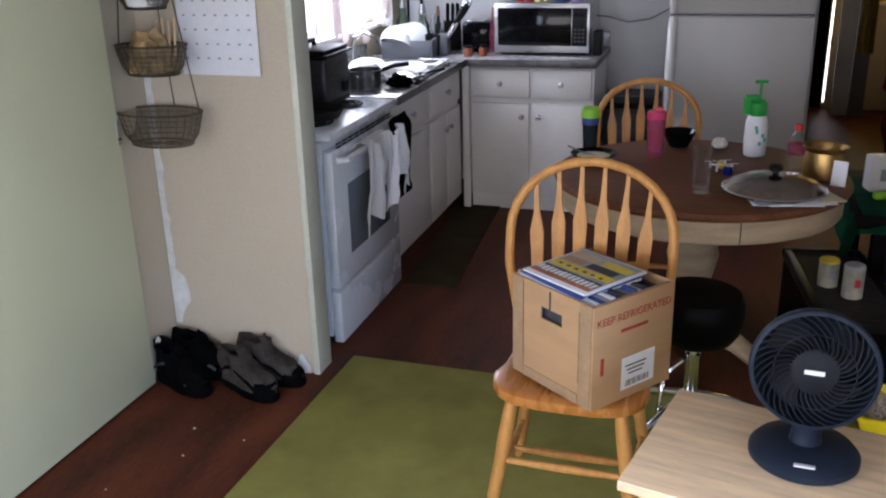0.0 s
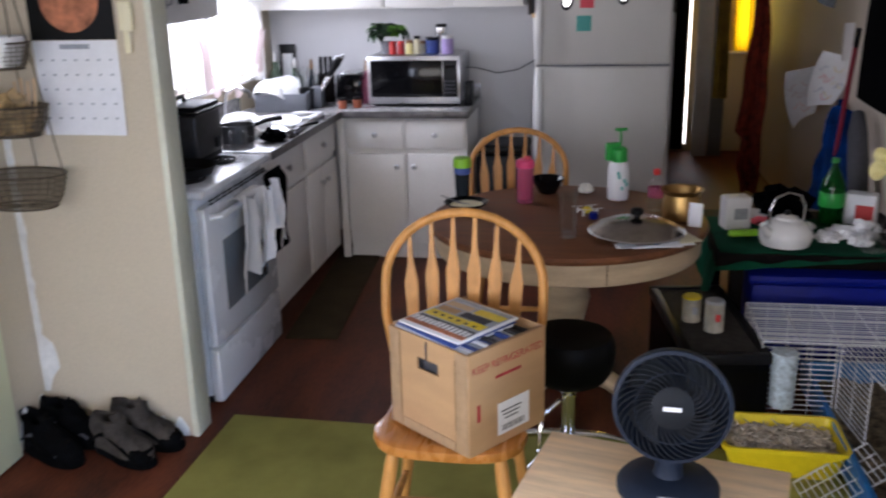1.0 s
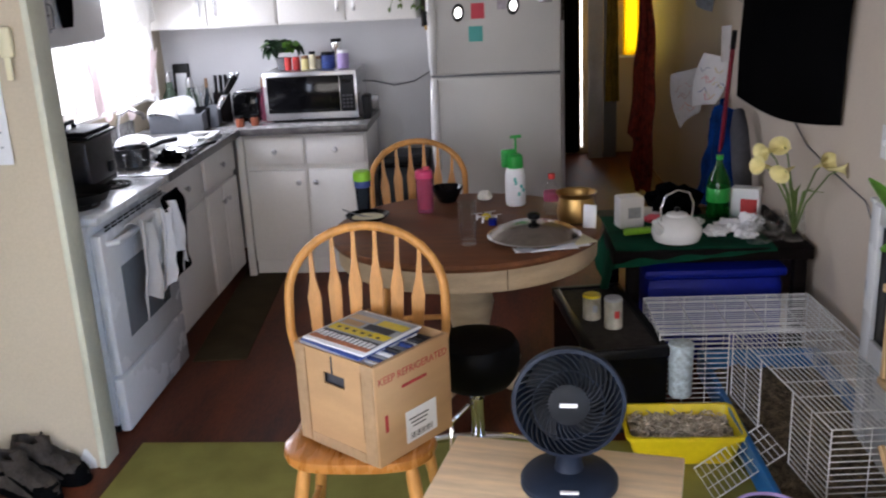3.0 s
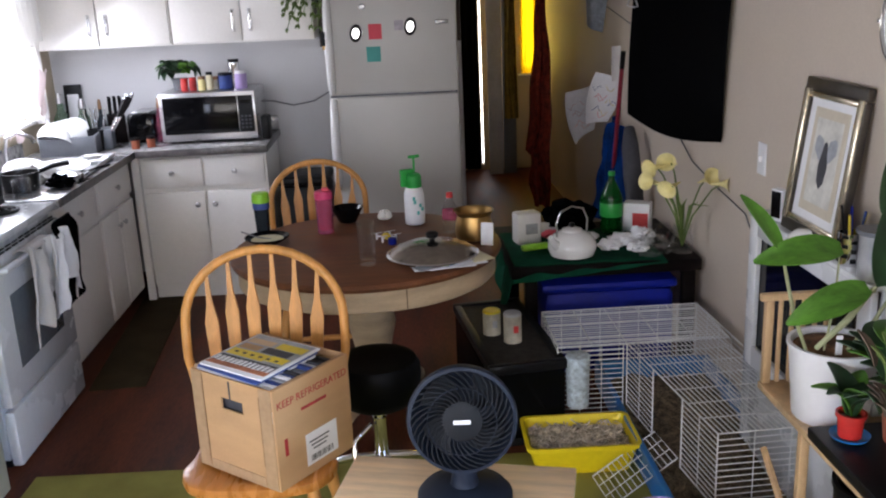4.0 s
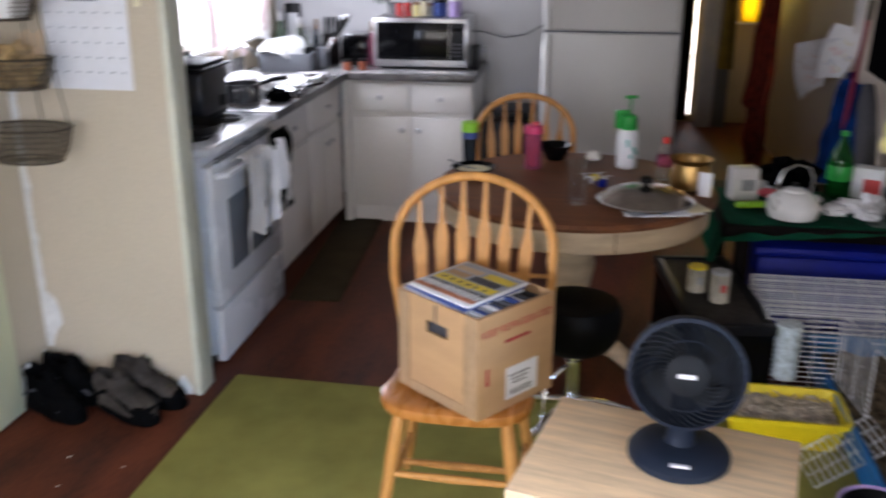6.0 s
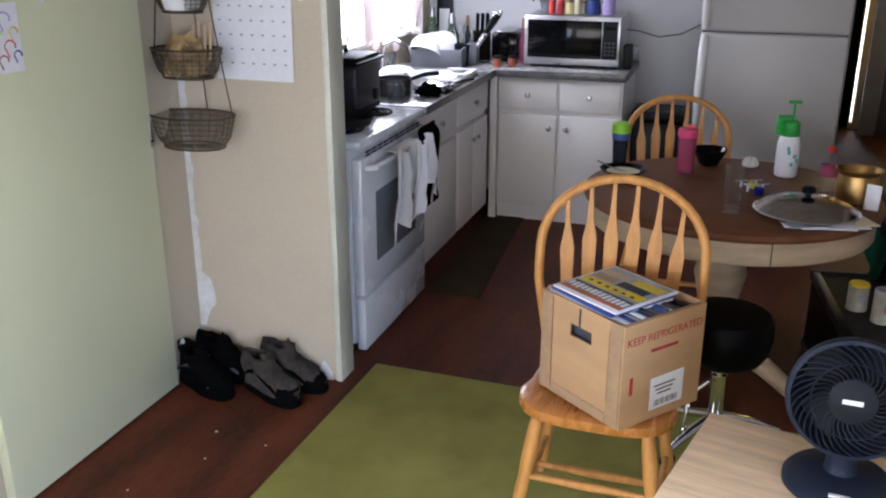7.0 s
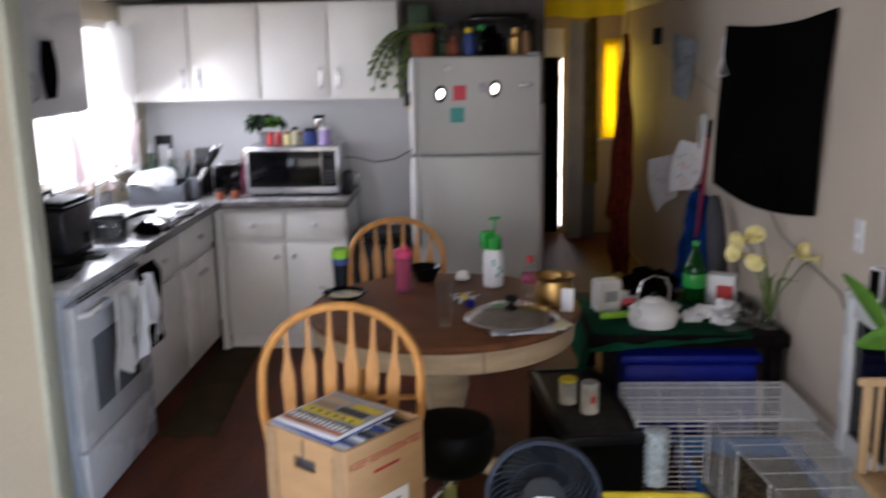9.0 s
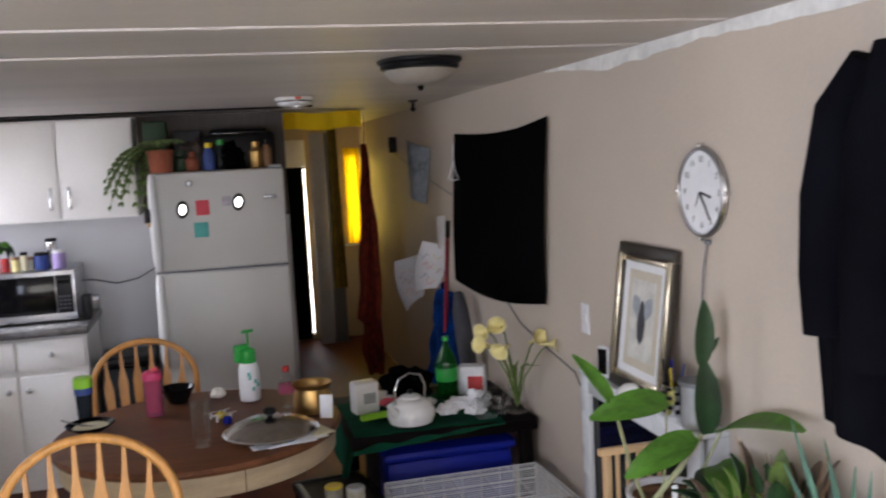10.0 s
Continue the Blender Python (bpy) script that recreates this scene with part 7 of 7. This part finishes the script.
part("holder", boxes(((0, -0.012, 0), (0.05, 0.024, 0.10)), bev=0.010), M["cream"], t)
part("key", boxes(((0, -0.02, -0.085), (0.022, 0.006, 0.075)), bev=0.003), M["cream"], t)
t = thing("child_drawing", pose(XL + 0.0435, 1.915, 1.40, 0, 0, 90), "child's painted paper taped to the door", "paper")
part("sheet", boxes(((0, -0.001, 0), (0.21, 0.001, 0.19))), M["paper"], t)
for x, z, mt, r in ((0.05, 0.045, "purple", 0.020), (0.08, 0.01, "yellow_print", 0.014), (0.06, -0.03, "rose", 0.018), (0.085, -0.055, "blue_print", 0.013), (0.03, -0.065, "orange_print", 0.015), (0.02, 0.01, "lime", 0.012)):
    bm = B()
    tube(bm, [(x + r * (1 + 0.3 * math.sin(3 * q)) * math.cos(q), -0.0022, z + r * 1.3 * math.sin(q)) for q in [0.55 * i for i in range(9)]], 0.0035, 6, flat=0.25)
    part("paint_stroke", bm, M[mt], t)


def heart(u, v):
    a = 2 * math.pi * u
    x = 16 * math.sin(a) ** 3
    z = 13 * math.cos(a) - 5 * math.cos(2 * a) - 2 * math.cos(3 * a) - math.cos(4 * a)
    return Vector((0.0030 * x * (0.02 + 0.98 * v), 0, 0.0034 * z * (0.02 + 0.98 * v)))


single("paper_heart", sheet(B(), heart, 48, 3, 0.001), M["paper"], pose(XL + 0.0425, 2.127, 1.534, 0, 0, 90), "white paper heart stuck to the door", "paper")


def shoe(name, m, upper, label, high):
    s = thing(name, m, label, "shoe", "shoes by the wall")
    n = 26

    def ring(k, sx, sy, z, yo=0):
        out = []
        for i in range(n):
            a = 2 * math.pi * i / n
            y = math.cos(a)
            w = 0.052 if y > 0 else 0.043
            s_ = math.sin(a)
            out.append((w * sx * math.copysign(abs(s_) ** 0.75, s_), 0.15 * sy * math.copysign(abs(y) ** 0.8, y) + yo, z))
        return out
    bm9 = B()
    rr = [bm9.verts.new(p) for p in ring(0, 1.06, 1.02, 0)], [bm9.verts.new(p) for p in ring(0, 1.10, 1.04, 0.012)], [bm9.verts.new(p) for p in ring(0, 1.04, 1.0, 0.030)]
    for a, b in zip(rr, rr[1:]):
        for i in range(n):
            bm9.faces.new((a[i], a[(i + 1) % n], b[(i + 1) % n], b[i]))
    bm9.faces.new(rr[0])
    bm9.faces.new(rr[-1])
    bmesh.ops.recalc_face_normals(bm9, faces=bm9.faces[:])
    part("sole", bm9, M["sole"], s)
    bm9 = B()
    levels = [(1.0, 0.99, 0.028, 0.0), (1.0, 0.97, 0.05, 0.0), (0.96, 0.86, 0.076, -0.018), (0.90, 0.66, 0.098, -0.045), (0.80, 0.50, 0.116, -0.068), (0.84, 0.47, high, -0.074), (0.66, 0.37, high - 0.003, -0.074), (0.56, 0.30, 0.085, -0.072)]
    rs = []
    for sx, sy, z, yo in levels:
        rs.append([bm9.verts.new((x, y, zz + (0.012 * max(0, (yo - y) / 0.07) if z > 0.09 else 0))) for x, y, zz in ring(0, sx, sy, z, yo)])
    for a, b in zip(rs, rs[1:]):
        for i in range(n):
            bm9.faces.new((a[i], a[(i + 1) % n], b[(i + 1) % n], b[i]))
    bm9.faces.new(rs[0])
    bm9.faces.new(rs[-1])
    bmesh.ops.recalc_face_normals(bm9, faces=bm9.faces[:])
    bmesh.ops.subdivide_edges(bm9, edges=bm9.edges[:], cuts=1, use_grid_fill=True)
    for v in bm9.verts:
        if v.co.z > 0.035:
            v.co += Vector((noise.noise(v.co * 22 + m.translation * 9), noise.noise(v.co * 25), noise.noise(v.co * 19 + m.translation * 5))) * 0.019
    part("upper", bm9, upper, s)
    bm9 = B()
    for k in range(4):
        f = k / 3
        z = 0.078 + 0.03 * f
        y = 0.05 - 0.055 * f
        tube(bm9, [(-0.026, y, z - 0.006), (0, y + 0.004, z + 0.007), (0.026, y, z - 0.006)], 0.003, 5)
    part("laces", bm9, M["sole"], s)
    for sx in (-1, 1):
        bm9 = B()
        tube(bm9, [(sx * 0.047, 0.085, 0.045), (sx * 0.043, 0.02, 0.075), (sx * 0.040, -0.04, 0.10), (sx * 0.040, -0.09, 0.085), (sx * 0.040, -0.125, 0.055)], [0.006, 0.009, 0.010, 0.009, 0.006], 6, flat=0.5)
        part("side_band", bm9, M["sole"] if upper == M["suede"] else M["print_dark"], s)
    bm9 = B()
    sheet(bm9, lambda u, v: Vector((0.030 * (u - 0.5) * (1 + 0.5 * v), 0.02 - 0.055 * v + 0.01 * math.sin(3 * u), 0.085 + (high - 0.062) * v)), 6, 6, 0.006)
    part("tongue", bm9, upper, s)
    part("toe_cap", lathe(B(), [(0.051, 0.0), (0.050, 0.018), (0.040, 0.036), (0.001, 0.042)], 16, at=(0, 0.098, 0.026), sy=0.98), M["sole"], s)
    return s


shoe("walking_shoe", pose(-1.525, 2.605, 0, 0, 0, -112), M["sole"], "worn black walking shoe on the floor", 0.142)
shoe("walking_shoe", pose(-1.495, 2.728, 0, 0, 0, -98), M["sole"], "worn black walking shoe by the wall", 0.15)
shoe("hiking_boot", pose(-1.255, 2.635, 0, 0, 0, -113), M["suede"], "grey brown suede hiking shoe on the floor", 0.145)
shoe("hiking_boot", pose(-1.215, 2.745, 0, 0, 0, -101), M["suede"], "grey brown suede hiking shoe by the wall", 0.158)

rnd = random.Random(90)
for k in range(6):
    crumple("paper_scrap", -1.50 + 0.42 * rnd.random(), 1.75 + 0.65 * rnd.random(), 0.0, 0.0025 + 0.003 * rnd.random(), 0.002, M["plaster"], 100 + k, "tiny white scrap lying on the floor", "scrap")

# ---- worktop clutter ----
CT = 0.911
dk = thing("dish_rack", pose(-1.40, 5.14, CT, 0, 0, 8), "grey plastic dish rack full of dishes", "dish rack")
part("tub", boxes(((0, 0, 0.012), (0.30, 0.36, 0.02)), ((0.145, 0, 0.06), (0.012, 0.36, 0.10)), ((-0.145, 0, 0.06), (0.012, 0.36, 0.10)), ((0, 0.175, 0.06), (0.28, 0.012, 0.10)), ((0, -0.175, 0.06), (0.28, 0.012, 0.10)), bev=0.004), M["grey"], dk)
for k in range(6):
    t = thing("plate", pose(-1.47 + 0.01 * k, 5.03 + 0.045 * k, CT + 0.10, 0, 0, 8) @ pose(0, 0, 0, 78, 0, 0), "white plate standing in the dish rack", "plate", "plates in the rack")
    part("plate_body", lathe(B(), [(0.05, 0), (0.055, 0.002), (0.085, 0.012), (0.086, 0.015), (0.055, 0.006), (0.001, 0.005)], 28), M["ceramic"], t)
t = thing("mixing_bowl", pose(-1.44, 5.0, CT + 0.108, 150, 10, 0), "white bowl upside down on the rack", "bowl")
part("bowl_body", lathe(B(), [(0.04, -0.045), (0.06, -0.04), (0.095, 0.02), (0.098, 0.03), (0.092, 0.029), (0.055, -0.034), (0.001, -0.036)], 28), M["ceramic"], t)
t = thing("utensil_pot", pose(-1.28, 5.20, CT), "dark utensil holder with steel cutlery", "utensils")
part("holder", lathe(B(), [(0.045, 0), (0.05, 0.004), (0.056, 0.12), (0.052, 0.12), (0.046, 0.01), (0.001, 0.008)], 20), M["black"], t)
rnd = random.Random(6)
for k in range(8):
    a = rnd.uniform(0, 6.28)
    bm = B()
    tube(bm, [(0.02 * math.cos(a), 0.02 * math.sin(a), 0.02), (0.06 * math.cos(a), 0.05 * math.sin(a), 0.20 + 0.05 * rnd.random())], [0.003, 0.007], 6, flat=0.5)
    part("cutlery", bm, M["chrome"], t)
kb = thing("knife_block", pose(-1.24, 5.46, CT, 0, 0, 20), "dark wooden knife block with black-handled knives", "knife block")
bm = B()
box(bm, (0, 0, 0.085), (0.10, 0.14, 0.17), 0.006)
part("block", bm, M["darkwood"], kb)
for k in range(6):
    bm = B()
    x, y = -0.03 + 0.03 * (k % 3), -0.04 + 0.05 * (k // 3)
    tube(bm, [(x, y, 0.165), (x, y - 0.02, 0.21), (x, y - 0.05, 0.28)], [0.010, 0.011, 0.012], 8, flat=0.6)
    kn = part("knife_handle", bm, M["black"], kb)
    part("rivet", lathe(B(), [(0.004, 0), (0.004, 0.002), (0.001, 0.003)], 8, m=pose(x + 0.007, y - 0.035, 0.25, 0, 90, 0)), M["chrome"], kn)
ts = thing("toaster", pose(-1.075, 5.50, CT), "black toaster with steel trim", "toaster")
part("body", boxes(((0, 0, 0.095), (0.17, 0.26, 0.17)), bev=0.03), M["black_glass"], ts)
part("top_trim", boxes(((0, 0, 0.178), (0.11, 0.21, 0.01)), bev=0.004), M["steel"], ts)
part("lever", boxes(((0.0, -0.138, 0.10), (0.03, 0.02, 0.02)), bev=0.004), M["black"], ts)
for x in (-0.05, 0.05):
    part("foot", boxes(((x, 0, 0.006), (0.02, 0.2, 0.012))), M["black"], ts)
for x, y, r, h, mt, lab in ((-0.965, 5.42, 0.033, 0.20, "glass_pink", "clear bottle with a pink label"), (-1.60, 5.56, 0.05, 0.24, "glass_jar", "tall greenish glass jar"), (-1.475, 5.58, 0.055, 0.20, "glass_jar", "wide greenish glass carafe"), (-1.375, 5.60, 0.026, 0.19, "glass_dark", "dark oil bottle"), (-1.31, 5.60, 0.03, 0.12, "wood_brown", "small amber bottle")):
    t = thing("glass_bottle", pose(x, y, CT), lab + " on the worktop", "bottle", "bottles on the worktop")
    part("bottle", lathe(B(), [(r * 0.9, 0), (r, 0.005), (r, h * 0.6), (r * 0.45, h * 0.82), (r * 0.4, h), (0.001, h)], 24), M[mt], t)
    part("stopper", lathe(B(), [(r * 0.45, h), (r * 0.46, h + 0.02), (r * 0.3, h + 0.06), (0.001, h + 0.06)], 16), M["wood_brown"] if r < 0.05 else M["steel"], t)
t = thing("picture_tile", pose(-1.555, 5.668, CT, -3, 0, 0), "dark arched picture leaning on the wall", "picture")
part("frame", boxes(((0, 0, 0.17), (0.11, 0.014, 0.34)), bev=0.006), M["black"], t)
part("tile", boxes(((0, -0.009, 0.20), (0.07, 0.004, 0.16)), bev=0.002), M["paper"], t)
for x, y in ((-1.055, 5.15), (-0.975, 5.19)):
    t = thing("spice_jar", pose(x, y, CT), "small jar with an orange label", "jar", "jars by the microwave")
    part("jar", lathe(B(), [(0.022, 0), (0.024, 0.003), (0.024, 0.05), (0.001, 0.05)], 18), M["terracotta"], t)
    part("lid", lathe(B(), [(0.023, 0.05), (0.024, 0.053), (0.023, 0.064), (0.001, 0.065)], 18), M["black"], t)
t = thing("knife_roll", pose(-1.235, 5.235, CT, 0, 0, 8), "black-handled knives and steel leaning out of the dish rack", "knives")
part("holder", boxes(((0, 0, 0.06), (0.07, 0.13, 0.12)), bev=0.010), M["grey"], t)
for k in range(7):
    bm = B()
    y, lean_ = -0.05 + 0.017 * k, 0.10 + 0.014 * (k % 3)
    tube(bm, [(-0.02, y, 0.02), (0.02 + lean_ * 0.4, y, 0.16), (0.02 + lean_ * 0.55, y, 0.185)], [0.004, 0.013, 0.010], 6, flat=0.35)
    bl = part("blade", bm, M["chrome"], t)
    bm = B()
    tube(bm, [(0.02 + lean_ * 0.55, y, 0.185), (0.02 + lean_ * 0.9, y, 0.245), (0.02 + lean_ * 1.12, y, 0.285 + 0.012 * (k % 2))], [0.010, 0.012, 0.013], 8, flat=0.7)
    part("handle", bm, M["black"], bl, "black handle")
    part("pommel", lathe(B(), [(0.009, -0.004), (0.011, 0.002), (0.008, 0.009), (0.001, 0.010)], 10, at=(0.022 + lean_ * 1.12, y, 0.287 + 0.012 * (k % 2))), M["chrome"], bl)
t = thing("glass_mug", pose(-1.16, 3.76, 0.918), "clear glass mug by the slow cooker", "mug")
part("mug_body", lathe(B(), [(0.035, 0), (0.038, 0.004), (0.040, 0.10), (0.037, 0.10), (0.034, 0.012), (0.001, 0.010)], 24), M["glass"], t)
bm = B()
tube(bm, [(0.037, 0, 0.08), (0.065, 0, 0.075), (0.068, 0, 0.045), (0.038, 0, 0.025)], 0.005, 8)
part("handle", bm, M["glass"], t)
t = thing("saucepan", pose(-1.28, 4.05, CT, 0, 0, 30), "dark saucepan tipped on the worktop", "pan")
part("pan_body", lathe(B(), [(0.07, 0), (0.078, 0.005), (0.085, 0.09), (0.082, 0.09), (0.074, 0.010), (0.001, 0.008)], 28), M["dark_steel"], t)
bm = B()
tube(bm, [(0.08, 0, 0.08), (0.15, 0, 0.10), (0.22, 0, 0.105)], [0.010, 0.012, 0.012], 8)
part("handle", bm, M["black"], t)
crumple("foil", -1.13, 4.24, CT, 0.075, 0.028, M["chrome"], 41, "crumpled tin foil on the worktop", "foil")
crumple("dark_cloth", -1.12, 4.10, CT, 0.06, 0.035, M["black_cloth"], 44, "crumpled black cloth on the worktop", "cloth")
crumple("dish_cloth", -1.33, 4.22, CT, 0.09, 0.05, M["towel"], 47, "crumpled white cloth by the sink", "cloth")
t = thing("dish_pile", pose(-1.36, 4.78, CT - 0.16), "white dishes stacked in the sink", "dishes")
for k in range(7):
    part("plate", lathe(B(), [(0.06, 0.024 * k), (0.07, 0.024 * k + 0.003), (0.118, 0.024 * k + 0.017), (0.119, 0.024 * k + 0.020), (0.07, 0.024 * k + 0.008), (0.001, 0.024 * k + 0.007)], 28), M["ceramic"], t)
# white tray added beside the sink in place of sun glare on the worktop
t = thing("draining_tray", pose(-1.16, 4.56, CT + 0.0085, 0, 0, 3), "white tray standing in for the sunlit front of the worktop", "tray")
part("tray_base", boxes(((0, 0, 0.004), (0.17, 0.60, 0.008)), bev=0.003), M["white_plastic"], t)
for dx, dy, sx, sy in ((0.081, 0, 0.008, 0.60), (-0.081, 0, 0.008, 0.60), (0, 0.296, 0.154, 0.008), (0, -0.296, 0.154, 0.008)):
    part("tray_rim", boxes(((dx, dy, 0.014), (sx, sy, 0.012)), bev=0.002), M["white_plastic"], t)
for x, y, rr, tilt in ((-1.17, 4.42, 0.085, 12), (-1.15, 4.62, 0.075, -10), (-1.40, 4.40, 0.10, 18)):
    t = thing("side_plate", pose(x, y, CT + 0.035, tilt, tilt / 2, 0), "white side plate drying by the sink", "plate", "plates by the sink")
    part("plate_body", lathe(B(), [(rr * 0.6, 0), (rr * 0.66, 0.002), (rr, 0.013), (rr * 1.01, 0.016), (rr * 0.64, 0.006), (0.001, 0.005)], 28), M["ceramic"], t)
t = thing("black_pan", pose(-1.13, 4.30, CT, 0, 0, 40), "small black pan lying by the sink", "pan")
part("pan_body", lathe(B(), [(0.055, 0), (0.062, 0.003), (0.078, 0.028), (0.080, 0.030), (0.074, 0.028), (0.057, 0.006), (0.001, 0.005)], 24), M["iron"], t)
bm = B()
tube(bm, [(0.075, 0, 0.024), (0.13, 0, 0.036), (0.19, 0, 0.040)], [0.009, 0.008, 0.010], 8, flat=0.6)
part("handle", bm, M["black"], t)
t = thing("dish_soap", pose(-1.56, 5.22, CT), "white dish soap bottle by the window", "bottle")
part("bottle", lathe(B(), [(0.03, 0), (0.034, 0.005), (0.034, 0.13), (0.014, 0.16), (0.012, 0.19), (0.001, 0.19)], 20), M["white_plastic"], t)

# ---- on the microwave ----
MT = 0.911 + 0.300
vp = planter("leafy_plant", -0.82, 5.42, MT, 0.045, 0.07, "grey", "small broad-leaved plant on the microwave")
rnd = random.Random(12)
for k in range(26):
    a = k * 0.75
    r_ = rnd.uniform(0.07, 0.17)
    part("leaf", leaf(B(), (0.3 * r_ * math.cos(a), 0.2 * r_ * math.sin(a), 0.10), (r_ * math.cos(a), 0.6 * r_ * math.sin(a) - 0.02, 0.06 + 0.12 * rnd.random()), 0.095, 0.035, 0.35, 8), M["leaf" if k % 4 == 0 else "leaf_dark"], vp)
for x, y, r, h, mt, lid, lab in ((-0.775, 5.33, 0.021, 0.055, "red", "red", "red spice jar"), (-0.725, 5.33, 0.022, 0.058, "print_red", "red", "dark red spice jar"), (-0.675, 5.34, 0.023, 0.062, "lily", "wood_brown", "amber spice jar"),
                                 (-0.63, 5.35, 0.020, 0.085, "cream", "black", "tall spice jar"), (-0.60, 5.37, 0.020, 0.055, "cream_tin", "wood_brown", "small cream spice jar"), (-0.545, 5.38, 0.038, 0.075, "blue_print", "black", "dark blue mug"), (-0.49, 5.41, 0.034, 0.15, "chrome", "black", "steel flask"), (-0.445, 5.35, 0.036, 0.085, "purple", "paper", "lilac plastic tub")):
    t = thing("kitchen_jar", pose(x, y, MT), lab + " on the microwave", "jar", "jars on the microwave")
    part("jar", lathe(B(), [(r * 0.95, 0), (r, 0.003), (r, h), (r * 0.9, h + 0.004), (0.001, h + 0.004)], 20), M[mt], t)
    part("lid", lathe(B(), [(r * 0.94, h + 0.003), (r * 0.96, h + 0.006), (r * 0.94, h + 0.020), (0.001, h + 0.021)], 20), M[lid], t)
bm = B()
tube(bm, [(-0.37, 5.45, 1.12), (-0.30, 5.60, 1.10), (-0.18, 5.66, 1.06), (-0.05, 5.67, 1.08), (0.06, 5.67, 1.14)], 0.0045, 6)
single("power_cord", bm, M["cable"], pose(0, 0, 0), "grey power cord sagging along the wall", "cord")
t = thing("plug_box", pose(-0.315, 5.32, CT), "black box beside the microwave", "box")
part("case", boxes(((0, 0, 0.07), (0.05, 0.10, 0.14)), bev=0.008), M["black"], t)

# ---- on top of the fridge ----
FT = 1.721
fp = planter("trailing_plant", 0.16, 5.28, FT, 0.075, 0.13, "terracotta", "trailing fern in a terracotta pot on the fridge")
rnd = random.Random(14)
for k in range(20):
    a = radians(rnd.uniform(110, 300))
    ln = rnd.uniform(0.20, 0.36)
    drop = rnd.uniform(0.04, 0.32)
    end = Vector((ln * math.cos(a), 0.5 * ln * math.sin(a) - 0.05, 0.13 - drop))
    if end.x > -0.10:
        end.z = max(end.z, 0.17)
    mid = Vector((0.55 * end.x, 0.55 * end.y, 0.20 + 0.03 * rnd.random()))
    bm = B()
    pts = [Vector((0, 0, 0.12)) * (1 - s) ** 2 + mid * 2 * s * (1 - s) + end * s * s for s in [q / 10 for q in range(11)]]
    tube(bm, pts, 0.0022, 5)
    for i in range(2, 11):
        d = (pts[i] - pts[i - 1]).normalized()
        sd_ = d.cross(Vector((0, 0, 1))).normalized()
        for s in (-1, 1):
            leaf(bm, pts[i], pts[i] + sd_ * s * 0.034 + d * 0.020 - Vector((0, 0, 0.006)), 0.018, 0.004, 0.2, 4)
    part("frond", bm, M["fern"], fp)
for x, y, r, h, mt, lid, lab in ((0.43, 5.30, 0.036, 0.135, "blue_print", "yellow", "dark violet bottle with a yellow cap"), (0.50, 5.34, 0.036, 0.15, "glass_dark", "green", "dark bottle with a green cap"), (0.70, 5.30, 0.040, 0.13, "gold", "gold", "brown jar with a gold lid"),
                                 (0.33, 5.36, 0.04, 0.09, "terracotta", "terracotta", "small clay pot"), (0.27, 5.40, 0.06, 0.10, "leaf_dark", "leaf_dark", "dark green tin"), (0.76, 5.33, 0.034, 0.14, "wood_brown", "black", "brown glass bottle")):
    t = thing("bottle", pose(x, y, FT), lab + " on the fridge", "bottle", "things on the fridge")
    part("bottle", lathe(B(), [(r * 0.95, 0), (r, 0.004), (r, h * 0.75), (r * 0.6, h * 0.9), (r * 0.55, h), (0.001, h)], 20), M[mt], t)
    part("cap", lathe(B(), [(r * 0.62, h - 0.004), (r * 0.64, h), (r * 0.62, h + 0.024), (0.001, h + 0.025)], 16), M[lid], t)
t = thing("black_appliance", pose(0.61, 5.48, FT), "black kitchen appliance on the fridge", "appliance")
part("body", boxes(((0, 0, 0.10), (0.42, 0.22, 0.21)), bev=0.02), M["black"], t)
part("cover", boxes(((0, 0, 0.215), (0.34, 0.19, 0.045)), bev=0.015), M["black_glass"], t)
single("storage_tin", boxes(((0, 0, 0.15), (0.13, 0.10, 0.30)), bev=0.008), M["leaf_dark"], pose(0.13, 5.46, FT), "tall dark green storage tin on the fridge", "tin")
single("dark_carton", boxes(((0, 0, 0.12), (0.16, 0.08, 0.24)), bev=0.006), M["print_dark"], pose(0.31, 5.54, FT), "dark carton standing on the fridge", "box")
crumple("black_bag", 0.55, 5.36, FT, 0.085, 0.085, M["black_cloth"], 52, "crumpled black bag on the fridge", "bag")
crumple("black_bag", 0.34, 5.44, FT, 0.09, 0.10, M["brown_streaked"], 55, "dark brown bundle on the fridge", "bundle")
